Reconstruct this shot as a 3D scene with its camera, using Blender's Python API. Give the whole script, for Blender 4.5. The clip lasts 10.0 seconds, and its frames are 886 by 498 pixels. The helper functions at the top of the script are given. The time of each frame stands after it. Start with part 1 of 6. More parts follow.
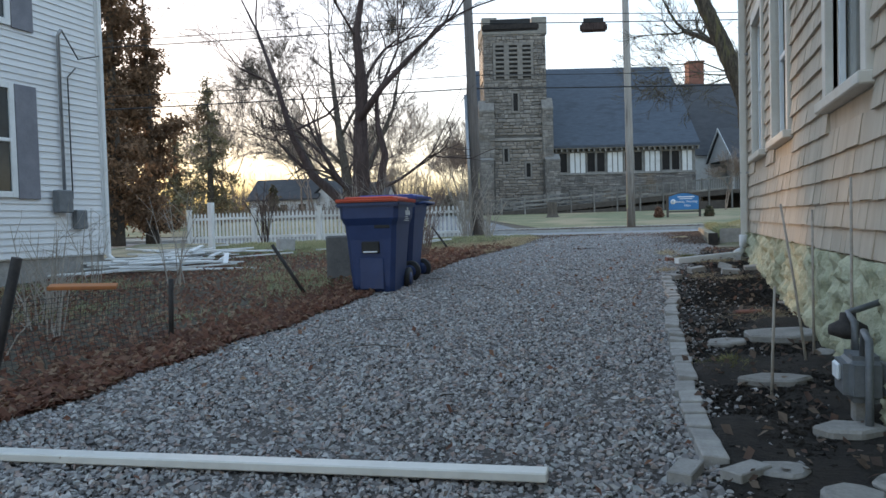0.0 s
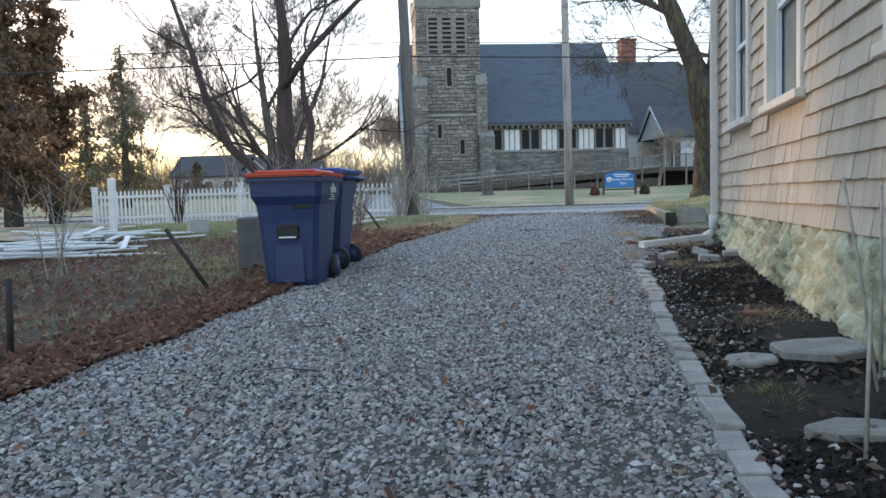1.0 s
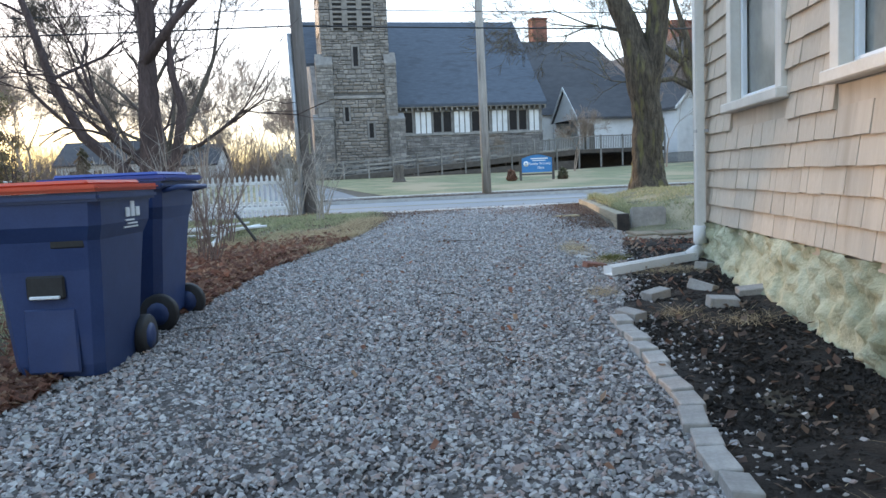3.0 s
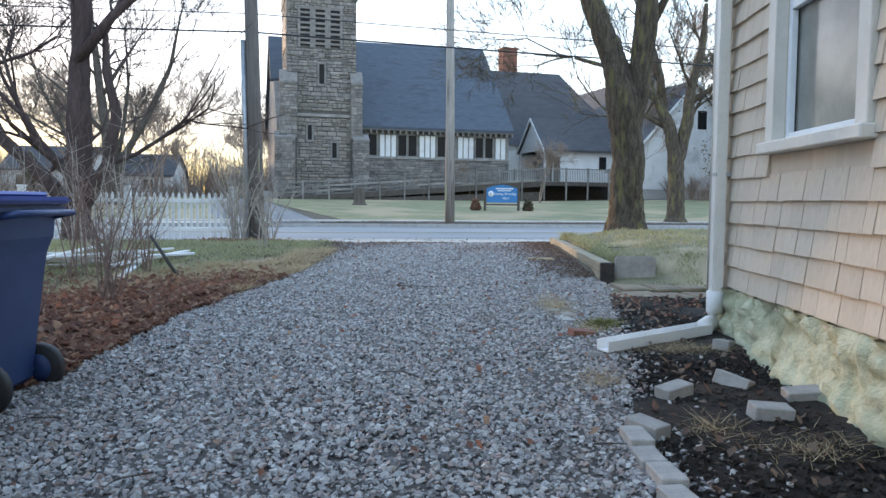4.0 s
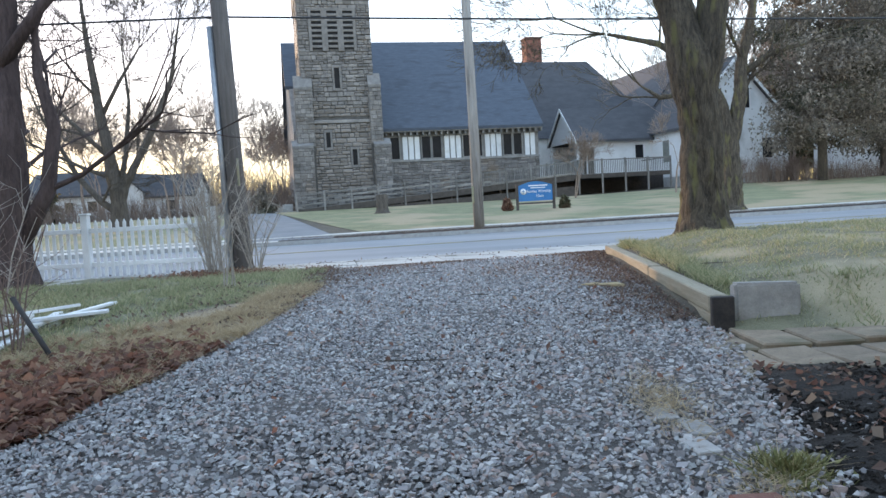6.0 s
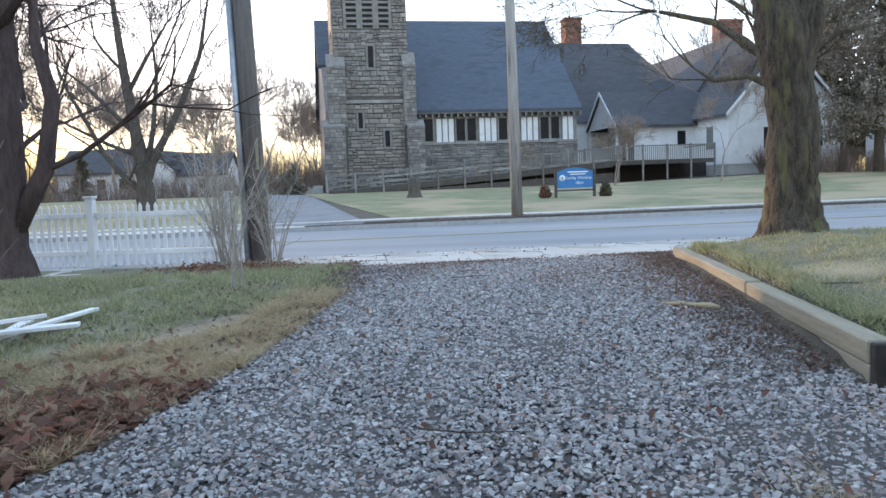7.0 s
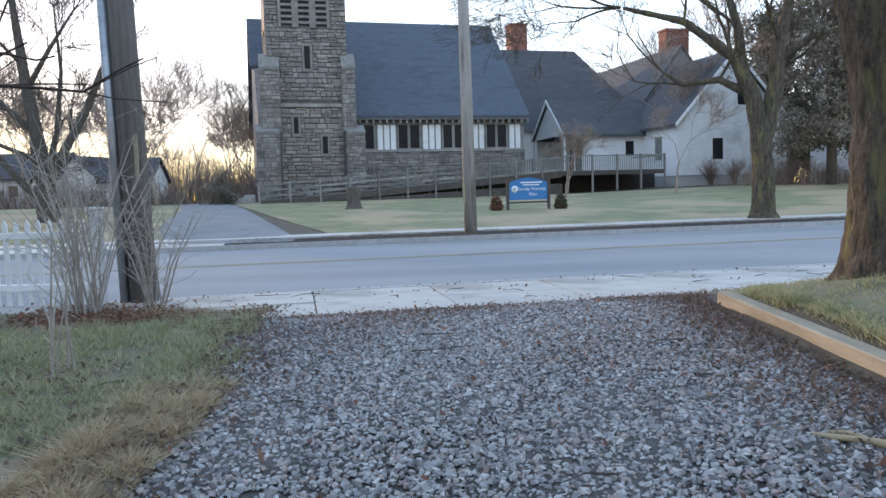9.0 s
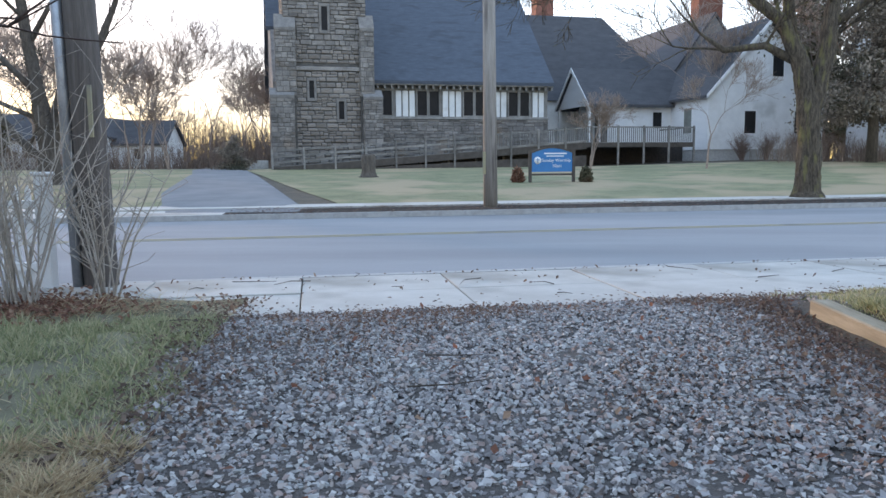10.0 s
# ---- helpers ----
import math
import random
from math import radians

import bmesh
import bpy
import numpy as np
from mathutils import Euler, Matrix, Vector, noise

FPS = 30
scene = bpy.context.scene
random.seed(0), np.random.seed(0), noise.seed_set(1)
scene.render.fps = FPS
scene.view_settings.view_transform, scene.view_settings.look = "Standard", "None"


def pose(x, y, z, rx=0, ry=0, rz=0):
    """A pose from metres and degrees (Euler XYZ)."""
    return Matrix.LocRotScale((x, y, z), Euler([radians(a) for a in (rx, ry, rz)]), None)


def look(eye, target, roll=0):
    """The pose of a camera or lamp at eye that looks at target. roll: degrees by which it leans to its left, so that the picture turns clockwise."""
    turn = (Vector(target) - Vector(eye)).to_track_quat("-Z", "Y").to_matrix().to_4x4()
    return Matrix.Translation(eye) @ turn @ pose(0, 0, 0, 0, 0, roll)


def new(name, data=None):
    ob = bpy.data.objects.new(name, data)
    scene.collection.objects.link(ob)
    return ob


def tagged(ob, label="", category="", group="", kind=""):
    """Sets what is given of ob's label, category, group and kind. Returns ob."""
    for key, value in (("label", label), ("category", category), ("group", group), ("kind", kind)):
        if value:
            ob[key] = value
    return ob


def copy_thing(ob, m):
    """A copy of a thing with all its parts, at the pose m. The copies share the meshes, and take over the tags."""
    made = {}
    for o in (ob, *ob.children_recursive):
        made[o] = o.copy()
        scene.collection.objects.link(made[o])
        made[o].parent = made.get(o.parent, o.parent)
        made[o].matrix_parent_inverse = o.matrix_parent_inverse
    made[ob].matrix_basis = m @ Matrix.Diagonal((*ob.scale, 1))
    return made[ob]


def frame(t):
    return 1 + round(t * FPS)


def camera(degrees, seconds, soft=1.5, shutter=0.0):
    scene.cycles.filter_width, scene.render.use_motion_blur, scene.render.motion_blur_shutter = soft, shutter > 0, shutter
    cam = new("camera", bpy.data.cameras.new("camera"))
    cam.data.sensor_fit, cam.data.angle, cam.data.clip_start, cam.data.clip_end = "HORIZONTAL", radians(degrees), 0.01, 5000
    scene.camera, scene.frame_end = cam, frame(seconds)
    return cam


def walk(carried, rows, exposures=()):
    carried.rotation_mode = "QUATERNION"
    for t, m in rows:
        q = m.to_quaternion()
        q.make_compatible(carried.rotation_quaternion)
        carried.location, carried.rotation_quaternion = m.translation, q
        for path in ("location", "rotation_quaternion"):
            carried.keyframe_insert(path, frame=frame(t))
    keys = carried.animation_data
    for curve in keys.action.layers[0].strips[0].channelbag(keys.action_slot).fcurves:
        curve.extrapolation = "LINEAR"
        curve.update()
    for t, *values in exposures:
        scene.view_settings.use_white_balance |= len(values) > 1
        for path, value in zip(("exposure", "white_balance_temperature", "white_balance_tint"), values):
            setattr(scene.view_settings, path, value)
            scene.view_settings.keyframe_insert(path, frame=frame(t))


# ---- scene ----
cam = camera(60.5, 10.0)
PATH = [
    (0, (0.025, 0.005, 1.201), (-0.56, 1.916, 1.129), -1.6),
    (0.5, (-0.207, 0.7, 1.214), (-0.71, 2.632, 1.098), -0.6),
    (1, (-0.414, 1.414, 1.211), (-0.828, 3.366, 1.076), -1.6),
    (1.5, (-0.562, 2.207, 1.237), (-0.955, 4.159, 1.056), -1.3),
    (2, (-0.631, 2.944, 1.275), (-0.881, 4.919, 1.088), -1.0),
    (2.2, (-0.65, 3.282, 1.377), (-0.913, 5.254, 1.171), -2.7),
    (3.3, (-0.807, 4.654, 1.491), (-0.966, 6.641, 1.332), -2.4),
    (3.5, (-0.837, 4.961, 1.537), (-0.971, 6.951, 1.402), -2.3),
    (4, (-0.84, 5.77, 1.546), (-0.926, 7.764, 1.421), 0.6),
    (4.5, (-0.786, 6.632, 1.551), (-0.836, 8.628, 1.433), -2.8),
    (5, (-0.765, 7.434, 1.573), (-0.864, 9.428, 1.455), -3.0),
    (5.5, (-0.766, 8.245, 1.578), (-0.904, 10.238, 1.484), -2.9),
    (6.8, (-1.039, 10.121, 1.757), (-1.289, 12.098, 1.582), -2.7),
    (7, (-1.096, 10.429, 1.75), (-1.354, 12.405, 1.589), -2.1),
    (7.5, (-1.219, 11.146, 1.792), (-1.421, 13.133, 1.686), -0.8),
    (8, (-1.34, 11.911, 1.818), (-1.494, 13.901, 1.69), -2.3),
    (8.5, (-1.487, 12.62, 1.837), (-1.597, 14.607, 1.637), -1.4),
    (9, (-1.587, 13.455, 1.845), (-1.687, 15.447, 1.702), -1.7),
    (9.5, (-1.618, 14.233, 1.873), (-1.775, 16.221, 1.724), -0.2),
    (10, (-1.634, 15.021, 1.861), (-1.782, 17.003, 1.639), -0.5),
]
walk(cam, [(t, look(eye, target, roll)) for t, eye, target, roll in PATH], [(0, 3.06, 6700, 20), (1, 3.44, 6700, 21), (2, 3.70, 6550, 20), (3.5, 3.66, 6450, 21), (5, 3.61, 6550, 22), (7, 3.66, 6600, 24), (8, 3.55, 6550, 25), (9.5, 3.38, 6450, 25), (10, 3.46, 6550, 26)])

# ---- world, sun, exposure ----
SUN_AZ, SUN_EL = 46.5, 4.5          # degrees left of +y, degrees above the horizon
world = bpy.data.worlds.new("sky")
scene.world = world
world.use_nodes = True
wn = world.node_tree
sky = wn.nodes.new("ShaderNodeTexSky")
sky.sky_type, sky.sun_disc = "NISHITA", False
sky.sun_elevation, sky.sun_rotation = radians(SUN_EL), radians(-SUN_AZ)
sky.air_density, sky.dust_density, sky.ozone_density = 1.0, 0.5, 2.0
soft_sky = wn.nodes.new("ShaderNodeGamma")          # gamma compresses the sky's range: low glow dimmed, zenith lifted
soft_sky.inputs[1].default_value = 0.22
tone = wn.nodes.new("ShaderNodeHueSaturation")
tone.inputs["Saturation"].default_value = 2.4
wn.links.new(sky.outputs[0], soft_sky.inputs[0])
wn.links.new(soft_sky.outputs[0], tone.inputs["Color"])
wn.links.new(tone.outputs[0], wn.nodes["Background"].inputs[0])
wn.nodes["Background"].inputs[1].default_value = 0.15
sun = new("sun", bpy.data.lights.new("sun", "SUN"))
sun.data.energy, sun.data.angle, sun.data.color = 0.3, radians(1.5), (1.0, 0.72, 0.42)
az, el = radians(SUN_AZ), radians(SUN_EL)
sun.matrix_world = look((0, 0, 0), (math.sin(az) * math.cos(el), -math.cos(az) * math.cos(el), -math.sin(el)))


# ---- materials ----
def mat(name, c1, c2, rough=0.8, scale=6.0, fine=60.0, bump=0.2, metal=0.0, rnd=0.0, stretch=(1, 1, 1), c3=None, island=False, coords="Object", mix3=0.55, transmission=0.0, bumpd=0.02):
    """Two tones by a broad noise, broken by a fine one; c3: stains; rnd: brightness varies from piece to piece."""
    m = bpy.data.materials.new(name)
    m.use_nodes = True
    t = m.node_tree
    N, L = t.nodes, t.links
    b = N["Principled BSDF"]
    tc, mp = N.new("ShaderNodeTexCoord"), N.new("ShaderNodeMapping")
    mp.inputs["Scale"].default_value = stretch
    L.new(tc.outputs[coords], mp.inputs[0])
    n1, n2 = N.new("ShaderNodeTexNoise"), N.new("ShaderNodeTexNoise")
    for n, s, d in ((n1, scale, 4), (n2, fine, 5)):
        n.inputs["Scale"].default_value, n.inputs["Detail"].default_value = s, d
        n.inputs["Roughness"].default_value = 0.65
        L.new(mp.outputs[0], n.inputs["Vector"])
    ad = N.new("ShaderNodeMath")
    ad.operation = "MULTIPLY_ADD"
    ad.inputs[1].default_value, ad.inputs[2].default_value = 0.5, -0.25
    L.new(n2.outputs[0], ad.inputs[0])
    sm = N.new("ShaderNodeMath")
    L.new(n1.outputs[0], sm.inputs[0])
    L.new(ad.outputs[0], sm.inputs[1])
    rp = N.new("ShaderNodeValToRGB")
    rp.color_ramp.elements[0].position, rp.color_ramp.elements[1].position = 0.32, 0.68
    rp.color_ramp.elements[0].color, rp.color_ramp.elements[1].color = (*c1, 1), (*c2, 1)
    L.new(sm.outputs[0], rp.inputs[0])
    out = rp.outputs[0]
    if c3:
        n3 = N.new("ShaderNodeTexNoise")
        n3.inputs["Scale"].default_value, n3.inputs["Detail"].default_value = scale * 0.37, 6
        L.new(mp.outputs[0], n3.inputs["Vector"])
        mr = N.new("ShaderNodeMapRange")
        mr.inputs[1].default_value, mr.inputs[2].default_value = mix3, mix3 + 0.12
        L.new(n3.outputs[0], mr.inputs[0])
        mx = N.new("ShaderNodeMix")
        mx.data_type = "RGBA"
        L.new(mr.outputs[0], mx.inputs[0])
        L.new(out, mx.inputs[6])
        mx.inputs[7].default_value = (*c3, 1)
        out = mx.outputs[2]
    if rnd:
        if island:
            src = N.new("ShaderNodeNewGeometry").outputs["Random Per Island"]
        else:
            src = N.new("ShaderNodeObjectInfo").outputs["Random"]
        mr = N.new("ShaderNodeMapRange")
        mr.inputs[3].default_value, mr.inputs[4].default_value = 1 - rnd, 1 + rnd
        L.new(src, mr.inputs[0])
        hs = N.new("ShaderNodeHueSaturation")
        L.new(mr.outputs[0], hs.inputs["Value"])
        L.new(out, hs.inputs["Color"])
        out = hs.outputs[0]
    L.new(out, b.inputs["Base Color"])
    b.inputs["Roughness"].default_value, b.inputs["Metallic"].default_value = rough, metal
    if bump:
        bp = N.new("ShaderNodeBump")
        bp.inputs["Strength"].default_value, bp.inputs["Distance"].default_value = bump, bumpd
        L.new(sm.outputs[0], bp.inputs["Height"])
        L.new(bp.outputs[0], b.inputs["Normal"])
    return m


def stone_mat(name, palette, rough=0.9, bump=0.3):
    """A colour from the palette for each loose piece."""
    m = mat(name, palette[0], palette[1], rough=rough, scale=25, fine=160, bump=bump, rnd=0.35, island=True)
    t = m.node_tree
    N, L = t.nodes, t.links
    b = N["Principled BSDF"]
    geo = N.new("ShaderNodeNewGeometry")
    rp = N.new("ShaderNodeValToRGB")
    rp.color_ramp.interpolation = "CONSTANT"
    while len(rp.color_ramp.elements) < len(palette):
        rp.color_ramp.elements.new(0.5)
    for i, c in enumerate(palette):
        rp.color_ramp.elements[i].position = i / len(palette)
        rp.color_ramp.elements[i].color = (*c, 1)
    L.new(geo.outputs["Random Per Island"], rp.inputs[0])
    mx = N.new("ShaderNodeMix")
    mx.data_type = "RGBA"
    mx.inputs[0].default_value = 0.78
    L.new(b.inputs["Base Color"].links[0].from_socket, mx.inputs[6])
    L.new(rp.outputs[0], mx.inputs[7])
    L.new(mx.outputs[2], b.inputs["Base Color"])
    return m


def glass_mat(name, tint=(0.02, 0.025, 0.03)):
    m = mat(name, tint, tuple(c * 1.6 for c in tint), rough=0.12, scale=1.5, fine=8, bump=0.02)
    m.node_tree.nodes["Principled BSDF"].inputs["Specular IOR Level"].default_value = 0.5
    return m


M_ground = mat("yard_earth", (0.05, 0.038, 0.028), (0.10, 0.082, 0.05), scale=0.9, fine=25, bump=0.6, c3=(0.055, 0.042, 0.03), bumpd=0.05)
M_soil = mat("dark_soil", (0.011, 0.008, 0.0065), (0.028, 0.0205, 0.0155), rough=0.95, scale=5, fine=45, bump=0.9, c3=(0.034, 0.025, 0.019), bumpd=0.05)
M_gravelbed = mat("gravel_fines", (0.055, 0.047, 0.043), (0.115, 0.10, 0.092), scale=9, fine=70, bump=0.9, bumpd=0.04)
M_stones = stone_mat("gravel_stone", [(0.365, 0.343, 0.34), (0.24, 0.222, 0.22), (0.46, 0.437, 0.425), (0.155, 0.143, 0.142), (0.38, 0.318, 0.284), (0.545, 0.52, 0.50), (0.30, 0.284, 0.284), (0.35, 0.255, 0.224), (0.195, 0.18, 0.18), (0.40, 0.378, 0.364), (0.33, 0.338, 0.328)])
M_leaf = stone_mat("dead_leaf", [(0.25, 0.115, 0.078), (0.33, 0.185, 0.125), (0.16, 0.078, 0.06), (0.42, 0.29, 0.20), (0.28, 0.135, 0.095), (0.19, 0.095, 0.072), (0.12, 0.07, 0.056)], bump=0.1)
M_litter = stone_mat("leaf_crumbs", [(0.15, 0.10, 0.08), (0.21, 0.15, 0.115), (0.10, 0.07, 0.058), (0.28, 0.21, 0.16), (0.17, 0.105, 0.085)], bump=0.1)
M_grass = stone_mat("grass_blade", [(0.31, 0.33, 0.185), (0.41, 0.405, 0.24), (0.52, 0.47, 0.305), (0.24, 0.265, 0.135), (0.44, 0.40, 0.255), (0.18, 0.20, 0.095)], bump=0.0)
M_straw = stone_mat("dry_straw", [(0.62, 0.49, 0.315), (0.50, 0.38, 0.24), (0.68, 0.57, 0.385), (0.42, 0.315, 0.20), (0.30, 0.22, 0.14)], bump=0.0)
M_lawn = mat("winter_lawn", (0.10, 0.095, 0.055), (0.22, 0.20, 0.12), scale=1.3, fine=55, bump=0.5, c3=(0.38, 0.31, 0.20), mix3=0.50, bumpd=0.04)
M_farlawn = mat("frosty_lawn", (0.145, 0.15, 0.072), (0.27, 0.25, 0.13), scale=0.8, fine=9, bump=0.7, c3=(0.36, 0.275, 0.165), mix3=0.47, bumpd=0.08)
M_asphalt = mat("asphalt", (0.22, 0.225, 0.235), (0.28, 0.285, 0.295), rough=0.75, scale=0.5, fine=90, bump=0.15, stretch=(0.25, 1, 1), c3=(0.19, 0.195, 0.205))
M_drive = mat("worn_asphalt", (0.15, 0.155, 0.165), (0.22, 0.22, 0.225), rough=0.85, scale=0.6, fine=60, bump=0.3)
M_concrete = mat("pavement_concrete", (0.43, 0.40, 0.365), (0.54, 0.51, 0.47), rough=0.9, scale=1.3, fine=70, bump=0.2, rnd=0.06, c3=(0.30, 0.28, 0.25))
M_kerb = mat("granite_kerb", (0.33, 0.32, 0.31), (0.45, 0.44, 0.43), rough=0.85, scale=6, fine=120, bump=0.3)
M_yellow = mat("road_paint", (0.34, 0.29, 0.16), (0.28, 0.255, 0.18), rough=0.7, scale=3, fine=50, bump=0.1, c3=(0.2, 0.19, 0.16), mix3=0.5)
M_shingle = mat("tan_shingle", (0.505, 0.42, 0.33), (0.58, 0.495, 0.405), rough=0.85, scale=2.2, fine=34, bump=0.1, stretch=(1, 5, 0.5), rnd=0.07, c3=(0.45, 0.365, 0.28), mix3=0.58)
M_shingle_i = mat("tan_shingle_rest", (0.505, 0.42, 0.33), (0.58, 0.495, 0.405), rough=0.85, scale=2.2, fine=34, bump=0.1, stretch=(1, 5, 0.5), rnd=0.07, island=True, c3=(0.45, 0.365, 0.28), mix3=0.58)
M_trim = mat("cream_trim", (0.60, 0.56, 0.50), (0.68, 0.645, 0.59), rough=0.55, scale=3, fine=30, bump=0.06, c3=(0.54, 0.49, 0.42), mix3=0.62)
M_foundation = mat("painted_rubble", (0.40, 0.41, 0.28), (0.56, 0.56, 0.41), rough=0.92, scale=6, fine=26, bump=0.8, c3=(0.27, 0.28, 0.18), mix3=0.54, bumpd=0.04)
M_white = mat("white_paint", (0.66, 0.66, 0.66), (0.78, 0.78, 0.78), rough=0.6, scale=2, fine=35, bump=0.08, rnd=0.05, c3=(0.58, 0.57, 0.55), mix3=0.62)
M_clap = mat("white_clapboard", (0.66, 0.66, 0.67), (0.76, 0.76, 0.77), rough=0.6, scale=1.2, fine=30, bump=0.1, rnd=0.05, stretch=(1, 0.2, 1), c3=(0.52, 0.52, 0.52), mix3=0.58)
M_shutter = mat("grey_shutter", (0.17, 0.17, 0.20), (0.22, 0.22, 0.25), rough=0.7, scale=4, fine=40, bump=0.1)
M_glass = glass_mat("window_glass")
M_dullglass = glass_mat("leaded_glass", (0.012, 0.012, 0.014))
M_dullglass.node_tree.nodes["Principled BSDF"].inputs["Specular IOR Level"].default_value = 0.15
M_dullglass.node_tree.nodes["Principled BSDF"].inputs["Roughness"].default_value = 0.35
# pale tint puts reflected sky into the opaque pane's colour
M_glass2 = glass_mat("painted_reflection_glass", (0.16, 0.165, 0.15))
M_stone = mat("grey_fieldstone", (0.15, 0.138, 0.132), (0.31, 0.285, 0.265), rough=0.92, scale=1.1, fine=18, bump=0.7, rnd=0.26, c3=(0.235, 0.185, 0.145), mix3=0.58, bumpd=0.05)
M_stone_i = mat("grey_fieldstone_rest", (0.15, 0.138, 0.132), (0.31, 0.285, 0.265), rough=0.92, scale=1.1, fine=18, bump=0.7, rnd=0.26, island=True, c3=(0.235, 0.185, 0.145), mix3=0.58, bumpd=0.05)
M_mortar = mat("mortar", (0.085, 0.08, 0.075), (0.14, 0.13, 0.122), rough=0.95, scale=3, fine=30, bump=0.4)
M_slate = mat("blue_grey_slate", (0.046, 0.058, 0.08), (0.07, 0.085, 0.112), rough=0.65, scale=1.6, fine=16, bump=0.3, stretch=(1, 1, 4), c3=(0.042, 0.05, 0.066))
M_roof2 = mat("dark_roof", (0.055, 0.055, 0.062), (0.08, 0.08, 0.088), rough=0.8, scale=1, fine=16, bump=0.3, stretch=(1, 1, 3))
M_timber = mat("grey_timber", (0.19, 0.18, 0.17), (0.30, 0.285, 0.265), rough=0.85, scale=2, fine=26, bump=0.3, rnd=0.2)
M_trimstone = mat("dressed_stone", (0.17, 0.157, 0.148), (0.26, 0.242, 0.228), rough=0.9, scale=3, fine=30, bump=0.3)
M_ramp = mat("ramp_timber", (0.15, 0.14, 0.132), (0.28, 0.263, 0.248), rough=0.85, scale=2, fine=26, bump=0.3, rnd=0.25)
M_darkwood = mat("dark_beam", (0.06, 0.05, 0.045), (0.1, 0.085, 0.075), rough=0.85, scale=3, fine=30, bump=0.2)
M_brick = mat("red_brick", (0.20, 0.085, 0.062), (0.28, 0.125, 0.092), rough=0.9, scale=3, fine=25, bump=0.5, rnd=0.15)
M_pole = mat("weathered_pole", (0.27, 0.245, 0.22), (0.40, 0.37, 0.34), rough=0.9, scale=4, fine=30, bump=0.6, stretch=(4, 4, 0.25), c3=(0.13, 0.11, 0.10))
M_poledark = mat("dark_pole", (0.12, 0.105, 0.10), (0.20, 0.18, 0.17), rough=0.9, scale=4, fine=30, bump=0.6, stretch=(4, 4, 0.25))
M_bark = mat("grey_bark", (0.075, 0.062, 0.052), (0.16, 0.132, 0.11), rough=0.95, scale=5, fine=22, bump=1.0, stretch=(2.2, 2.2, 0.5), bumpd=0.08)
M_barkmoss = mat("mossy_bark", (0.045, 0.035, 0.028), (0.18, 0.142, 0.10), rough=0.95, scale=7, fine=24, bump=1.0, stretch=(2.2, 2.2, 0.5), c3=(0.20, 0.175, 0.075), mix3=0.55, bumpd=0.1)
M_bark1 = mat("dark_reddish_bark", (0.055, 0.036, 0.034), (0.11, 0.075, 0.07), rough=0.95, scale=5, fine=22, bump=0.9, stretch=(2.2, 2.2, 0.5), bumpd=0.06)
M_twig = mat("pale_twig", (0.30, 0.26, 0.225), (0.46, 0.41, 0.36), rough=0.9, scale=8, fine=40, bump=0.1)
M_twigred = mat("shrub_twig", (0.15, 0.095, 0.08), (0.24, 0.17, 0.14), rough=0.9, scale=8, fine=40, bump=0.1)
M_greyneedle = mat("greyed_needles", (0.24, 0.205, 0.17), (0.38, 0.32, 0.265), rough=0.9, scale=1, fine=12, bump=0.0, rnd=0.4, island=True, c3=(0.10, 0.10, 0.07), mix3=0.5)
M_needle = mat("conifer_needles", (0.11, 0.11, 0.07), (0.21, 0.185, 0.12), rough=0.9, scale=2, fine=20, bump=0.0, rnd=0.4, island=True, c3=(0.15, 0.095, 0.06), mix3=0.5)
M_spruce = mat("thin_spruce_needles", (0.20, 0.185, 0.115), (0.34, 0.28, 0.175), rough=0.9, scale=2, fine=20, bump=0.0, rnd=0.4, island=True, c3=(0.25, 0.16, 0.10), mix3=0.5)
M_rust = mat("rusty_conifer", (0.20, 0.125, 0.08), (0.36, 0.22, 0.13), rough=0.9, scale=1, fine=12, bump=0.0, rnd=0.4, island=True, c3=(0.05, 0.048, 0.025))
for m in (M_needle, M_spruce, M_greyneedle, M_rust, M_grass, M_straw, M_leaf, M_litter):
    t = m.node_tree
    b = t.nodes["Principled BSDF"]
    tl, mx = t.nodes.new("ShaderNodeBsdfTranslucent"), t.nodes.new("ShaderNodeMixShader")
    mx.inputs[0].default_value = 0.5
    t.links.new(b.inputs["Base Color"].links[0].from_socket, tl.inputs[0])
    t.links.new(b.outputs[0], mx.inputs[1])
    t.links.new(tl.outputs[0], mx.inputs[2])
    t.links.new(mx.outputs[0], t.nodes["Material Output"].inputs[0])
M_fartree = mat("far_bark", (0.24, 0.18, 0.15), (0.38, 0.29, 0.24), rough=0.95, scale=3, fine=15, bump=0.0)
M_blue = mat("navy_plastic", (0.018, 0.04, 0.125), (0.026, 0.054, 0.155), rough=0.45, scale=5, fine=80, bump=0.05, c3=(0.04, 0.055, 0.125), mix3=0.6)
M_bluelid = mat("blue_lid_plastic", (0.03, 0.06, 0.27), (0.04, 0.075, 0.32), rough=0.4, scale=4, fine=60, bump=0.05)
M_redlid = mat("orange_red_lid", (0.55, 0.065, 0.028), (0.62, 0.085, 0.035), rough=0.45, scale=4, fine=60, bump=0.05)
M_rubber = mat("black_rubber", (0.012, 0.012, 0.013), (0.022, 0.022, 0.024), rough=0.6, scale=10, fine=60, bump=0.1)
M_metalw = mat("white_aluminium", (0.62, 0.60, 0.56), (0.70, 0.68, 0.64), rough=0.4, scale=4, fine=30, bump=0.03, c3=(0.55, 0.52, 0.46), mix3=0.64)
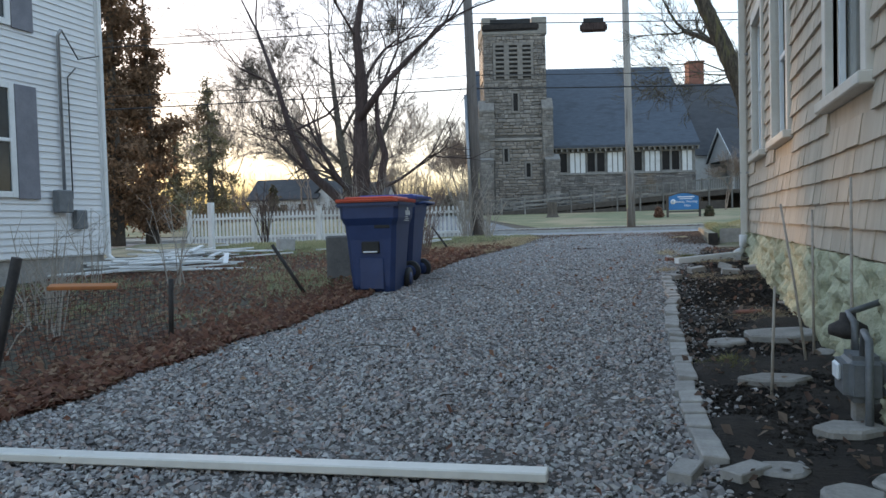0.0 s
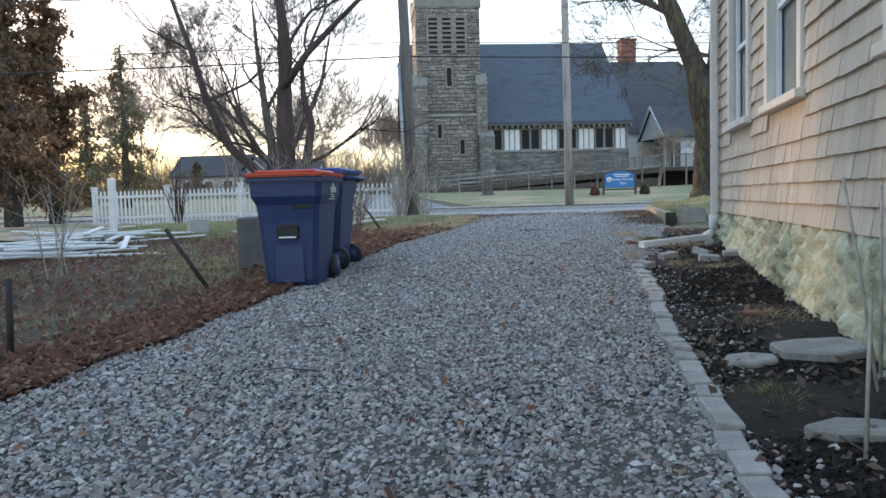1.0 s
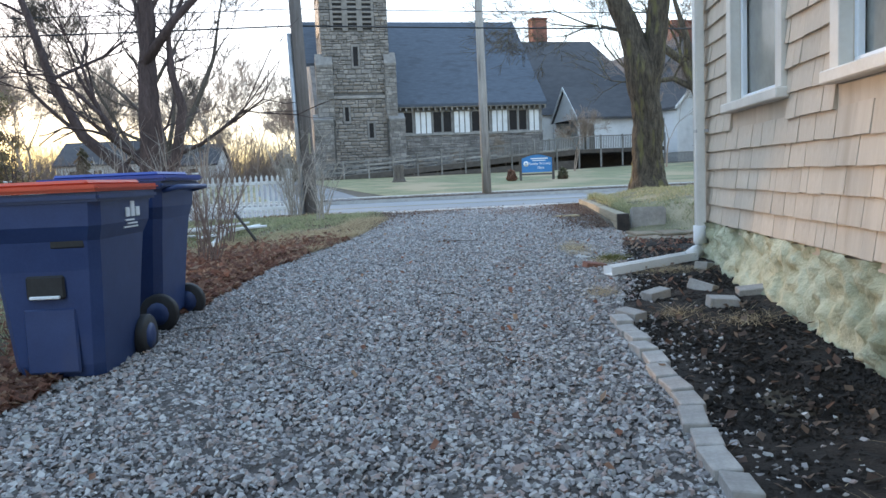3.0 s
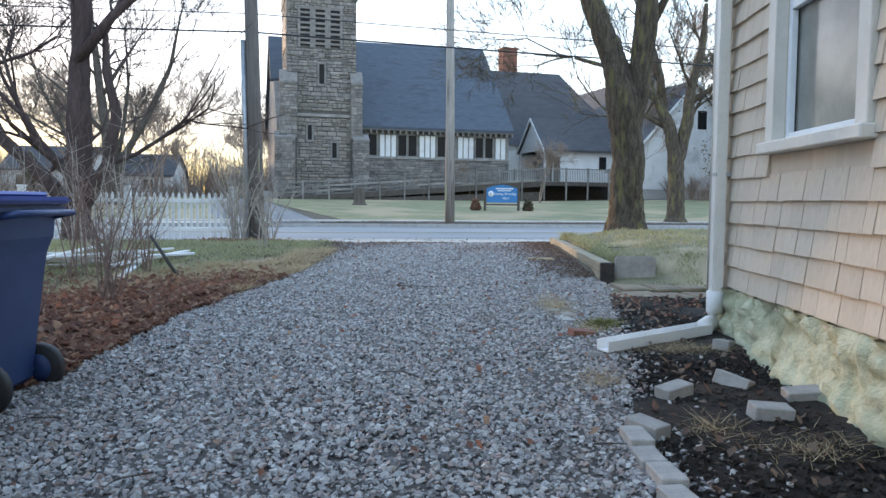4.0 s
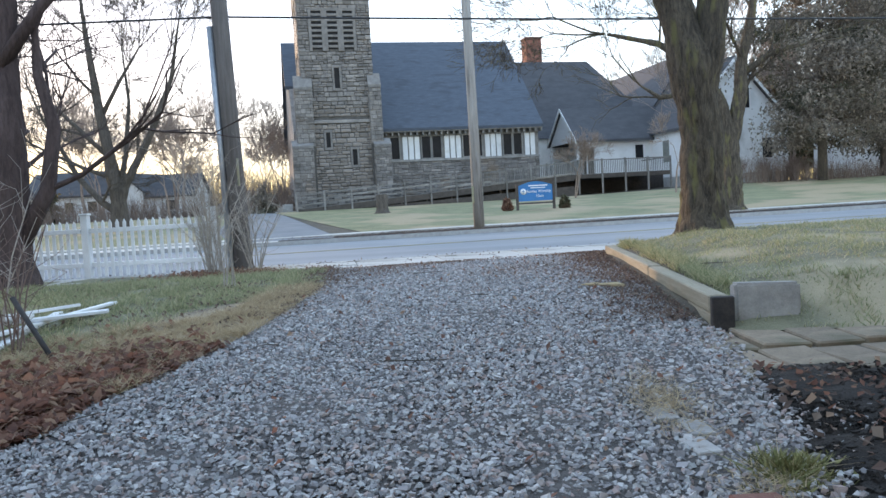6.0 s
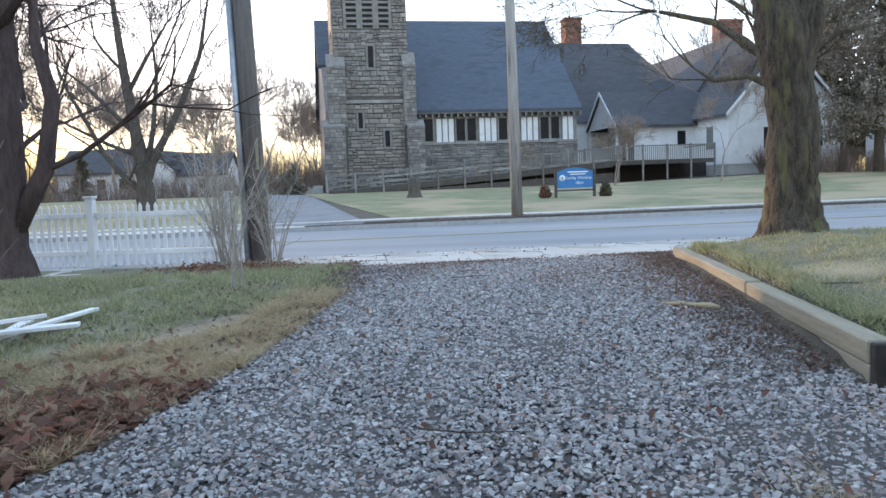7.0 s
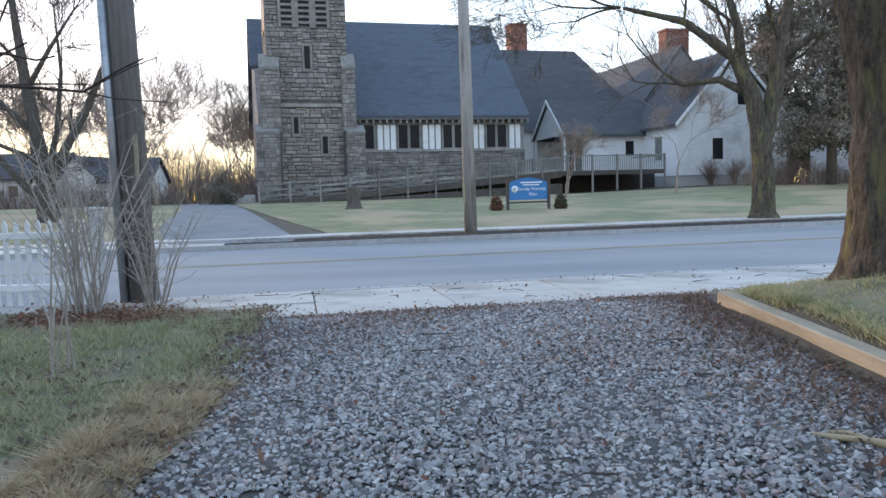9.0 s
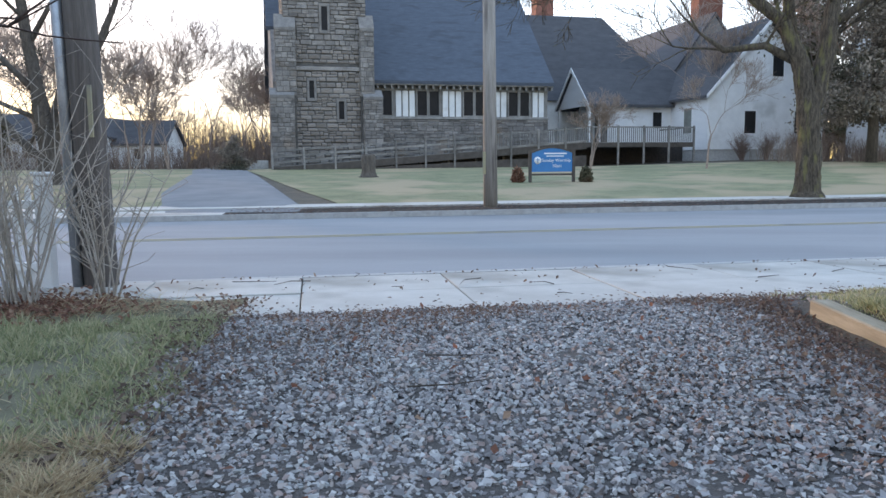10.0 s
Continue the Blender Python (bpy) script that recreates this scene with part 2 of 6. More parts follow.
M_steel = mat("galvanised_steel", (0.30, 0.31, 0.33), (0.42, 0.43, 0.45), rough=0.45, scale=6, fine=50, bump=0.05, metal=0.7)
M_greymetal = mat("grey_enamel", (0.11, 0.12, 0.13), (0.17, 0.18, 0.195), rough=0.5, scale=6, fine=50, bump=0.05)
M_block = mat("grey_paver", (0.27, 0.255, 0.24), (0.39, 0.37, 0.35), rough=0.9, scale=7, fine=70, bump=0.4, rnd=0.12)
M_slab = mat("flagstone", (0.23, 0.215, 0.20), (0.36, 0.34, 0.32), rough=0.9, scale=5, fine=50, bump=0.5, rnd=0.15)
M_newtimber = mat("treated_timber", (0.24, 0.205, 0.145), (0.36, 0.315, 0.235), rough=0.88, scale=2.2, fine=25, bump=0.4, stretch=(5, 0.4, 5), c3=(0.16, 0.14, 0.105), mix3=0.5)
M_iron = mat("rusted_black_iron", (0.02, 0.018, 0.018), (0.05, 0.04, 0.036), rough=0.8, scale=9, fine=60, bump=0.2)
M_signblue = mat("sign_blue", (0.015, 0.16, 0.42), (0.02, 0.19, 0.48), rough=0.45, scale=3, fine=30, bump=0.02)
M_signwhite = mat("sign_white", (0.72, 0.76, 0.8), (0.8, 0.83, 0.86), rough=0.5, scale=3, fine=30, bump=0.0)
M_wire = mat("cable_black", (0.015, 0.015, 0.017), (0.03, 0.03, 0.032), rough=0.6, scale=4, fine=20, bump=0.0)
M_terracotta = mat("terracotta_shrub", (0.25, 0.10, 0.06), (0.33, 0.15, 0.09), rough=0.9, scale=9, fine=40, bump=0.3)
M_moss = stone_mat("moss_green", [(0.16, 0.16, 0.05), (0.25, 0.22, 0.09), (0.12, 0.12, 0.04)], bump=0.0)
M_orange = mat("rusty_orange_board", (0.45, 0.16, 0.05), (0.36, 0.13, 0.05), rough=0.8, scale=4, fine=30, bump=0.1)


# ---- building helpers ----
def mesh_of(name, verts, faces, smooth=False):
    me = bpy.data.meshes.new(name)
    me.from_pydata(verts, [], faces)
    if smooth:
        me.polygons.foreach_set("use_smooth", [True] * len(me.polygons))
    me.update()
    return me


def fast_mesh(name, verts, tris, smooth=False):
    """Triangles from arrays."""
    me = bpy.data.meshes.new(name)
    me.vertices.add(len(verts))
    me.vertices.foreach_set("co", np.asarray(verts, np.float32).ravel())
    tris = np.asarray(tris, np.int32)
    me.loops.add(tris.size)
    me.loops.foreach_set("vertex_index", tris.ravel())
    me.polygons.add(len(tris))
    me.polygons.foreach_set("loop_start", np.arange(0, tris.size, 3, dtype=np.int32))
    me.polygons.foreach_set("loop_total", np.full(len(tris), 3, np.int32))
    me.polygons.foreach_set("use_smooth", np.full(len(tris), smooth))
    me.update()
    me.validate()
    return me


def thing(name, label, category, loc=(0, 0, 0), turn=0.0, group="", kind=""):
    ob = new(name)
    ob.matrix_world = pose(*loc, 0, 0, turn)
    return tagged(ob, label, category, group, kind)


def part(name, bm, material, parent=None, label=""):
    """Links a bmesh, or a mesh, as one object under its thing."""
    if isinstance(bm, bmesh.types.BMesh):
        me = bpy.data.meshes.new(name)
        bm.to_mesh(me)
        bm.free()
    else:
        me = bm
    if material and not me.materials:
        me.materials.append(material)
    ob = new(name, me)
    if parent:
        ob.parent = parent
    if label:
        ob["label"] = label
    return ob


def box(x0, x1, y0, y1, z0, z1, bevel=0.0, bm=None, seg=1):
    own = bmesh.new()
    m = Matrix.Translation(((x0 + x1) / 2, (y0 + y1) / 2, (z0 + z1) / 2)) @ Matrix.Diagonal((x1 - x0, y1 - y0, z1 - z0, 1))
    bmesh.ops.create_cube(own, size=1, matrix=m)
    if bevel:
        bmesh.ops.bevel(own, geom=own.edges[:], offset=bevel, segments=seg, affect="EDGES", clamp_overlap=True)
    if bm is None:
        return own
    me = bpy.data.meshes.new("tmp")
    own.to_mesh(me)
    own.free()
    bm.from_mesh(me)
    bpy.data.meshes.remove(me)
    return bm


def prism(poly, axis, a, b):
    """A closed polygon pushed along an axis: x, y or z."""
    bm = bmesh.new()

    def at(p, w):
        return {"x": (w, p[0], p[1]), "y": (p[0], w, p[1]), "z": (p[0], p[1], w)}[axis]
    lo = [bm.verts.new(at(p, a)) for p in poly]
    hi = [bm.verts.new(at(p, b)) for p in poly]
    bm.faces.new(lo)
    bm.faces.new(hi[::-1])
    for i in range(len(poly)):
        j = (i + 1) % len(poly)
        bm.faces.new((lo[i], hi[i], hi[j], lo[j]))
    bmesh.ops.recalc_face_normals(bm, faces=bm.faces)
    return bm


class Tubes:
    """Gathers tapering tubes into one mesh."""

    def __init__(self):
        self.v, self.f = [], []

    def add(self, pts, radii, sides=6, cap=True, rough=0.0):
        pts = [Vector(p) for p in pts]
        base = len(self.v)
        up = Vector((0.3, 0.2, 1)) if abs((pts[-1] - pts[0]).normalized().z) < 0.9 else Vector((1, 0.2, 0))
        for i, p in enumerate(pts):
            d = (pts[min(i + 1, len(pts) - 1)] - pts[max(i - 1, 0)]).normalized()
            a = d.cross(up).normalized()
            b = d.cross(a)
            for k in range(sides):
                an = 2 * math.pi * k / sides
                out = a * math.cos(an) + b * math.sin(an)
                w = 1.0
                if rough:
                    q = p + out * radii[i]
                    w += rough * (noise.noise((q.x * 3, q.y * 3, q.z * 0.9)) + 0.6 * noise.noise((q.x * 14, q.y * 14, q.z * 3.5)) + 0.35 * noise.noise((q.x * 34, q.y * 34, q.z * 9)))
                self.v.append(p + out * radii[i] * w)
        for i in range(len(pts) - 1):
            for k in range(sides):
                q, r = base + i * sides, (k + 1) % sides
                self.f.append((q + k, q + r, q + sides + r, q + sides + k))
        if cap:
            self.f.append(tuple(base + k for k in range(sides))[::-1])
            self.f.append(tuple(base + (len(pts) - 1) * sides + k for k in range(sides)))

    def mesh(self, name, smooth=True):
        return mesh_of(name, self.v, self.f, smooth)


def tube(pts, radii, sides=8):
    t = Tubes()
    t.add(pts, radii if isinstance(radii, (list, tuple)) else [radii] * len(pts), sides)
    return t.mesh("tube")


def lathe(profile, sides=16):
    """Profile of (radius, z), turned round z."""
    v, f = [], []
    for r, z in profile:
        for k in range(sides):
            an = 2 * math.pi * k / sides
            v.append((r * math.cos(an), r * math.sin(an), z))
    for i in range(len(profile) - 1):
        for k in range(sides):
            r = (k + 1) % sides
            f.append((i * sides + k, i * sides + r, (i + 1) * sides + r, (i + 1) * sides + k))
    f.append(tuple(range(sides))[::-1])
    f.append(tuple((len(profile) - 1) * sides + k for k in range(sides)))
    return mesh_of("lathe", v, f, True)


# ---- the lie of the land ----
ROAD_A = radians(14.0)
RO = (-1.5, 24.3)                  # a point on the near kerb
RU, RV = (math.cos(ROAD_A), math.sin(ROAD_A)), (-math.sin(ROAD_A), math.cos(ROAD_A))
ROAD_W, WALK_W = 9.6, 2.3
Z_ROAD = 0.58


def road_v(x, y):
    return (x - RO[0]) * RV[0] + (y - RO[1]) * RV[1]


def at_road(u, v):
    return RO[0] + u * RU[0] + v * RV[0], RO[1] + u * RU[1] + v * RV[1]


def profile(y):
    return float(np.interp(y, (-40, -3, 0, 6, 8.5, 10, 12, 15, 17, 19, 21.2, 23, 40), (-0.5, -0.1, 0, 0.24, 0.37, 0.45, 0.53, 0.64, 0.70, 0.715, 0.70, 0.69, 0.69)))


def step(a, b, x):
    t = min(max((x - a) / (b - a), 0), 1)
    return t * t * (3 - 2 * t)


def land(x, y):
    """Height of the ground."""
    v = road_v(x, y)
    if v > 5:
        u = (x - RO[0]) * RU[0] + (y - RO[1]) * RU[1]
        z = float(np.interp(v, (0, ROAD_W, ROAD_W + 2.6, 21, 30, 40, 70, 200, 700), (0.66, 0.67, 0.70, 1.05, 1.38, 1.62, 1.8, 2.0, 2.0)))
        return z + 0.35 * step(12, 30, u) * step(ROAD_W + 3, 30, v)
    z = profile(y)
    z += 0.05 * step(-0.2, 0.9, x) * step(2, 5, y) * (1 - step(12, 14, y))
    lawn = step(0.72, 0.8, x) * step(14.45, 15.25, y) * (1 - step(-5.2, -2.5, v))
    z += lawn * (0.2 + 0.13 * step(0.9, 1.9, x))
    z -= 0.10 * step(-4.2, -6.5, x) * (1 - step(12, 16, y))
    if -4 < v < 0.4:
        z = z * (1 - step(-3.6, -2.85, v)) + 0.655 * step(-3.6, -2.85, v)
    return z


def drape(name, y0, y1, ny, left, right, nx, dz, material, label, category, rough=0.0, kind="structure", past=None, before=None):
    """A sheet laid on the ground between two edges, each a function of y, past or before a line along the road."""
    rng = random.Random(name)
    v, f = [], []
    for j in range(ny + 1):
        y = y0 + (y1 - y0) * j / ny
        a, b = left(y), right(y)
        for i in range(nx + 1):
            x = a + (b - a) * i / nx
            lo = y0 if past is None else max(y0, RO[1] + (past - (x - RO[0]) * RV[0]) / RV[1])
            hi = y1 if before is None else min(y1, RO[1] + (before - (x - RO[0]) * RV[0]) / RV[1])
            y = lo + (hi - lo) * j / ny
            edge = i in (0, nx) or j in (0, ny)
            v.append((x, y, land(x, y) + (0.009 if edge else dz) + rough * noise.noise((x * 2.1, y * 2.1, 3.3))))
    for j in range(ny):
        for i in range(nx):
            q = j * (nx + 1) + i
            f.append((q, q + 1, q + nx + 2, q + nx + 1))
    ob = part(name, mesh_of(name, v, f, True), material)
    return tagged(ob, label, category, kind=kind)


def poly_x(pts):
    ys, xs = [p[1] for p in pts], [p[0] for p in pts]
    return lambda y: float(np.interp(y, ys, xs))


gravel_left = poly_x([(-3.6, -6), (-3.65, 4.9), (-3.5, 6.3), (-3.5, 8), (-3.45, 12.5), (-3.1, 15.0), (-3.1, 16.5), (-3.25, 18.5), (-3.55, 19.6), (-3.9, 21.3)])
gravel_right = poly_x([(0.3, -6), (0.12, 3.6), (0.0, 5.4), (-0.04, 7.1), (-0.1, 9.5), (0.15, 11), (0.4, 13), (0.55, 14.7), (0.6, 20.5), (0.9, 21.6)])

# the ground, one sheet to the horizon
gx = [-700, -400, -200, -120, -80, -60] + list(np.arange(-48, -16, 2.0)) + list(np.arange(-16, 8, 0.35)) + list(np.arange(8, 40, 2.0)) + [45, 60, 80, 120, 200, 400, 700]
gy = [-300, -100, -40, -20, -10, -6] + list(np.arange(-4, 27, 0.35)) + list(np.arange(27, 80, 1.6)) + [85, 100, 130, 200, 400, 900]
gv, gf = [], []
for y in gy:
    for x in gx:
        v = road_v(x, y)
        z = land(x, y) + 0.02 * noise.noise((x * 1.3, y * 1.3, 0.5)) - 0.012
        z -= 0.30 * step(-2.84, -2.45, v) * (1 - step(ROAD_W + 1.5, ROAD_W + 2.6, v))
        gv.append((x, y, z))
for j in range(len(gy) - 1):
    for i in range(len(gx) - 1):
        q = j * len(gx) + i
        gf.append((q, q + 1, q + len(gx) + 1, q + len(gx)))
ground = tagged(part("ground", mesh_of("ground", gv, gf, True), M_ground), "bare winter yard earth with thin grass", "ground", kind="structure")

# ---- road, pavement, drive ----
def strip(name, u0, u1, nu, v0, v1, z, thick, material, label, category, bend=0.0):
    bm = bmesh.new()
    for i in range(nu):
        a, b = u0 + (u1 - u0) * i / nu, u0 + (u1 - u0) * (i + 1) / nu
        q = []
        for zz in (z - thick, z):
            for u, v in ((a, v0), (b, v0), (b, v1), (a, v1)):
                x, y = at_road(u, v)
                q.append(bm.verts.new((x, y, zz)))
        for fc in ((4, 5, 6, 7), (0, 1, 5, 4), (2, 3, 7, 6), (0, 4, 7, 3), (1, 2, 6, 5)):
            bm.faces.new([q[k] for k in fc])
    bmesh.ops.remove_doubles(bm, verts=bm.verts, dist=0.001)
    return tagged(part(name, bm, material), label, category, kind="structure")


strip("road", -220, 220, 60, -0.618, ROAD_W, Z_ROAD, 0.2, M_asphalt, "worn grey asphalt street", "road")
strip("centre_line", -220, 220, 40, 4.75, 4.86, Z_ROAD + 0.006, 0.004, M_yellow, "faded yellow painted centre line", "road marking")
strip("centre_line", -220, 220, 40, 4.98, 5.09, Z_ROAD + 0.006, 0.004, M_yellow, "faded yellow painted centre line", "road marking")
strip("edge_line", -220, 220, 40, -0.38, -0.28, Z_ROAD + 0.006, 0.004, M_signwhite, "faint white painted edge line", "road marking")
strip("kerb", -220, 220, 80, ROAD_W, ROAD_W + 0.16, Z_ROAD + 0.13, 0.3, M_kerb, "granite kerb along the far verge", "kerb")
strip("verge", -4.5, 220, 60, ROAD_W + 0.16, ROAD_W + 2.0, Z_ROAD + 0.134, 0.3, M_soil, "bare leaf-strewn verge strip", "verge")
strip("pavement_apron", -220, -4.5, 40, ROAD_W + 0.16, ROAD_W + 2.0, Z_ROAD + 0.132, 0.3, M_concrete, "pale concrete apron at the church driveway", "pavement")
strip("pavement_far", -220, 220, 60, ROAD_W + 2.0, ROAD_W + 3.5, Z_ROAD + 0.18, 0.3, M_concrete, "narrow concrete footpath across the street", "pavement")
strip("kerb", -220, 220, 80, -0.76, -0.62, Z_ROAD + 0.085, 0.3, M_kerb, "low granite kerb by the footpath", "kerb")

gravel = drive = drape("gravel_drive", -6, 21.9, 110, gravel_left, gravel_right, 16, 0.012, M_gravelbed, "driveway of loose grey crushed stone", "driveway", 0.02, before=-2.84)
church_drive_l = poly_x([(-10.5, 32.0), (-10.0, 33.2), (-13.1, 40), (-17.7, 54), (-21, 62), (-22, 66)])
church_drive_r = poly_x([(-6.0, 32.0), (-6.4, 34), (-9.8, 42.5), (-14.0, 53), (-16.8, 60), (-18, 66)])
drape("church_driveway", 33.0, 66, 40, church_drive_l, church_drive_r, 8, 0.05, M_drive, "pale worn asphalt driveway up to the church", "driveway")
drape("verge_lawn", 33.6, 66, 40, lambda y: -70.0, lambda y: church_drive_l(y) + 0.02, 40, 0.02, M_farlawn, "pale winter grass beyond the church driveway", "lawn", past=ROAD_W + 3.47)
drape("church_lawn", 33.4, 66, 50, lambda y: church_drive_r(y) - 0.02, lambda y: 60.0, 60, 0.025, M_farlawn, "pale frosted winter lawn before the church", "lawn", past=ROAD_W + 3.47)
drape("garden_bed", 1.0, 13.4, 60, lambda y: gravel_right(y) + 0.06, lambda y: 1.2 if y < 11.8 else 2.2 + (y - 11.8), 14, 0.015, M_soil, "dark bare garden soil beside the house", "garden bed", 0.05)
drape("lawn_right", 14.42, 28.0, 44, lambda y: 0.74, lambda y: 22.0, 60, 0.02, M_lawn, "short faded winter lawn behind the timber edge", "lawn", before=-2.84)
drape("dead_grass", 13.9, 17.3, 30, lambda y: gravel_left(y) - 1.5 + 1.2 * step(15.6, 17.3, y), lambda y: gravel_left(y) + 0.03, 10, 0.028, mat("dead_grass", (0.22, 0.165, 0.11), (0.38, 0.30, 0.20), scale=3, fine=50, bump=0.9, c3=(0.13, 0.085, 0.06), mix3=0.5, bumpd=0.04), "strip of straw-coloured dead grass", "dead grass", 0.02)
drape("lawn_left", 14.3, 21.6, 46, lambda y: -17.0, lambda y: gravel_left(y) + 0.04 - 1.0 * (1 - step(15.8, 18.0, y)), 60, 0.02, M_lawn, "patchy faded winter lawn", "lawn", 0.03)

# ---- the tan shingled house ----
HX, HY1 = 1.03, 11.66              # its side wall, its front corner
house = thing("shingle_house", "tan wood-shingled house on a painted stone base", "house", (0, 0, 0))
HZ0, HZ1 = 0.93, 5.6
WINS = [(-2.3, -1.0), (1.45, 2.65), (4.53, 5.77), (7.43, 8.72), (9.48, 10.76)]   # outer trim, sill at 1.89
WZ0, WZ1 = 1.94, 3.6


def wall_with_holes(x0, x1, y0, y1, z0, z1, holes):
    bm = bmesh.new()
    ys = sorted({y0, y1, *[v for h in holes for v in h[:2]]})
    for a, b in zip(ys, ys[1:]):
        hit = [h for h in holes if h[0] <= a and h[1] >= b]
        spans = [(z0, z1)]
        if hit:
            spans = [(z0, hit[0][2]), (hit[0][3], z1)]
        for c, d in spans:
            box(x0, x1, a, b, c, d, bm=bm)
    return bm


part("side_wall", wall_with_holes(HX + 0.02, HX + 0.2, -6, HY1 - 0.02, HZ0 - 0.05, HZ1, [(a + 0.12, b - 0.12, WZ0, WZ1) for a, b in WINS]), M_shingle, house)
part("front_wall", box(HX + 0.2, 9.0, HY1 - 0.2, HY1 - 0.02, HZ0 - 0.05, HZ1), M_shingle, house)
part("room_back", box(HX + 2.4, HX + 2.5, -6, HY1 - 0.2, HZ0, HZ1), M_trim, house)
part("house_floor", box(HX + 0.2, 9.0, -6, HY1 - 0.2, HZ0 - 0.02, HZ0 + 0.06), M_darkwood, house)
part("roof", prism([(HX - 0.35, HZ1 + 0.02), (HX - 0.35, HZ1 + 0.2), (5.0, HZ1 + 3.6), (9.6, HZ1 + 0.2), (9.6, HZ1 + 0.02)], "y", -6.3, HY1 + 0.3), M_roof2, house, "dark asphalt-shingled roof")
part("corner_board", box(HX - 0.022, HX + 0.1, HY1 - 0.02, HY1 + 0.012, HZ0 - 0.02, HZ1, 0.004), M_trim, house, "cream corner board")
# foundation: lumpy painted rubble
fv, ff = [], []
ny, nz = 520, 26
for j in range(ny + 1):
    for k in range(nz + 1):
        y, z = -6 + (HY1 + 6) * j / ny, -0.2 + (HZ0 + 0.2) * k / nz
        near, cell = noise.voronoi((y * 5.0, z * 6.6, 7.0))[0][:2]
        bulge = 0.15 * min(cell - near, 0.35) + 0.06 * noise.noise((y * 2.2, z * 3.0, 2)) + 0.05 * noise.noise((y * 11, z * 13, 5)) + 0.02 * noise.noise((y * 27, z * 27, 5))
        fv.append((HX + 0.012 - max(bulge, -0.02) - 0.09 * (1 - k / nz), y, z))
for j in range(ny):
    for k in range(nz):
        q = j * (nz + 1) + k
        ff.append((q, q + nz + 1, q + nz + 2, q + 1))
part("foundation", mesh_of("foundation", fv, ff, True), M_foundation, house, "pale yellow-green painted rubble base")
part("front_foundation", box(HX, 9.0, HY1 - 0.1, HY1 + 0.03, 0.2, HZ0 - 0.052, 0.02), M_foundation, house)
for a, b in WINS:
    w = part("window", box(HX + 0.10, HX + 0.105, a + 0.12, b - 0.12, WZ0, WZ1), M_glass2, house, "double-hung window in cream trim")
    fr = bmesh.new()
    for y0, y1, z0, z1 in ((a, a + 0.12, WZ0, WZ1 + 0.14), (b - 0.12, b, WZ0, WZ1 + 0.14), (a + 0.12, b - 0.12, WZ1, WZ1 + 0.14)):
        box(HX - 0.03, HX + 0.05, y0, y1, z0, z1, 0.005, fr)
    part("trim", fr, M_trim, w)
    sh = bmesh.new()
    zm = (WZ0 + WZ1) / 2
    for y0, y1, z0, z1, x in ((a + 0.12, a + 0.165, WZ0 + 0.05, WZ1 - 0.045, 0.05), (b - 0.165, b - 0.12, WZ0 + 0.05, WZ1 - 0.045, 0.05), (a + 0.12, b - 0.12, WZ0, WZ0 + 0.05, 0.05), (a + 0.12, b - 0.12, WZ1 - 0.045, WZ1, 0.05), (a + 0.165, b - 0.165, zm - 0.025, zm + 0.025, 0.05)):
        box(HX + x, HX + x + 0.04, y0, y1, z0, z1, 0.004, sh)
    part("sash", sh, M_signwhite, w)
    part("sill", box(HX - 0.075, HX + 0.05, a - 0.03, b + 0.03, WZ0 - 0.075, WZ0 - 0.002, 0.008), M_trim, w)
    part("curtain", box(HX + 0.16, HX + 0.17, a + 0.1, a + 0.1 + (b - a) * 0.3, WZ0, WZ1), M_shutter, w, "grey curtain")

# ---- church ----
CH_A = 18.0
church = thing("church", "grey fieldstone church with a square tower", "church", (-13.0, 64.6, 0), CH_A)
TW0, TW1, TD, TZ0, TZ1 = -2.5, 2.8, 5.3, 1.0, 17.0
tower = part("tower", box(TW0, TW1, 0, TD, TZ0, TZ1), M_mortar, church)


def slopes(s0, s1, d0, d1, z0, z1, top):
    """A buttress: a block with a sloping cap."""
    bm = box(s0, s1, d0, d1, z0, z1)
    for v in bm.verts:
        if v.co.z > z1 - 0.01 and v.co.y < (d0 + d1) / 2:
            v.co.z -= top
    return bm


BUTTS = ((TW0 - 0.95, TW0 + 0.5, -0.75, 0.9, 6.75, 0.5), (TW0 - 0.55, TW0 + 0.7, -0.4, 0.8, 11.4, 0.9), (TW1 - 0.3, TW1 + 0.9, -0.75, 0.9, 6.7, 0.5), (TW1 - 0.45, TW1 + 0.42, -0.4, 0.8, 11.5, 0.9))
for a, b, d0, d1, zt, top in BUTTS:
    part("buttress", slopes(a, b, d0, d1, 1.0, zt, top), M_mortar, church)
    cap = slopes(a - 0.04, b + 0.04, d0 - 0.09, 0.05, zt - top - 0.12, zt + 0.06, top)
    for v in cap.verts:
        if v.co.z < zt - top and v.co.y > d0:
            v.co.z += top
    part("weathering", cap, M_trimstone, church)
part("string_course", box(TW0 - 0.1, TW1 + 0.1, -0.14, TD + 0.1, 7.95, 8.2, 0.03), M_stone, church)
part("parapet", box(TW0 - 0.12, TW1 + 0.12, -0.12, TD + 0.12, 17.0, 17.95, 0.03), M_timber, church)
for s in (TW0 - 0.13, TW1 - 1.17):
    for d in (-0.13, TD - 1.17):
        part("merlon", box(s, s + 1.3, d, d + 1.3, 17.95, 18.45, 0.03), M_timber, church)
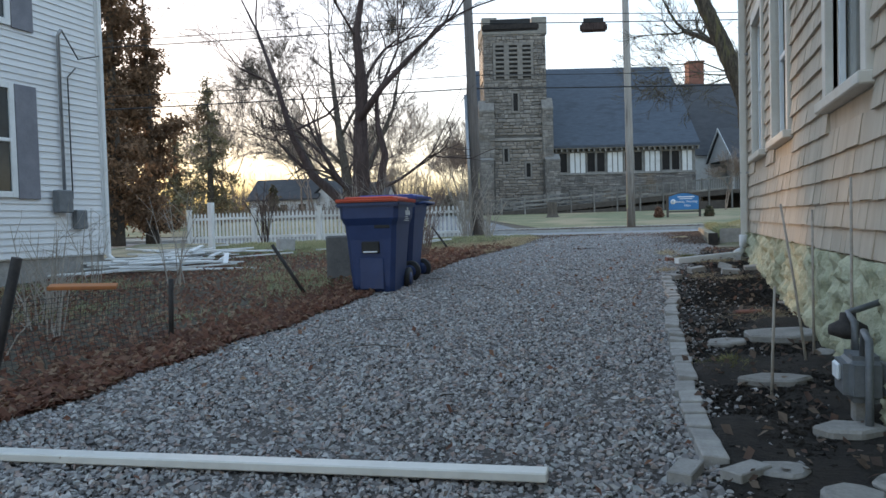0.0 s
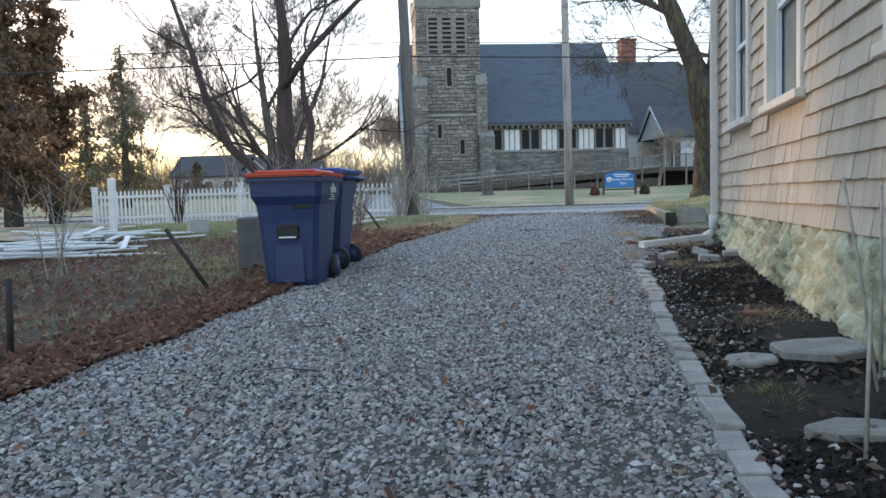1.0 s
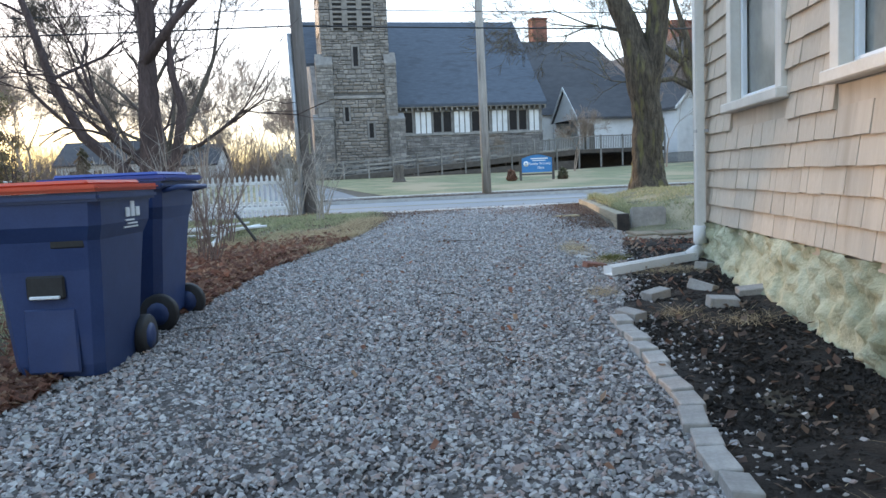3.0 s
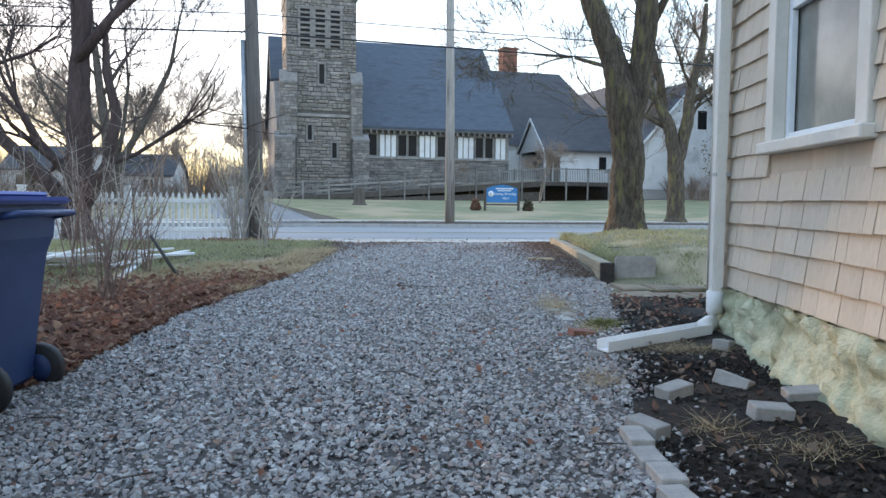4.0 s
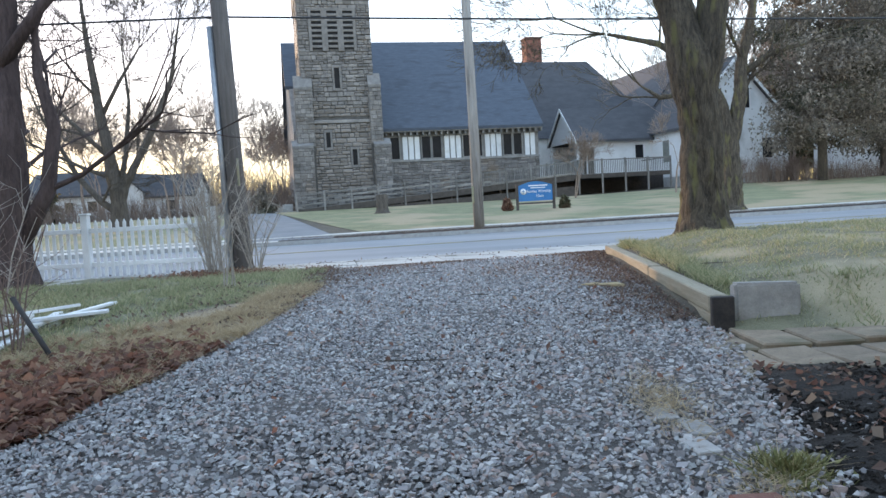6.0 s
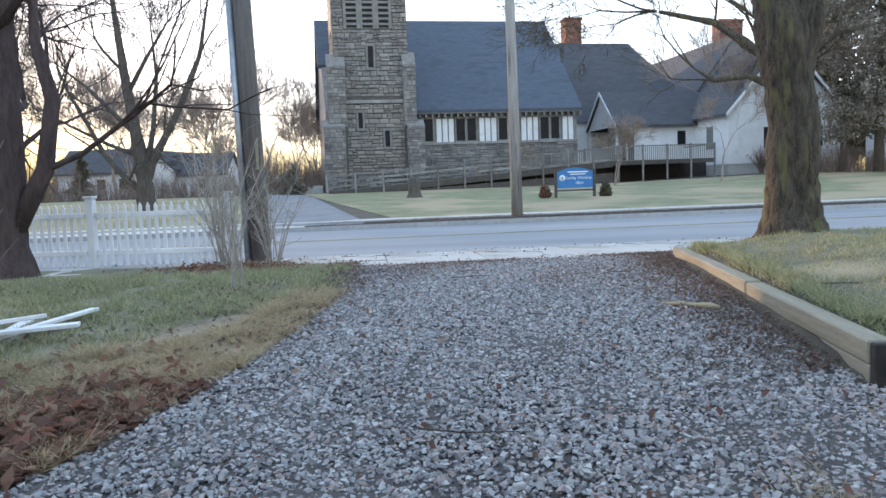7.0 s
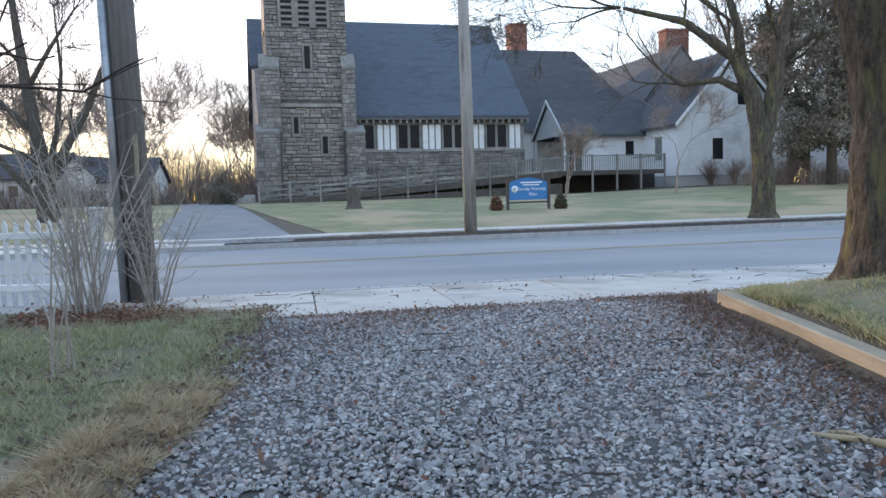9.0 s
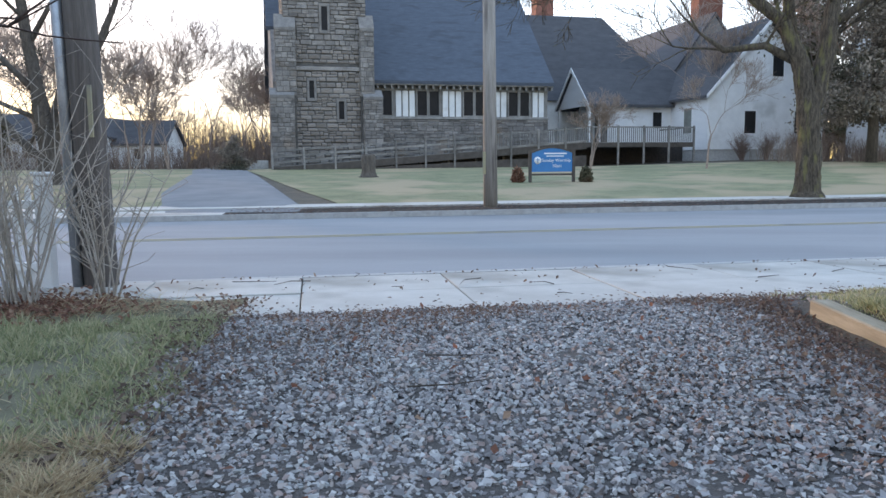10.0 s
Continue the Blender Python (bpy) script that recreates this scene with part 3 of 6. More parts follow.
for s, z0, z1, w in ((0.12, 10.5, 12.0, 0.38), (-0.8, 6.2, 7.3, 0.3), (1.1, 4.85, 6.0, 0.34)):
    o = part("slit_window", box(s - w / 2, s + w / 2, -0.02, 0.05, z0, z1), M_dullglass, church)
    fr = bmesh.new()
    box(s - w / 2 - 0.16, s - w / 2, -0.09, 0.0, z0 - 0.2, z1 + 0.2, 0.02, fr)
    box(s + w / 2, s + w / 2 + 0.16, -0.09, 0.0, z0 - 0.2, z1 + 0.2, 0.02, fr)
    box(s - w / 2, s + w / 2, -0.09, 0.0, z1, z1 + 0.2, 0.01, fr)
    box(s - w / 2, s + w / 2, -0.09, 0.0, z0 - 0.2, z0, 0.01, fr)
    part("surround", fr, M_trimstone, o)
for i in range(3):
    s = -1.15 + i * 1.15
    o = part("belfry_light", box(s - 0.36, s + 0.36, -0.02, 0.06, 13.35, 16.1), M_dullglass, church)
    for k in range(7):
        lv = box(s - 0.36, s + 0.36, -0.14, 0.0, 13.45 + k * 0.38, 13.62 + k * 0.38, 0.01)
        part("louvre", lv, M_trimstone, o)
    fr = bmesh.new()
    for a in (s - 0.575, s + 0.36):
        box(a, a + 0.215, -0.12, 0.0, 13.2, 16.3, 0.01, fr)
    box(s - 0.36, s + 0.36, -0.12, 0.0, 16.1, 16.3, 0.01, fr)
    part("surround", fr, M_trimstone, o)
    o = part("belfry_light", box(TW0 - 0.06, TW0 + 0.02, 2.65 + (i - 1) * 1.15 - 0.36, 2.65 + (i - 1) * 1.15 + 0.36, 13.35, 16.1), M_dullglass, church)
# nave
NS0, NS1, ND, NDB, NEZ, NRZ = -3.3, 16.0, 1.2, 17.2, 7.4, 15.75
part("nave_wall", box(TW1 + 0.002, NS1, ND, ND + 0.4, 1.0, 5.05), M_mortar, church)
part("upper_wall", box(TW1 + 0.002, NS1, ND + 0.1, ND + 0.4, 5.052, NEZ), M_timber, church)
part("gable_wall", prism([(ND + 0.4, 1.0), (NDB, 1.0), (NDB, NEZ), ((ND + NDB) / 2, NRZ - 0.3), (ND + 0.4, NEZ)], "x", NS0 + 0.1, NS0 + 0.5), M_stone, church)
part("gable_wall", prism([(ND + 0.4, 1.0), (NDB, 1.0), (NDB, NEZ), ((ND + NDB) / 2, NRZ - 0.3), (ND + 0.4, NEZ)], "x", NS1 - 0.5, NS1 - 0.1), M_timber, church)
DM = (ND + NDB) / 2
part("roof", prism([(ND - 0.55, NEZ - 0.12), (DM, NRZ - 0.2), (NDB + 0.5, NEZ - 0.12), (NDB + 0.5, NEZ + 0.1), (DM, NRZ + 0.05), (ND - 0.55, NEZ + 0.1)], "x", TW1 + 0.004, NS1 + 0.25), M_slate, church, "steep blue-grey slate roof")
part("roof", prism([(TD + 0.05, NEZ + 3.9), (DM, NRZ - 0.2), (NDB + 0.5, NEZ - 0.12), (NDB + 0.5, NEZ + 0.1), (DM, NRZ + 0.05), (TD + 0.05, NEZ + 4.2)], "x", NS0 - 0.2, TW1), M_slate, church)
part("fascia", box(TW1 + 0.01, NS1 + 0.2, ND - 0.5, ND - 0.42, NEZ - 0.2, NEZ - 0.02), M_timber, church)
for k in range(28):
    s = TW1 + 0.3 + k * 0.48
    part("bracket", box(s, s + 0.14, ND - 0.42, ND + 0.1, NEZ - 0.42, NEZ - 0.17), M_timber, church)
part("sill_beam", box(TW1 + 0.003, NS1, ND - 0.12, ND + 0.1, 4.95, 5.12, 0.01), M_timber, church)
part("head_beam", box(TW1 + 0.003, NS1, ND - 0.02, ND + 0.1, 6.9, 7.04, 0.01), M_timber, church)
for k in range(4):
    s = 3.05 + 3.3 * k
    for i in range(2):
        a = s + 0.1 + i * 0.85
        o = part("nave_window", box(a, a + 0.66, ND + 0.05, ND + 0.09, 5.22, 6.86), M_dullglass, church)
        fr = bmesh.new()
        for p, q, z0, z1 in ((a - 0.09, a, 5.12, 6.9), (a + 0.66, a + 0.75, 5.12, 6.9), (a, a + 0.66, 5.12, 5.22), (a, a + 0.66, 6.86, 6.9)):
            box(p, q, ND - 0.03, ND + 0.1, z0, z1, 0.008, fr)
        part("window_frame", fr, M_timber, o)
    for i in range(3):
        a = s + 1.9 + i * 0.47
        if a + 0.36 < NS1:
            part("white_panel", box(a, a + 0.37, ND + 0.03, ND + 0.09, 5.14, 6.88), M_white, church, "white stucco panel between timbers")
# rear wing with hipped end
bm = bmesh.new()
q = [bm.verts.new(p) for p in ((12, 9, 7.0), (32.0, 9, 7.0), (32.0, 21, 7.0), (12, 21, 7.0), (12, 15, 15.0), (26.6, 15, 15.0))]
for fc in ((0, 1, 5, 4), (1, 2, 5), (2, 3, 4, 5), (3, 0, 4), (0, 3, 2, 1)):
    bm.faces.new([q[k] for k in fc])
part("rear_roof", bm, M_roof2, church, "dark hipped rear roof")
part("rear_wall", box(12.3, 31.0, 9.4, 20.6, 1.2, 7.0), M_white, church)
ch = part("chimney", box(20.4, 22.0, 15.2, 16.6, 9.0, 17.3, 0.02), M_brick, church, "red brick chimney")
part("cap", box(20.32, 22.08, 15.12, 16.68, 17.3, 17.5, 0.02), M_brick, ch)
# porch wing, gable towards the nave
WS0, WS1, WD0, WD1, WEZ, WRZ = 19.9, 27.2, 3.0, 9.3, 6.2, 9.2
part("porch_wall", box(WS0 + 1.1, WS1, WD0 + 0.3, WD0 + 0.5, 1.5, WEZ), M_clap, church)
part("porch_gable", prism([(WD0 + 0.3, 1.5), (WD1 - 0.3, 1.5), (WD1 - 0.3, WEZ), ((WD0 + WD1) / 2, WRZ - 0.25), (WD0 + 0.3, WEZ)], "x", WS0 + 1.9, WS0 + 2.0), M_clap, church)
part("gable_head", prism([(WD0 + 0.1, WEZ), (WD1 - 0.1, WEZ), ((WD0 + WD1) / 2, WRZ - 0.2)], "x", WS0 + 0.2, WS0 + 0.3), M_clap, church)
part("porch_roof", prism([(WD0 - 0.2, WEZ - 0.15), ((WD0 + WD1) / 2, WRZ - 0.1), (WD1 + 0.2, WEZ - 0.15), (WD1 + 0.2, WEZ + 0.05), ((WD0 + WD1) / 2, WRZ + 0.1), (WD0 - 0.2, WEZ + 0.05)], "x", WS0, WS1 + 3.5), M_roof2, church, "dark porch roof")
for d in (WD0 + 0.15, WD1 - 0.3):
    part("porch_post", box(WS0 + 0.15, WS0 + 0.35, d, d + 0.2, 1.5, WEZ, 0.01), M_white, church)
bd = bmesh.new()
for sgn, d0 in ((1, WD0 - 0.22), (-1, WD1 + 0.22)):
    dm = (WD0 + WD1) / 2
    pts = [(d0, WEZ - 0.22), (d0, WEZ + 0.03), (dm, WRZ + 0.1), (dm, WRZ - 0.2)]
    pr = prism(pts, "x", WS0 - 0.06, WS0 - 0.002)
    me = bpy.data.meshes.new("tmp")
    pr.to_mesh(me)
    pr.free()
    bd.from_mesh(me)
part("bargeboard", bd, M_white, church)
part("porch_door", box(WS0 + 1.84, WS0 + 1.9, WD0 + 1.6, WD0 + 2.7, 3.3, 5.5), M_darkwood, church)
part("wing_window", box(WS0 + 5.6, WS0 + 6.3, WD0 + 0.24, WD0 + 0.3, 4.5, 5.7), M_dullglass, church)
part("door", box(WS0 + 1.2, WS0 + 1.75, WD0 + 0.24, WD0 + 0.3, 3.4, 5.6), M_darkwood, church)
# annex, gable to the street
AS0, AS1, AD0, AD1, AEZ, ARZ = 27.05, 36.7, -1.7, 13.0, 6.7, 12.05
AM = (AS0 + AS1) / 2
part("annex_wall", prism([(AS0, 2.75), (AS1, 2.75), (AS1, AEZ), (AM, ARZ - 0.2), (AS0, AEZ)], "y", AD0, AD1), M_clap, church)
part("annex_base", box(AS0 + 0.05, AS1 - 0.05, AD0 + 0.05, AD1, 1.0, 2.75), M_kerb, church)
part("annex_roof", prism([(AS0 - 0.35, AEZ - 0.3), (AM, ARZ - 0.1), (AS1 + 0.35, AEZ - 0.3), (AS1 + 0.35, AEZ - 0.1), (AM, ARZ + 0.15), (AS0 - 0.35, AEZ - 0.1)], "y", AD0 - 0.35, AD1 + 0.3), M_roof2, church, "dark annex roof")
for pts in ([(AS0 - 0.37, AEZ - 0.36), (AS0 - 0.37, AEZ - 0.1), (AM, ARZ + 0.15), (AM, ARZ - 0.2)], [(AS1 + 0.37, AEZ - 0.36), (AS1 + 0.37, AEZ - 0.1), (AM, ARZ + 0.15), (AM, ARZ - 0.2)]):
    part("bargeboard", prism(pts, "y", AD0 - 0.42, AD0 - 0.352), M_white, church)
# hall behind, its roof higher than the annex
HS, HD0, HD1, HRZ = 32.5, 6.15, 23.0, 14.0
part("hall_wall", prism([(HS - 5.6, 1.5), (HS + 5.6, 1.5), (HS + 5.6, 6.5), (HS, HRZ - 0.25), (HS - 5.6, 6.5)], "y", HD0, HD1), M_trimstone, church)
part("hall_roof", prism([(HS - 6.0, 5.95), (HS, HRZ - 0.15), (HS + 6.0, 5.95), (HS + 6.0, 6.15), (HS, HRZ + 0.08), (HS - 6.0, 6.15)], "y", HD0 - 0.1, HD1 + 0.3), M_roof2, church, "dark roof of the hall behind the annex")
ch = part("chimney", box(HS - 0.1, HS + 2.2, 8.4, 9.7, 10.5, 15.7, 0.02), M_brick, church, "broad red brick chimney")
part("cap", box(HS - 0.2, HS + 2.3, 8.3, 9.8, 15.7, 15.9, 0.02), M_brick, ch)
for s, z0, z1 in ((AS0 + 3.0, 3.9, 5.5), (AS0 + 7.2, 3.9, 5.5), (AS0 + 5.2, 8.0, 9.6)):
    o = part("annex_window", box(s, s + 0.9, AD0 - 0.02, AD0 + 0.02, z0, z1), M_dullglass, church)
    part("window_frame", box(s - 0.1, s + 1.0, AD0 - 0.012, AD0 + 0.02, z0 - 0.1, z1 + 0.1), M_white, o)
o = part("annex_window", box(AS0 - 0.03, AS0 + 0.02, 0.4, 1.4, 4.0, 5.8), M_glass2, church)
part("window_frame", box(AS0 - 0.02, AS0 + 0.02, 0.28, 1.52, 3.88, 5.92), M_white, o)

# ---- white clapboard house ----
WHX, WHY = -10.5, 12.2
wh = thing("clapboard_house", "white clapboard house with grey shutters", "house")
part("core", box(-19, WHX - 0.03, -4, WHY - 0.03, 0.75, 7.2), M_clap, wh)
part("foundation", box(-18.9, WHX - 0.06, -3.9, WHY - 0.06, -0.2, 0.75), M_block, wh, "grey concrete base")
part("roof", prism([(-19.5, 7.0), (WHX + 0.4, 7.0), (WHX + 0.4, 7.2), (-14.8, 10.8), (-19.5, 7.2)], "y", -4.3, WHY + 0.3), M_roof2, wh)

# ---- trees: first forms ----
def branch(tb, rng, p, d, length, r, depth, maxd, spread, up, twist=0.18, sides=6, rmin=0.006):
    n = 4 if depth < 2 else 3
    pts, rad = [p.copy()], [r]
    dd = d.copy()
    for i in range(n):
        dd = (dd + Vector((rng.uniform(-1, 1), rng.uniform(-1, 1), rng.uniform(-1, 1) + up)) * twist).normalized()
        pts.append(pts[-1] + dd * length / n)
        rad.append(max(r * (1 - 0.3 * (i + 1) / n), rmin))
    tb.add(pts, rad, max(3, sides - depth), cap=False)
    if depth >= maxd:
        return
    k = 2 if rng.random() < 0.45 else 3
    for i in range(k + (1 if depth > 1 else 0)):
        j = n if i < 2 else rng.randint(1, n)
        ax = dd.orthogonal().normalized()
        ax.rotate(Matrix.Rotation(rng.uniform(0, 6.283), 3, dd))
        nd = dd.copy()
        nd.rotate(Matrix.Rotation(rng.uniform(0.55, 1.2) * spread, 3, ax))
        branch(tb, rng, pts[j], nd, length * rng.uniform(0.6, 0.85), max(rad[j] * rng.uniform(0.5, 0.8), rmin), depth + 1, maxd, spread, up, twist, sides, rmin)


def tree(name, label, loc, limbs, material, seed, maxd=5, spread=0.6, up=0.25, category="tree", group="", twigmat=None, rmin=0.006):
    """limbs: (points, radii, further levels) of the trunk and main limbs, from the base."""
    rng = random.Random(seed)
    t = thing(name, label, category, loc, 0, group)
    trunk, crown = Tubes(), Tubes()
    for pts, radii, lev in limbs:
        if radii[0] > 0.2:
            pf, rf = [], []
            for i in range(len(pts) - 1):
                k = max(1, int((Vector(pts[i + 1]) - Vector(pts[i])).length / 0.09))
                for q in range(k):
                    w = q / k
                    pf.append(Vector(pts[i]).lerp(Vector(pts[i + 1]), w))
                    rf.append(radii[i] * (1 - w) + radii[i + 1] * w)
            for _ in range(3):
                pf[1:-1] = [(pf[i - 1] + pf[i] * 2 + pf[i + 1]) / 4 for i in range(1, len(pf) - 1)]
            trunk.add(pf, rf, 52, rough=0.2)
        else:
            trunk.add(pts, radii, 9)
        if lev:
            pv = [Vector(p) for p in pts]
            for i in range(1, len(pts)):
                d = (pv[i] - pv[i - 1]).normalized()
                if i == len(pts) - 1:
                    for _ in range(3):
                        dd = (d + Vector((rng.uniform(-1, 1), rng.uniform(-1, 1), rng.uniform(-0.5, 0.8))) * 0.55).normalized()
                        branch(crown, rng, pv[i], dd, rng.uniform(1.4, 2.4), radii[i] * 0.75, 1, lev, spread, up, rmin=rmin)
                elif radii[i] < 0.26:
                    dd = (d * 0.4 + Vector((rng.uniform(-1, 1), rng.uniform(-1, 1), rng.uniform(-0.1, 0.7)))).normalized()
                    branch(crown, rng, pv[i], dd, rng.uniform(1.1, 2.0), radii[i] * 0.42, 2, lev, spread, up, rmin=rmin)
    part("trunk", trunk.mesh("trunk"), material, t)
    if crown.v:
        part("crown", crown.mesh("crown"), twigmat or material, t)
    return t

z1 = land(-8.7, 20.5)
tree("bare_tree", "dark bare tree with several upright limbs beside the drive", (-8.7, 20.5, z1 - 0.05), [
    ([(0, 0, 0), (-0.05, 0, 0.5), (0.0, 0, 1.2), (0.05, 0, 2.2), (0.0, 0.1, 3.4), (0.12, 0.1, 4.6), (0.0, 0, 6.0), (0.3, 0.2, 8.0)], [0.34, 0.27, 0.245, 0.22, 0.19, 0.15, 0.11, 0.06], 5),
    ([(0, 0, 0.6), (-0.7, 0, 1.35), (-1.6, 0.1, 2.1), (-2.3, 0.2, 3.4), (-2.7, 0.2, 4.8), (-3.4, 0.3, 6.6)], [0.17, 0.145, 0.125, 0.1, 0.08, 0.04], 5),
    ([(0.05, 0, 0.7), (0.55, 0.1, 1.6), (0.75, 0.1, 2.6), (0.55, 0.1, 3.4), (0.5, 0.2, 4.2), (1.2, 0.2, 5.6)], [0.15, 0.125, 0.105, 0.08, 0.055, 0.03], 4),
    ([(0.02, 0, 3.6), (0.7, 0.1, 4.5), (1.6, 0.3, 5.4), (2.6, 0.3, 6.2)], [0.12, 0.09, 0.07, 0.04], 4),
], M_bark1, 3, spread=0.62)
z2 = land(2.05, 20.4)
tree("street_tree", "thick-trunked bare street tree with mossy bark", (2.05, 20.4, z2 - 0.03), [
    ([(0, 0, -0.05), (0, 0, 0.1), (0, 0, 0.3), (-0.02, 0, 0.7), (-0.05, 0, 1.4), (-0.08, 0, 2.1), (-0.14, 0, 2.8), (-0.32, 0, 3.4), (-0.62, 0.05, 4.1), (-1.0, 0.1, 5.0), (-1.75, 0.2, 6.6), (-2.4, 0.2, 8.6)], [0.66, 0.54, 0.45, 0.40, 0.375, 0.375, 0.40, 0.33, 0.28, 0.25, 0.2, 0.12], 6),
    ([(-0.05, 0, 2.3), (0.12, 0, 3.0), (0.26, 0, 3.8), (0.32, 0, 4.8), (0.4, 0.1, 6.2), (0.9, 0.1, 8.2)], [0.3, 0.30, 0.27, 0.25, 0.2, 0.1], 6),
    ([(0.3, 0, 4.2), (0.9, 0.2, 5.2), (2.0, 0.3, 6.4)], [0.12, 0.09, 0.05], 5),
], M_barkmoss, 8, spread=0.6).scale = (0.78, 0.78, 0.88)
z3 = land(7.85, 39.2)
tree("street_tree", "moss-covered bare tree across the street", (7.85, 39.2, z3 - 0.03), [
    ([(0, 0, 0), (0, 0, 0.3), (-0.05, 0, 1.2), (-0.1, 0, 3.0), (-0.5, 0, 4.4), (-1.0, 0, 5.4), (-2.6, 0, 6.6), (-4.6, 0.3, 7.2)], [0.56, 0.4, 0.35, 0.33, 0.26, 0.19, 0.12, 0.06], 6),
    ([(0, 0, 2.8), (0.35, 0, 4.4), (0.45, 0, 5.8), (0.9, 0, 7.6), (1.0, 0, 9.5)], [0.28, 0.25, 0.2, 0.15, 0.08], 6),
    ([(-0.2, 0, 4.0), (-1.4, 0.2, 4.7), (-2.6, 0.3, 4.6), (-3.3, 0.3, 5.1)], [0.16, 0.12, 0.1, 0.04], 5),
    ([(0.4, 0, 5.2), (1.6, 0.2, 6.0), (3.0, 0.3, 6.3)], [0.15, 0.11, 0.05], 5),
    ([(-0.7, 0, 4.8), (-0.8, 0.2, 6.4), (-1.4, 0.2, 8.4)], [0.2, 0.15, 0.08], 5),
], M_barkmoss, 11, spread=0.62, rmin=0.009)

tree("bare_tree", "wide-limbed bare tree in front of the white house", (-19.6, 44.5, land(-19.6, 44.5) - 0.05), [
    ([(0, 0, 0), (-0.05, 0, 1.2), (-0.25, 0, 2.8), (-0.4, 0, 4.1), (-0.75, 0, 6.6), (-1.05, 0, 9.6), (-1.2, 0, 12)], [0.46, 0.36, 0.31, 0.26, 0.19, 0.11, 0.05], 6),
    ([(0.05, 0, 1.5), (0.35, 0, 2.3), (1.7, 0.2, 4.6), (2.9, 0.3, 7.2), (3.2, 0.3, 8.6), (3.6, 0.4, 10.6)], [0.22, 0.19, 0.15, 0.11, 0.07, 0.03], 6),
    ([(-0.1, 0, 0.9), (-0.9, 0, 1.5), (-2.2, 0.3, 2.8), (-2.8, 0.3, 4.0), (-3.8, 0.3, 5.8), (-4.4, 0.3, 7.4)], [0.18, 0.16, 0.13, 0.1, 0.07, 0.03], 6),
    ([(-0.3, 0, 3.6), (-1.3, -0.2, 4.7), (-2.4, -0.4, 5.9), (-3.6, -0.5, 6.9)], [0.13, 0.11, 0.08, 0.03], 6),
    ([(0.0, 0, 2.0), (0.3, 0.4, 3.8), (0.55, 0.6, 6.4), (0.4, 0.6, 9.0)], [0.15, 0.12, 0.08, 0.03], 6),
    ([(-0.2, 0, 2.6), (-2.0, 0.3, 3.3), (-4.0, 0.4, 4.3), (-5.2, 0.4, 5.0)], [0.11, 0.09, 0.06, 0.03], 6),
    ([(-0.6, 0, 5.6), (0.3, 0.2, 7.2), (1.4, 0.3, 8.8)], [0.12, 0.09, 0.04], 6),
], M_bark, 41, spread=0.6, rmin=0.011)

# ---- poles ----
pole = thing("utility_pole", "weathered wooden utility pole with a grey conduit", "utility pole", (-5.66, 22.38, 0.6))
part("shaft", tube([(0, 0, 0), (-0.1, 0, 4), (-0.27, 0, 11)], [0.165, 0.15, 0.12], 14), M_poledark, pole)
part("conduit", tube([(-0.2, -0.08, 0.0), (-0.29, -0.08, 4.4)], 0.055, 10), M_steel, pole, "grey steel conduit")
pole2 = thing("utility_pole", "tall pale wooden utility pole across the street", "utility pole", (-1.87, 35.5, 0.68))
part("shaft", tube([(0, 0, 0), (-0.03, 0, 5), (-0.12, 0, 13.5)], [0.19, 0.165, 0.13], 14), M_pole, pole2)

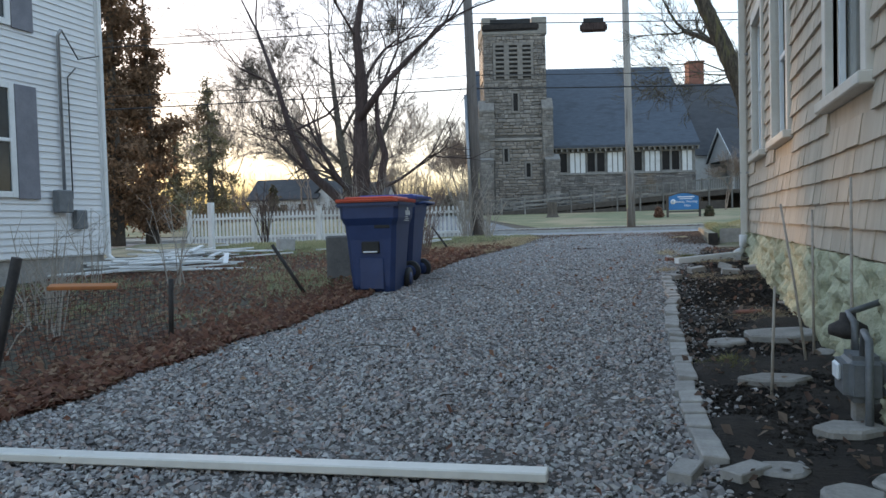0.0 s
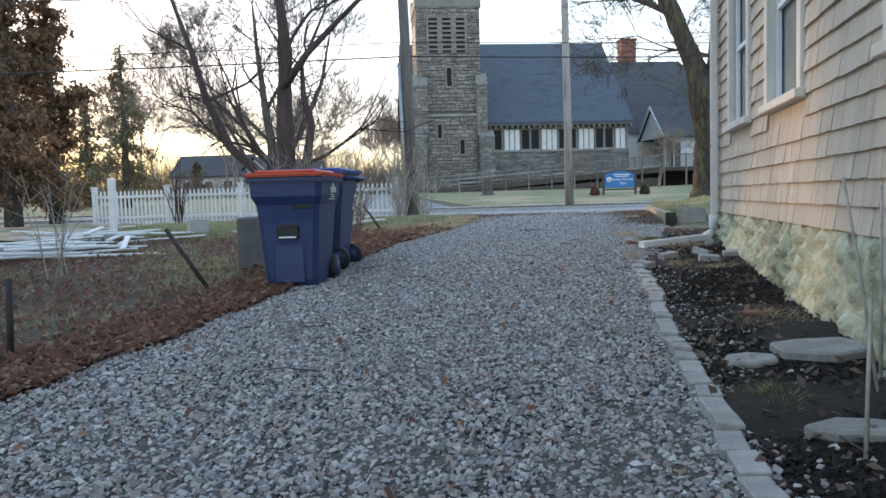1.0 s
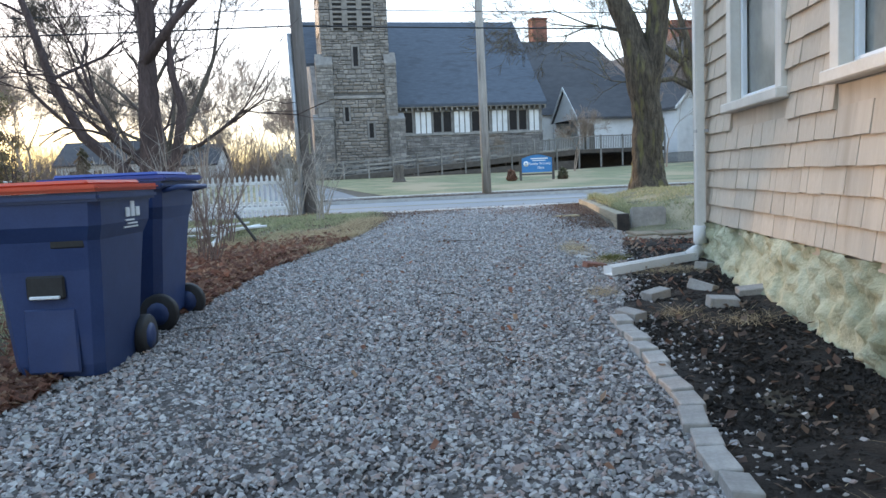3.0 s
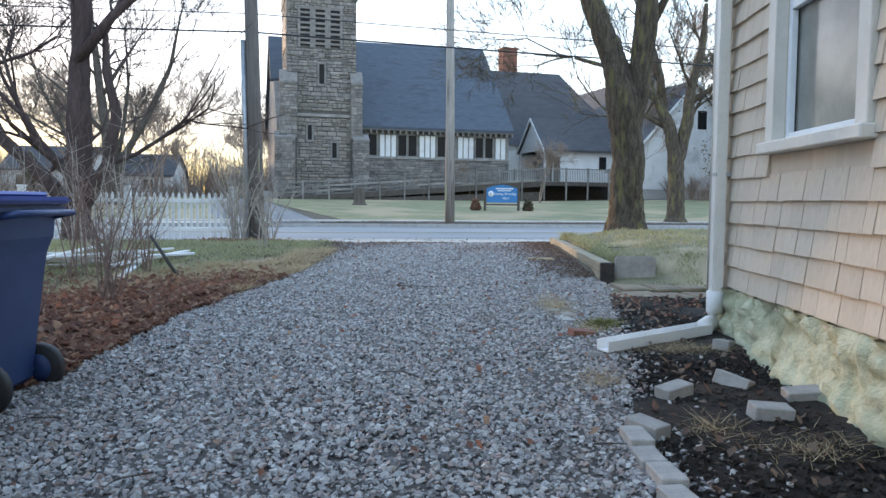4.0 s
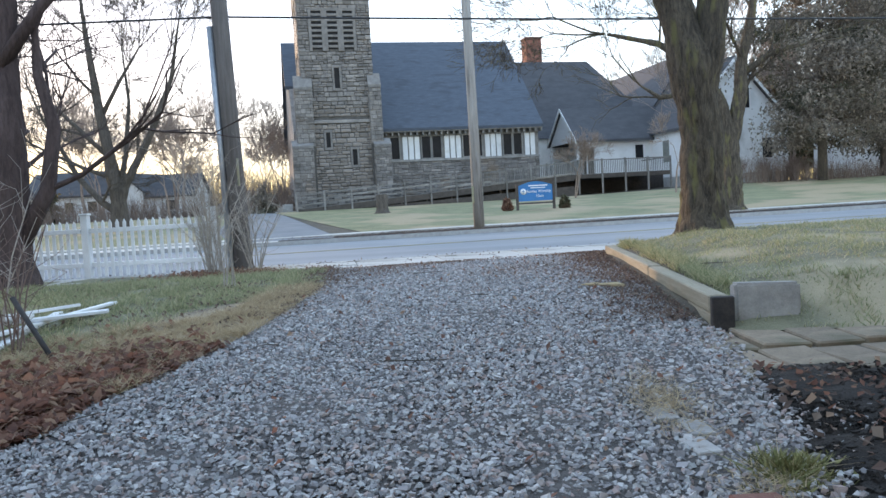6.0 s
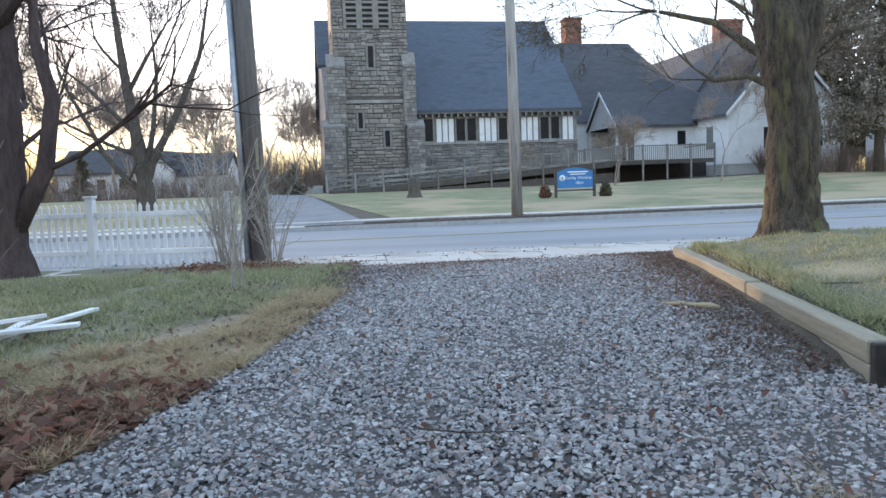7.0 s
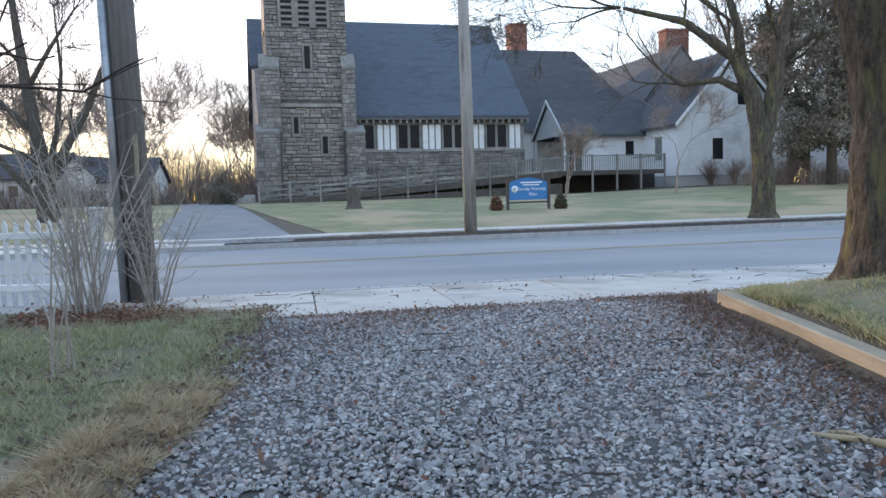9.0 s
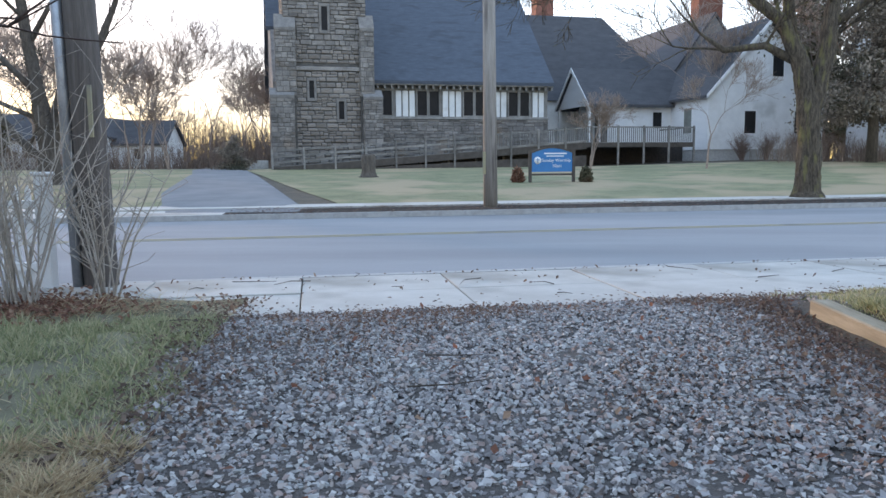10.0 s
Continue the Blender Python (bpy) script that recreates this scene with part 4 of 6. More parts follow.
# ---- bins ----
def cart(name, label, loc, turn, lidmat):
    t = thing(name, label, "wheelie bin", loc, turn, "wheelie bins by the drive")
    bm = bmesh.new()
    rows = []
    for z, w, d0, d1 in ((0.03, 0.50, -0.30, 0.20), (0.10, 0.52, -0.32, 0.27), (0.62, 0.60, -0.36, 0.32), (0.78, 0.63, -0.385, 0.34), (0.86, 0.70, -0.43, 0.36), (1.0, 0.72, -0.44, 0.37)):
        c = 0.05
        rows.append([bm.verts.new(p) for p in ((-w / 2 + c, d0, z), (w / 2 - c, d0, z), (w / 2, d0 + c, z), (w / 2, d1 - c, z), (w / 2 - c, d1, z), (-w / 2 + c, d1, z), (-w / 2, d1 - c, z), (-w / 2, d0 + c, z))])
    for a, b in zip(rows, rows[1:]):
        for k in range(8):
            bm.faces.new((a[k], a[(k + 1) % 8], b[(k + 1) % 8], b[k]))
    bm.faces.new(rows[0][::-1])
    bm.faces.new(rows[-1])
    part("body", bm, M_blue, t)
    part("rim", box(-0.385, 0.385, -0.465, 0.40, 0.985, 1.035, 0.015, seg=2), M_blue, t)
    lid = box(-0.39, 0.39, -0.49, 0.43, 1.037, 1.075, 0.016, seg=2)
    box(-0.30, 0.30, -0.40, 0.34, 1.07, 1.10, 0.015, lid)
    part("lid", lid, lidmat, t)
    part("handle", tube([(-0.3, 0.37, 0.97), (-0.3, 0.47, 0.99), (0.3, 0.47, 0.99), (0.3, 0.37, 0.97)], 0.018, 8), M_blue, t)
    part("axle", tube([(-0.3, 0.25, 0.135), (0.3, 0.25, 0.135)], 0.014, 8), M_steel, t)
    for x in (-0.285, 0.285):
        w = lathe([(0.05, -0.035), (0.125, -0.035), (0.135, -0.022), (0.135, 0.022), (0.125, 0.035), (0.05, 0.035)], 20)
        o = part("wheel", w, M_rubber, t)
        o.matrix_basis = pose(x, 0.275, 0.135, 0, 90, 0)
        h = part("hub", lathe([(0.025, -0.045), (0.075, -0.04), (0.08, 0.04), (0.025, 0.045)], 12), M_blue, o)
    # raised black blocks paint the shade of the hollows in the front
    rec = box(-0.11, 0.11, -0.375, -0.352, 0.47, 0.60, 0.012)
    part("recess", rec, M_rubber, t)
    part("grab_bar", box(-0.085, 0.085, -0.392, -0.374, 0.475, 0.492, 0.004), M_signwhite, t, "pale grab bar")
    part("pocket", box(-0.24, 0.0, -0.386, -0.36, 0.78, 0.825, 0.01), M_rubber, t)
    part("pocket", box(0.05, 0.25, -0.386, -0.36, 0.74, 0.80, 0.01), M_rubber, t)
    part("panel_rib", box(-0.15, 0.15, -0.352, -0.33, 0.06, 0.42, 0.012), M_blue, t)
    turned = pose(0, 0, 0, 0, 0, 90) @ Matrix.Translation((0, 0.085, 0))
    marks = []
    for k in range(3):
        marks.append(part("emblem", box(-0.06 + k * 0.075, -0.005 + k * 0.075, -0.4485, -0.4385, 0.885, 0.94 + (0.035 if k == 1 else 0), 0.004), M_signwhite, t, "white emblem shape"))
    marks.append(part("small_print", box(-0.06, 0.06, -0.445, -0.43, 0.862, 0.872, 0.001), M_signwhite, t))
    marks.append(part("small_print", box(-0.02, 0.12, -0.438, -0.42, 0.842, 0.851, 0.001), M_signwhite, t))
    marks.append(part("small_print", box(-0.06, 0.15, -0.43, -0.41, 0.822, 0.831, 0.001), M_signwhite, t))
    for o in marks:
        o.matrix_basis = turned
    t.scale = (1.0, 1.02, 1.055)
    return t


cart("wheelie_bin", "navy blue plastic wheeled bin with an orange-red lid", (-3.44, 8.66, land(-3.44, 8.66) - 0.02), 6, M_redlid)
cart("wheelie_bin", "navy blue plastic wheeled bin with a blue lid", (-3.63, 9.74, land(-3.63, 9.74) - 0.02), -86, M_bluelid)

# ---- fence ----
fence = thing("picket_fence", "white painted picket fence along the pavement", "fence")
FY = lambda x: 22.25 + 0.03 * (x + 6.8)
for x in (-6.15, -8.5, -10.85, -13.2, -15.6):
    p = part("post", box(x - 0.065, x + 0.065, FY(x) - 0.065, FY(x) + 0.065, 0.5, 1.78, 0.008), M_white, fence)
    part("post_cap", box(x - 0.085, x + 0.085, FY(x) - 0.085, FY(x) + 0.085, 1.78, 1.82, 0.012), M_white, p)
for a, b in ((-15.6, -13.2), (-13.2, -10.85), (-10.85, -8.5), (-8.5, -6.15)):
    for z in (0.88, 1.5):
        part("rail", box(a + 0.07, b - 0.07, FY(a) - 0.02, FY(b) + 0.02, z - 0.04, z + 0.04, 0.005), M_white, fence)
picket = None
for k in range(70):
    x = -15.5 + k * 0.1335
    if min(abs(x - p) for p in (-6.15, -8.5, -10.85, -13.2, -15.6)) < 0.09:
        continue
    if picket is None:
        picket = prism([(-0.03, 0), (0.03, 0), (0.03, 0.97), (0, 1.03), (-0.03, 0.97)], "y", -0.045, -0.024)
        o = part("picket", picket, M_white, fence)
        picket = o.data
    else:
        o = part("picket", picket, None, fence)
    o.location = (x, FY(x), 0.66)

# ---- edging, board, bed things ----
def block(name, label, category, x, y, l, w, h, turn, material, group="", tilt=(0, 0), sink=0.02, bevel=0.005):
    ob = part(name, box(-l / 2, l / 2, -w / 2, w / 2, 0, h, bevel), material)
    ob.matrix_world = pose(x, y, land(x, y) + 0.012 - sink, tilt[0], tilt[1], turn)
    return tagged(ob, label, category, group)


edge_pts = [(0.16, 3.35), (0.11, 3.75), (0.07, 4.6), (0.05, 5.4), (0.0, 6.2), (-0.02, 7.1), (0.0, 7.8), (-0.03, 8.5), (-0.08, 9.2), (-0.12, 9.55)]
edging = thing("paver_edging", "row of grey concrete pavers edging the bed", "garden edging", kind="structure")
rng = random.Random(5)
yy = 3.4
ex = poly_x(edge_pts)
em = None
while yy < 9.5:
    x, sl = ex(yy), (ex(yy + 0.1) - ex(yy - 0.1)) / 0.2
    if em is None:
        o = part("paver", box(-0.055, 0.055, -0.105, 0.105, -0.05, 0.04, 0.005), M_block, edging)
        em = o.data
    else:
        o = part("paver", em, None, edging)
    o.matrix_basis = pose(x + rng.uniform(-0.012, 0.012), yy, land(x, yy) + 0.02 + rng.uniform(-0.01, 0.01), rng.uniform(-4, 4), rng.uniform(-5, 5), -math.degrees(math.atan(sl)) + rng.uniform(-5, 5))
    yy += 0.218
block("loose_paver", "grey concrete paver lying in the soil", "paver", 0.28, 3.2, 0.2, 0.1, 0.07, 50, M_block, "loose pavers")
block("loose_paver", "grey concrete paver lying in the soil", "paver", 0.05, 3.18, 0.2, 0.1, 0.07, 75, M_block, "loose pavers")
for x, y, turn, tl, lbl in ((0.27, 9.98, 35, (4, -6), "lying flat"), (0.63, 10.12, -42, (-14, 12), "tipped on edge"), (0.64, 9.58, 4, (6, 4), "lying flat"), (0.92, 9.85, 2, (8, -5), "against the foundation"), (0.86, 11.0, 60, (4, 8), "by the downspout"), (0.0, 9.42, -55, (3, 3), "at the end of the edging")):
    block("loose_paver", "grey concrete paver " + lbl + " on bare soil", "paver", x, y, 0.2, 0.11, 0.08, turn, M_block, "loose pavers", tl, 0.012)
for x, y, t in ((-0.03, 12.42, 5), (-0.07, 12.2, 12), (-0.13, 12.64, 0)):
    block("sunken_paver", "grey paver sunk flush in the gravel edge", "paver", x, y, 0.11, 0.2, 0.05, t, M_block, "sunken pavers", sink=0.03)
block("red_brick", "broken red brick lying in dry grass", "brick", -0.02, 11.6, 0.21, 0.1, 0.065, 25, M_brick, tilt=(6, 8))
block("garden_rock", "small grey rock beside the drive", "rock", -0.03, 10.95, 0.13, 0.08, 0.05, 20, M_slab, "garden rocks", (8, 5), bevel=0.02)


def slab(name, label, x, y, rx, ry, h, turn, n, seed, z=0.0, material=None, category="stepping stone", group="stepping stones"):
    """An irregular flat stone."""
    r = random.Random(seed)
    poly = []
    for k in range(n):
        a = 2 * math.pi * (k + r.uniform(-0.25, 0.25)) / n
        q = r.uniform(0.85, 1.1)
        poly.append((rx * q * math.cos(a), ry * q * math.sin(a)))
    bm = prism(poly, "z", 0, h)
    bmesh.ops.bevel(bm, geom=bm.edges[:], offset=min(0.012, h * 0.3), segments=1, affect="EDGES")
    ob = part(name, bm, material or M_slab)
    ob.matrix_world = pose(x, y, land(x, y) + z, r.uniform(-4, 4), r.uniform(-4, 4), turn)
    return tagged(ob, label, category, group)


slab("flagstone", "large pale flagstone set in the bed", 0.74, 5.85, 0.27, 0.22, 0.06, 10, 7, 3, 0.012)
slab("flagstone", "brownish flagstone set in the bed", 0.36, 5.75, 0.17, 0.16, 0.04, 30, 6, 4, 0.005)
slab("flagstone", "flat flagstone in leaf litter", 0.55, 4.6, 0.2, 0.1, 0.05, 5, 6, 6, 0.012)
slab("flagstone", "flat grey flagstone by the gas meter", 0.75, 3.75, 0.18, 0.1, 0.05, 0, 6, 9, 0.01)
for i, (x, y, s) in enumerate(((0.42, 3.25, 0.11), (0.62, 3.0, 0.13), (0.8, 3.15, 0.12), (0.93, 5.35, 0.1), (0.88, 6.5, 0.08), (0.98, 7.4, 0.09), (0.55, 7.9, 0.05), (0.35, 8.6, 0.04), (0.95, 8.3, 0.06), (0.2, 2.7, 0.09))):
    slab("garden_rock", "rounded pale rock in the bed", x, y, s, s * 0.8, s * 0.6, 30 * i, 9, 20 + i, -0.02, M_slab, "rock", "garden rocks")
slab("red_slab", "flat piece of broken red brick in soil", 0.6, 6.9, 0.12, 0.06, 0.035, 0, 6, 14, 0.02, M_brick, "brick", "brick pieces")

brd = part("long_board", box(-1.4, 1.3, -0.045, 0.045, 0, 0.04, 0.006), M_metalw)
brd.matrix_world = pose(-1.77, 2.885, land(-1.8, 2.885) + 0.035, 0, -0.5, 4.2)
tagged(brd, "long pale weathered board lying across the gravel", "board")

# downspout at the house corner
ds = thing("downspout", "cream metal downspout with a white elbow", "downspout")
def spout_box(x, y, z0, z1, w=0.105, d=0.08):
    bm = box(x - d / 2, x + d / 2, y - w / 2, y + w / 2, z0, z1, 0.01, seg=2)
    return bm
part("pipe", spout_box(0.955, 11.5, 0.86, 5.6), M_metalw, ds)
part("elbow", tube([(0.955, 11.5, 0.9), (0.955, 11.5, 0.74), (0.93, 11.48, 0.67), (0.84, 11.42, 0.63)], [0.066, 0.066, 0.064, 0.06], 12), M_white, ds, "bright white elbow")
for z in (1.75, 3.4):
    part("strap", box(0.915, 1.03, 11.455, 11.545, z, z + 0.03, 0.003), M_steel, ds)
ang = math.degrees(math.atan2(10.98 - 11.45, 0.04 - 0.88))
ln = math.hypot(0.84, 0.47)
prof = [(-0.066, 0.075), (-0.058, 0.075), (-0.052, 0.008), (0.052, 0.008), (0.058, 0.075), (0.066, 0.075), (0.06, 0.0), (-0.06, 0.0)]
ext = part("extension", prism(prof, "x", 0, ln), M_white, ds, "white open gutter piece draining to the gravel")
ext.matrix_basis = pose(0.88, 11.45, 0.59, 0, math.degrees(math.atan2(0.06, ln)), ang)
pipe2 = thing("vent_pipe", "cream pipe running up the house corner", "pipe")
part("pipe", tube([(0.985, 11.33 + 0.36, 0.9), (0.985, 11.69, 5.6)], 0.04, 10), M_metalw, pipe2)
part("strap", box(0.955, 1.02, 11.655, 11.725, 1.98, 2.02, 0.003), M_steel, pipe2)

# gas meter and stakes by the wall
gm = thing("gas_meter", "grey gas meter with black regulator and pipes", "gas meter", (0.84, 3.95, land(0.84, 3.95) - 0.02))
part("meter_body", box(-0.11, 0.13, -0.17, 0.17, 0.2, 0.5, 0.05, seg=3), M_greymetal, gm)
part("index_dial", box(-0.135, -0.108, -0.07, 0.07, 0.33, 0.44, 0.012), M_signwhite, gm, "pale counter window")
part("riser", tube([(0.0, -0.24, -0.05), (0.0, -0.24, 0.62), (0.0, -0.12, 0.66), (0.0, -0.1, 0.5)], 0.022, 10), M_greymetal, gm)
part("outlet_pipe", tube([(0.0, 0.1, 0.5), (0.0, 0.12, 0.68), (0.0, 0.3, 0.72), (0.2, 0.32, 0.8)], 0.022, 10), M_greymetal, gm)
rg = part("regulator", lathe([(0.03, -0.06), (0.11, -0.03), (0.115, 0.0), (0.11, 0.03), (0.05, 0.07), (0.045, 0.12), (0.02, 0.125)], 18), M_iron, gm, "black pressure regulator")
rg.matrix_basis = pose(0.0, 0.30, 0.60, 0, 0, 0)
gm.scale = (0.8, 0.8, 0.72)
part("support_leg", box(-0.04, 0.04, -0.05, 0.05, -0.05, 0.2, 0.01), M_block, gm)
for k, (x, y, dx, dy, h) in enumerate(((0.80, 5.1, -0.14, 0.1, 1.0), (0.86, 5.3, 0.0, 0.02, 0.95), (0.93, 4.55, 0.0, 0.0, 1.15), (0.5, 4.35, 0.03, 0.05, 0.6))):
    o = part("plant_stake", tube([(0, 0, -0.1), (dx / 2, dy / 2, h / 2), (dx, dy, h)], [0.009, 0.008, 0.007], 6), M_twig)
    o.matrix_world = pose(x, y, land(x, y))
    tagged(o, "thin bare stake standing in the bed", "stake", "plant stakes")

# timber edge, concrete block, brick path
te = thing("timber_edging", "raw treated timber holding back the lawn", "timber edging")
for k, (y0, y1, z0, z1) in enumerate(((14.62, 17.056, 0.5, 0.808), (17.06, 20.5, 0.52, 0.816))):
    part("sleeper", box(0.60, 0.735, y0, y1, z0, z1 - 0.075, 0.01), M_newtimber, te)
    part("sleeper", box(0.597, 0.738, y0 + 0.02, y1 + (0.1 if k else -0.02), z1 - 0.073, z1 + 0.055, 0.01), M_newtimber, te)
part("dark_end", box(0.60, 0.76, 14.555, 14.618, 0.55, 0.86, 0.008), M_iron, te, "dark rotten end grain")
cb = part("concrete_block", box(-0.23, 0.23, -0.09, 0.09, 0, 0.30, 0.02, seg=2), M_greymetal)
cb.data.materials[0] = M_block
cb.matrix_world = pose(1.03, 14.75, 0.63, -4, 1, -3)
tagged(cb, "grey concrete block standing against the timber edge", "concrete block")
path = thing("brick_path", "sunken path of worn tan paving slabs", "path", kind="structure")
pm = None
rng = random.Random(9)
for i in range(9):
    for j in range(2):
        if pm is None:
            o = part("paving_slab", box(-0.155, 0.155, -0.32, 0.32, -0.04, 0.02, 0.012), mat("tan_paving", (0.17, 0.125, 0.085), (0.28, 0.215, 0.15), scale=4, fine=40, bump=0.5, rnd=0.15, c3=(0.12, 0.10, 0.06)), path)
            pm = o.data
        else:
            o = part("paving_slab", pm, None, path)
        x, y = 0.55 + i * 0.335, 13.55 + j * 0.66 + i * 0.05
        o.matrix_basis = pose(x, y, land(min(x, 0.7), y) - 0.004 + rng.uniform(-0.008, 0.008), rng.uniform(-2, 2), rng.uniform(-2, 2), rng.uniform(-2, 2) + 6)
stick = thing("split_stick", "broken pale stick on the gravel", "stick", (0.1, 16.68, land(0.1, 16.7) + 0.03), -35)
part("bark", tube([(-0.30, 0.05, 0.0), (-0.2, 0.01, 0.012), (-0.08, 0.025, 0.016), (0.03, -0.005, 0.018), (0.13, 0.012, 0.022), (0.22, -0.03, 0.02)], [0.006, 0.014, 0.012, 0.021, 0.024, 0.015], 9), M_straw, stick)
part("splinter", tube([(-0.02, 0.01, 0.02), (-0.16, 0.075, 0.022), (-0.24, 0.08, 0.012)], [0.012, 0.01, 0.003], 6), M_straw, stick)

# ---- left border things ----
for x, y, tx, ty, h, r, lbl in ((-4.15, 5.55, 0.01, 0.02, 0.55, 0.022, "short upright rusty metal fence stake"), (-4.2, 8.3, -0.42, -0.15, 0.62, 0.022, "leaning rusty metal fence stake"), (-3.55, 3.1, 0.28, 0.05, 0.95, 0.028, "leaning black metal stake beside the gravel"), (-4.1, 14.2, -0.5, 0.2, 0.5, 0.02, "leaning thin metal stake")):
    o = part("fence_stake", tube([(0, 0, -0.1), (tx, ty, h)], r, 7), M_iron)
    o.matrix_world = pose(x, y, land(x, y))
    tagged(o, lbl, "stake", "fence stakes")
wm = thing("wire_mesh", "sagging grey wire mesh with a rusty board", "wire mesh", (0, 0, 0))
tb = Tubes()
for k in range(34):
    f = k / 33
    x, y = -4.75 + 0.6 * f, 4.2 + 1.35 * f
    z = land(x, y)
    tb.add([(x, y, z - 0.02), (x - 0.06, y, z + 0.28), (x - 0.03, y, z + 0.52)], [0.0022] * 3, 3, False)
for k in range(14):
    zz = 0.02 + k * 0.038
    tb.add([(-4.75 + 0.6 * f - 0.04, 4.2 + 1.35 * f, land(-4.6, 4.2 + 1.35 * f) + zz) for f in (0, 0.33, 0.66, 1)], [0.0022] * 4, 3, False)
part("mesh", tb.mesh("mesh"), M_iron, wm)
ob = part("rusty_board", box(-0.28, 0.28, -0.1, 0.1, 0, 0.035, 0.006), M_orange, wm, "rusty orange board")
ob.matrix_basis = pose(-5.05, 5.55, land(-5, 5.5) + 0.50, 4, 2, 35)
ob = part("post", tube([(-4.8, 4.2, -0.1), (-4.8, 4.2, 0.75)], 0.018, 6), M_iron, wm)
blk = block("concrete_pillar", "dark grey concrete block behind the bins", "concrete block", -4.45, 9.75, 0.35, 0.3, 0.62, 10, mat("dark_concrete", (0.10, 0.095, 0.095), (0.16, 0.15, 0.145), scale=5, fine=50, bump=0.4), bevel=0.02)
slab("yard_rock", "pale boulder in the yard grass", -8.2, 15.0, 0.22, 0.18, 0.3, 0, 7, 77, 0.0, M_kerb, "rock", "yard rocks")

# pile of white fence panels
rng = random.Random(21)
def pile(cx, cy, n, spread, turn0):
    for k in range(n):
        l = rng.uniform(1.2, 2.6)
        o = part("white_board", box(-l / 2, l / 2, -0.045, 0.045, 0, 0.03, 0.004), M_white)
        x, y = cx + rng.gauss(0, spread), cy + rng.gauss(0, spread * 0.55)
        o.matrix_world = pose(x, y, land(x, y) + 0.03 + 0.03 * (k % 6), rng.uniform(-6, 6), rng.uniform(-4, 4), turn0 + rng.choice((0, 0, 90, 20)) + rng.uniform(-14, 14))
        tagged(o, "white vinyl fence board lying in a heap", "board", "heap of white fence boards")


pile(-9.3, 12.2, 20, 0.75, 35)
pile(-9.9, 14.2, 18, 0.7, 20)
pile(-6.0, 15.3, 12, 0.4, 10)
o = part("white_post", box(-0.06, 0.06, -0.06, 0.06, -0.1, 1.15, 0.01), M_white)
o.matrix_world = pose(-10.2, 15.2, land(-10.2, 15.2), 2, 2, 0)
tagged(o, "white vinyl post standing by the board heap", "post")

# ---- white house details ----
for k in range(54):
    z = 0.78 + k * 0.115
    if k == 0:
        bm = prism([(-0.03, 0), (0.012, 0), (-0.012, 0.125), (-0.03, 0.125)], "y", -4, WHY - 0.12)
        o = part("clapboard", bm, M_clap, wh)
        cm = o.data
    else:
        o = part("clapboard", cm, None, wh)
    o.location = (WHX, 0, z)
part("corner_board", box(WHX - 0.1, WHX + 0.03, WHY - 0.12, WHY, 0.75, 7.2, 0.006), M_white, wh)


def wh_window(y0, y1, z0, z1):
    w = part("window", box(WHX + 0.014, WHX + 0.02, y0, y1, z0, z1), M_glass, wh)
    fr = bmesh.new()
    for a, b, c, d in ((y0 - 0.11, y0, z0 - 0.1, z1 + 0.11), (y1, y1 + 0.11, z0 - 0.1, z1 + 0.11), (y0, y1, z1, z1 + 0.11), (y0, y1, z0 - 0.1, z0), (y0, y1, (z0 + z1) / 2 - 0.03, (z0 + z1) / 2 + 0.03)):
        box(WHX + 0.013, WHX + 0.05, a, b, c, d, 0.004, fr)
    part("window_frame", fr, M_white, w)
    for a in (y0 - 0.58, y1 + 0.13):
        s = part("shutter", box(WHX + 0.014, WHX + 0.045, a, a + 0.45, z0 - 0.12, z1 + 0.1, 0.006), M_shutter, w, "grey louvred shutter")


wh_window(9.1, 10.0, 1.9, 3.6)
wh_window(9.1, 10.0, 4.75, 6.3)
wh_window(5.2, 6.1, 1.9, 3.6)
cd = thing("service_conduit", "grey electric service conduit with meter boxes", "conduit")
part("conduit", tube([(WHX + 0.06, 11.1, 1.9), (WHX + 0.06, 11.1, 4.7), (WHX + 0.14, 11.1, 4.8)], 0.03, 8), M_steel, cd)
part("thin_cable", tube([(WHX + 0.05, 11.3, 1.8), (WHX + 0.05, 11.3, 4.0), (WHX + 0.05, 11.5, 4.2)], 0.012, 6), M_wire, cd)
part("thin_cable", tube([(WHX + 0.14, 11.1, 4.8), (WHX + 0.3, 11.3, 4.3), (WHX + 0.5, 11.6, 4.4)], 0.014, 6), M_wire, cd)
part("meter_box", box(WHX + 0.02, WHX + 0.16, 10.85, 11.2, 1.55, 1.95, 0.015), M_greymetal, cd, "grey meter box")
part("meter_box", box(WHX + 0.02, WHX + 0.14, 11.3, 11.55, 1.25, 1.6, 0.015), M_greymetal, cd, "grey meter box")
wd = thing("downspout", "white downspout on the clapboard house corner", "downspout")
part("pipe", box(WHX + 0.032, WHX + 0.1, WHY - 0.11, WHY - 0.03, 0.7, 7.1, 0.01), M_white, wd)
part("extension", tube([(WHX + 0.07, WHY - 0.07, 0.72), (WHX + 0.2, WHY - 0.03, 0.6), (WHX + 0.9, WHY + 0.1, 0.52)], 0.045, 8), M_white, wd)


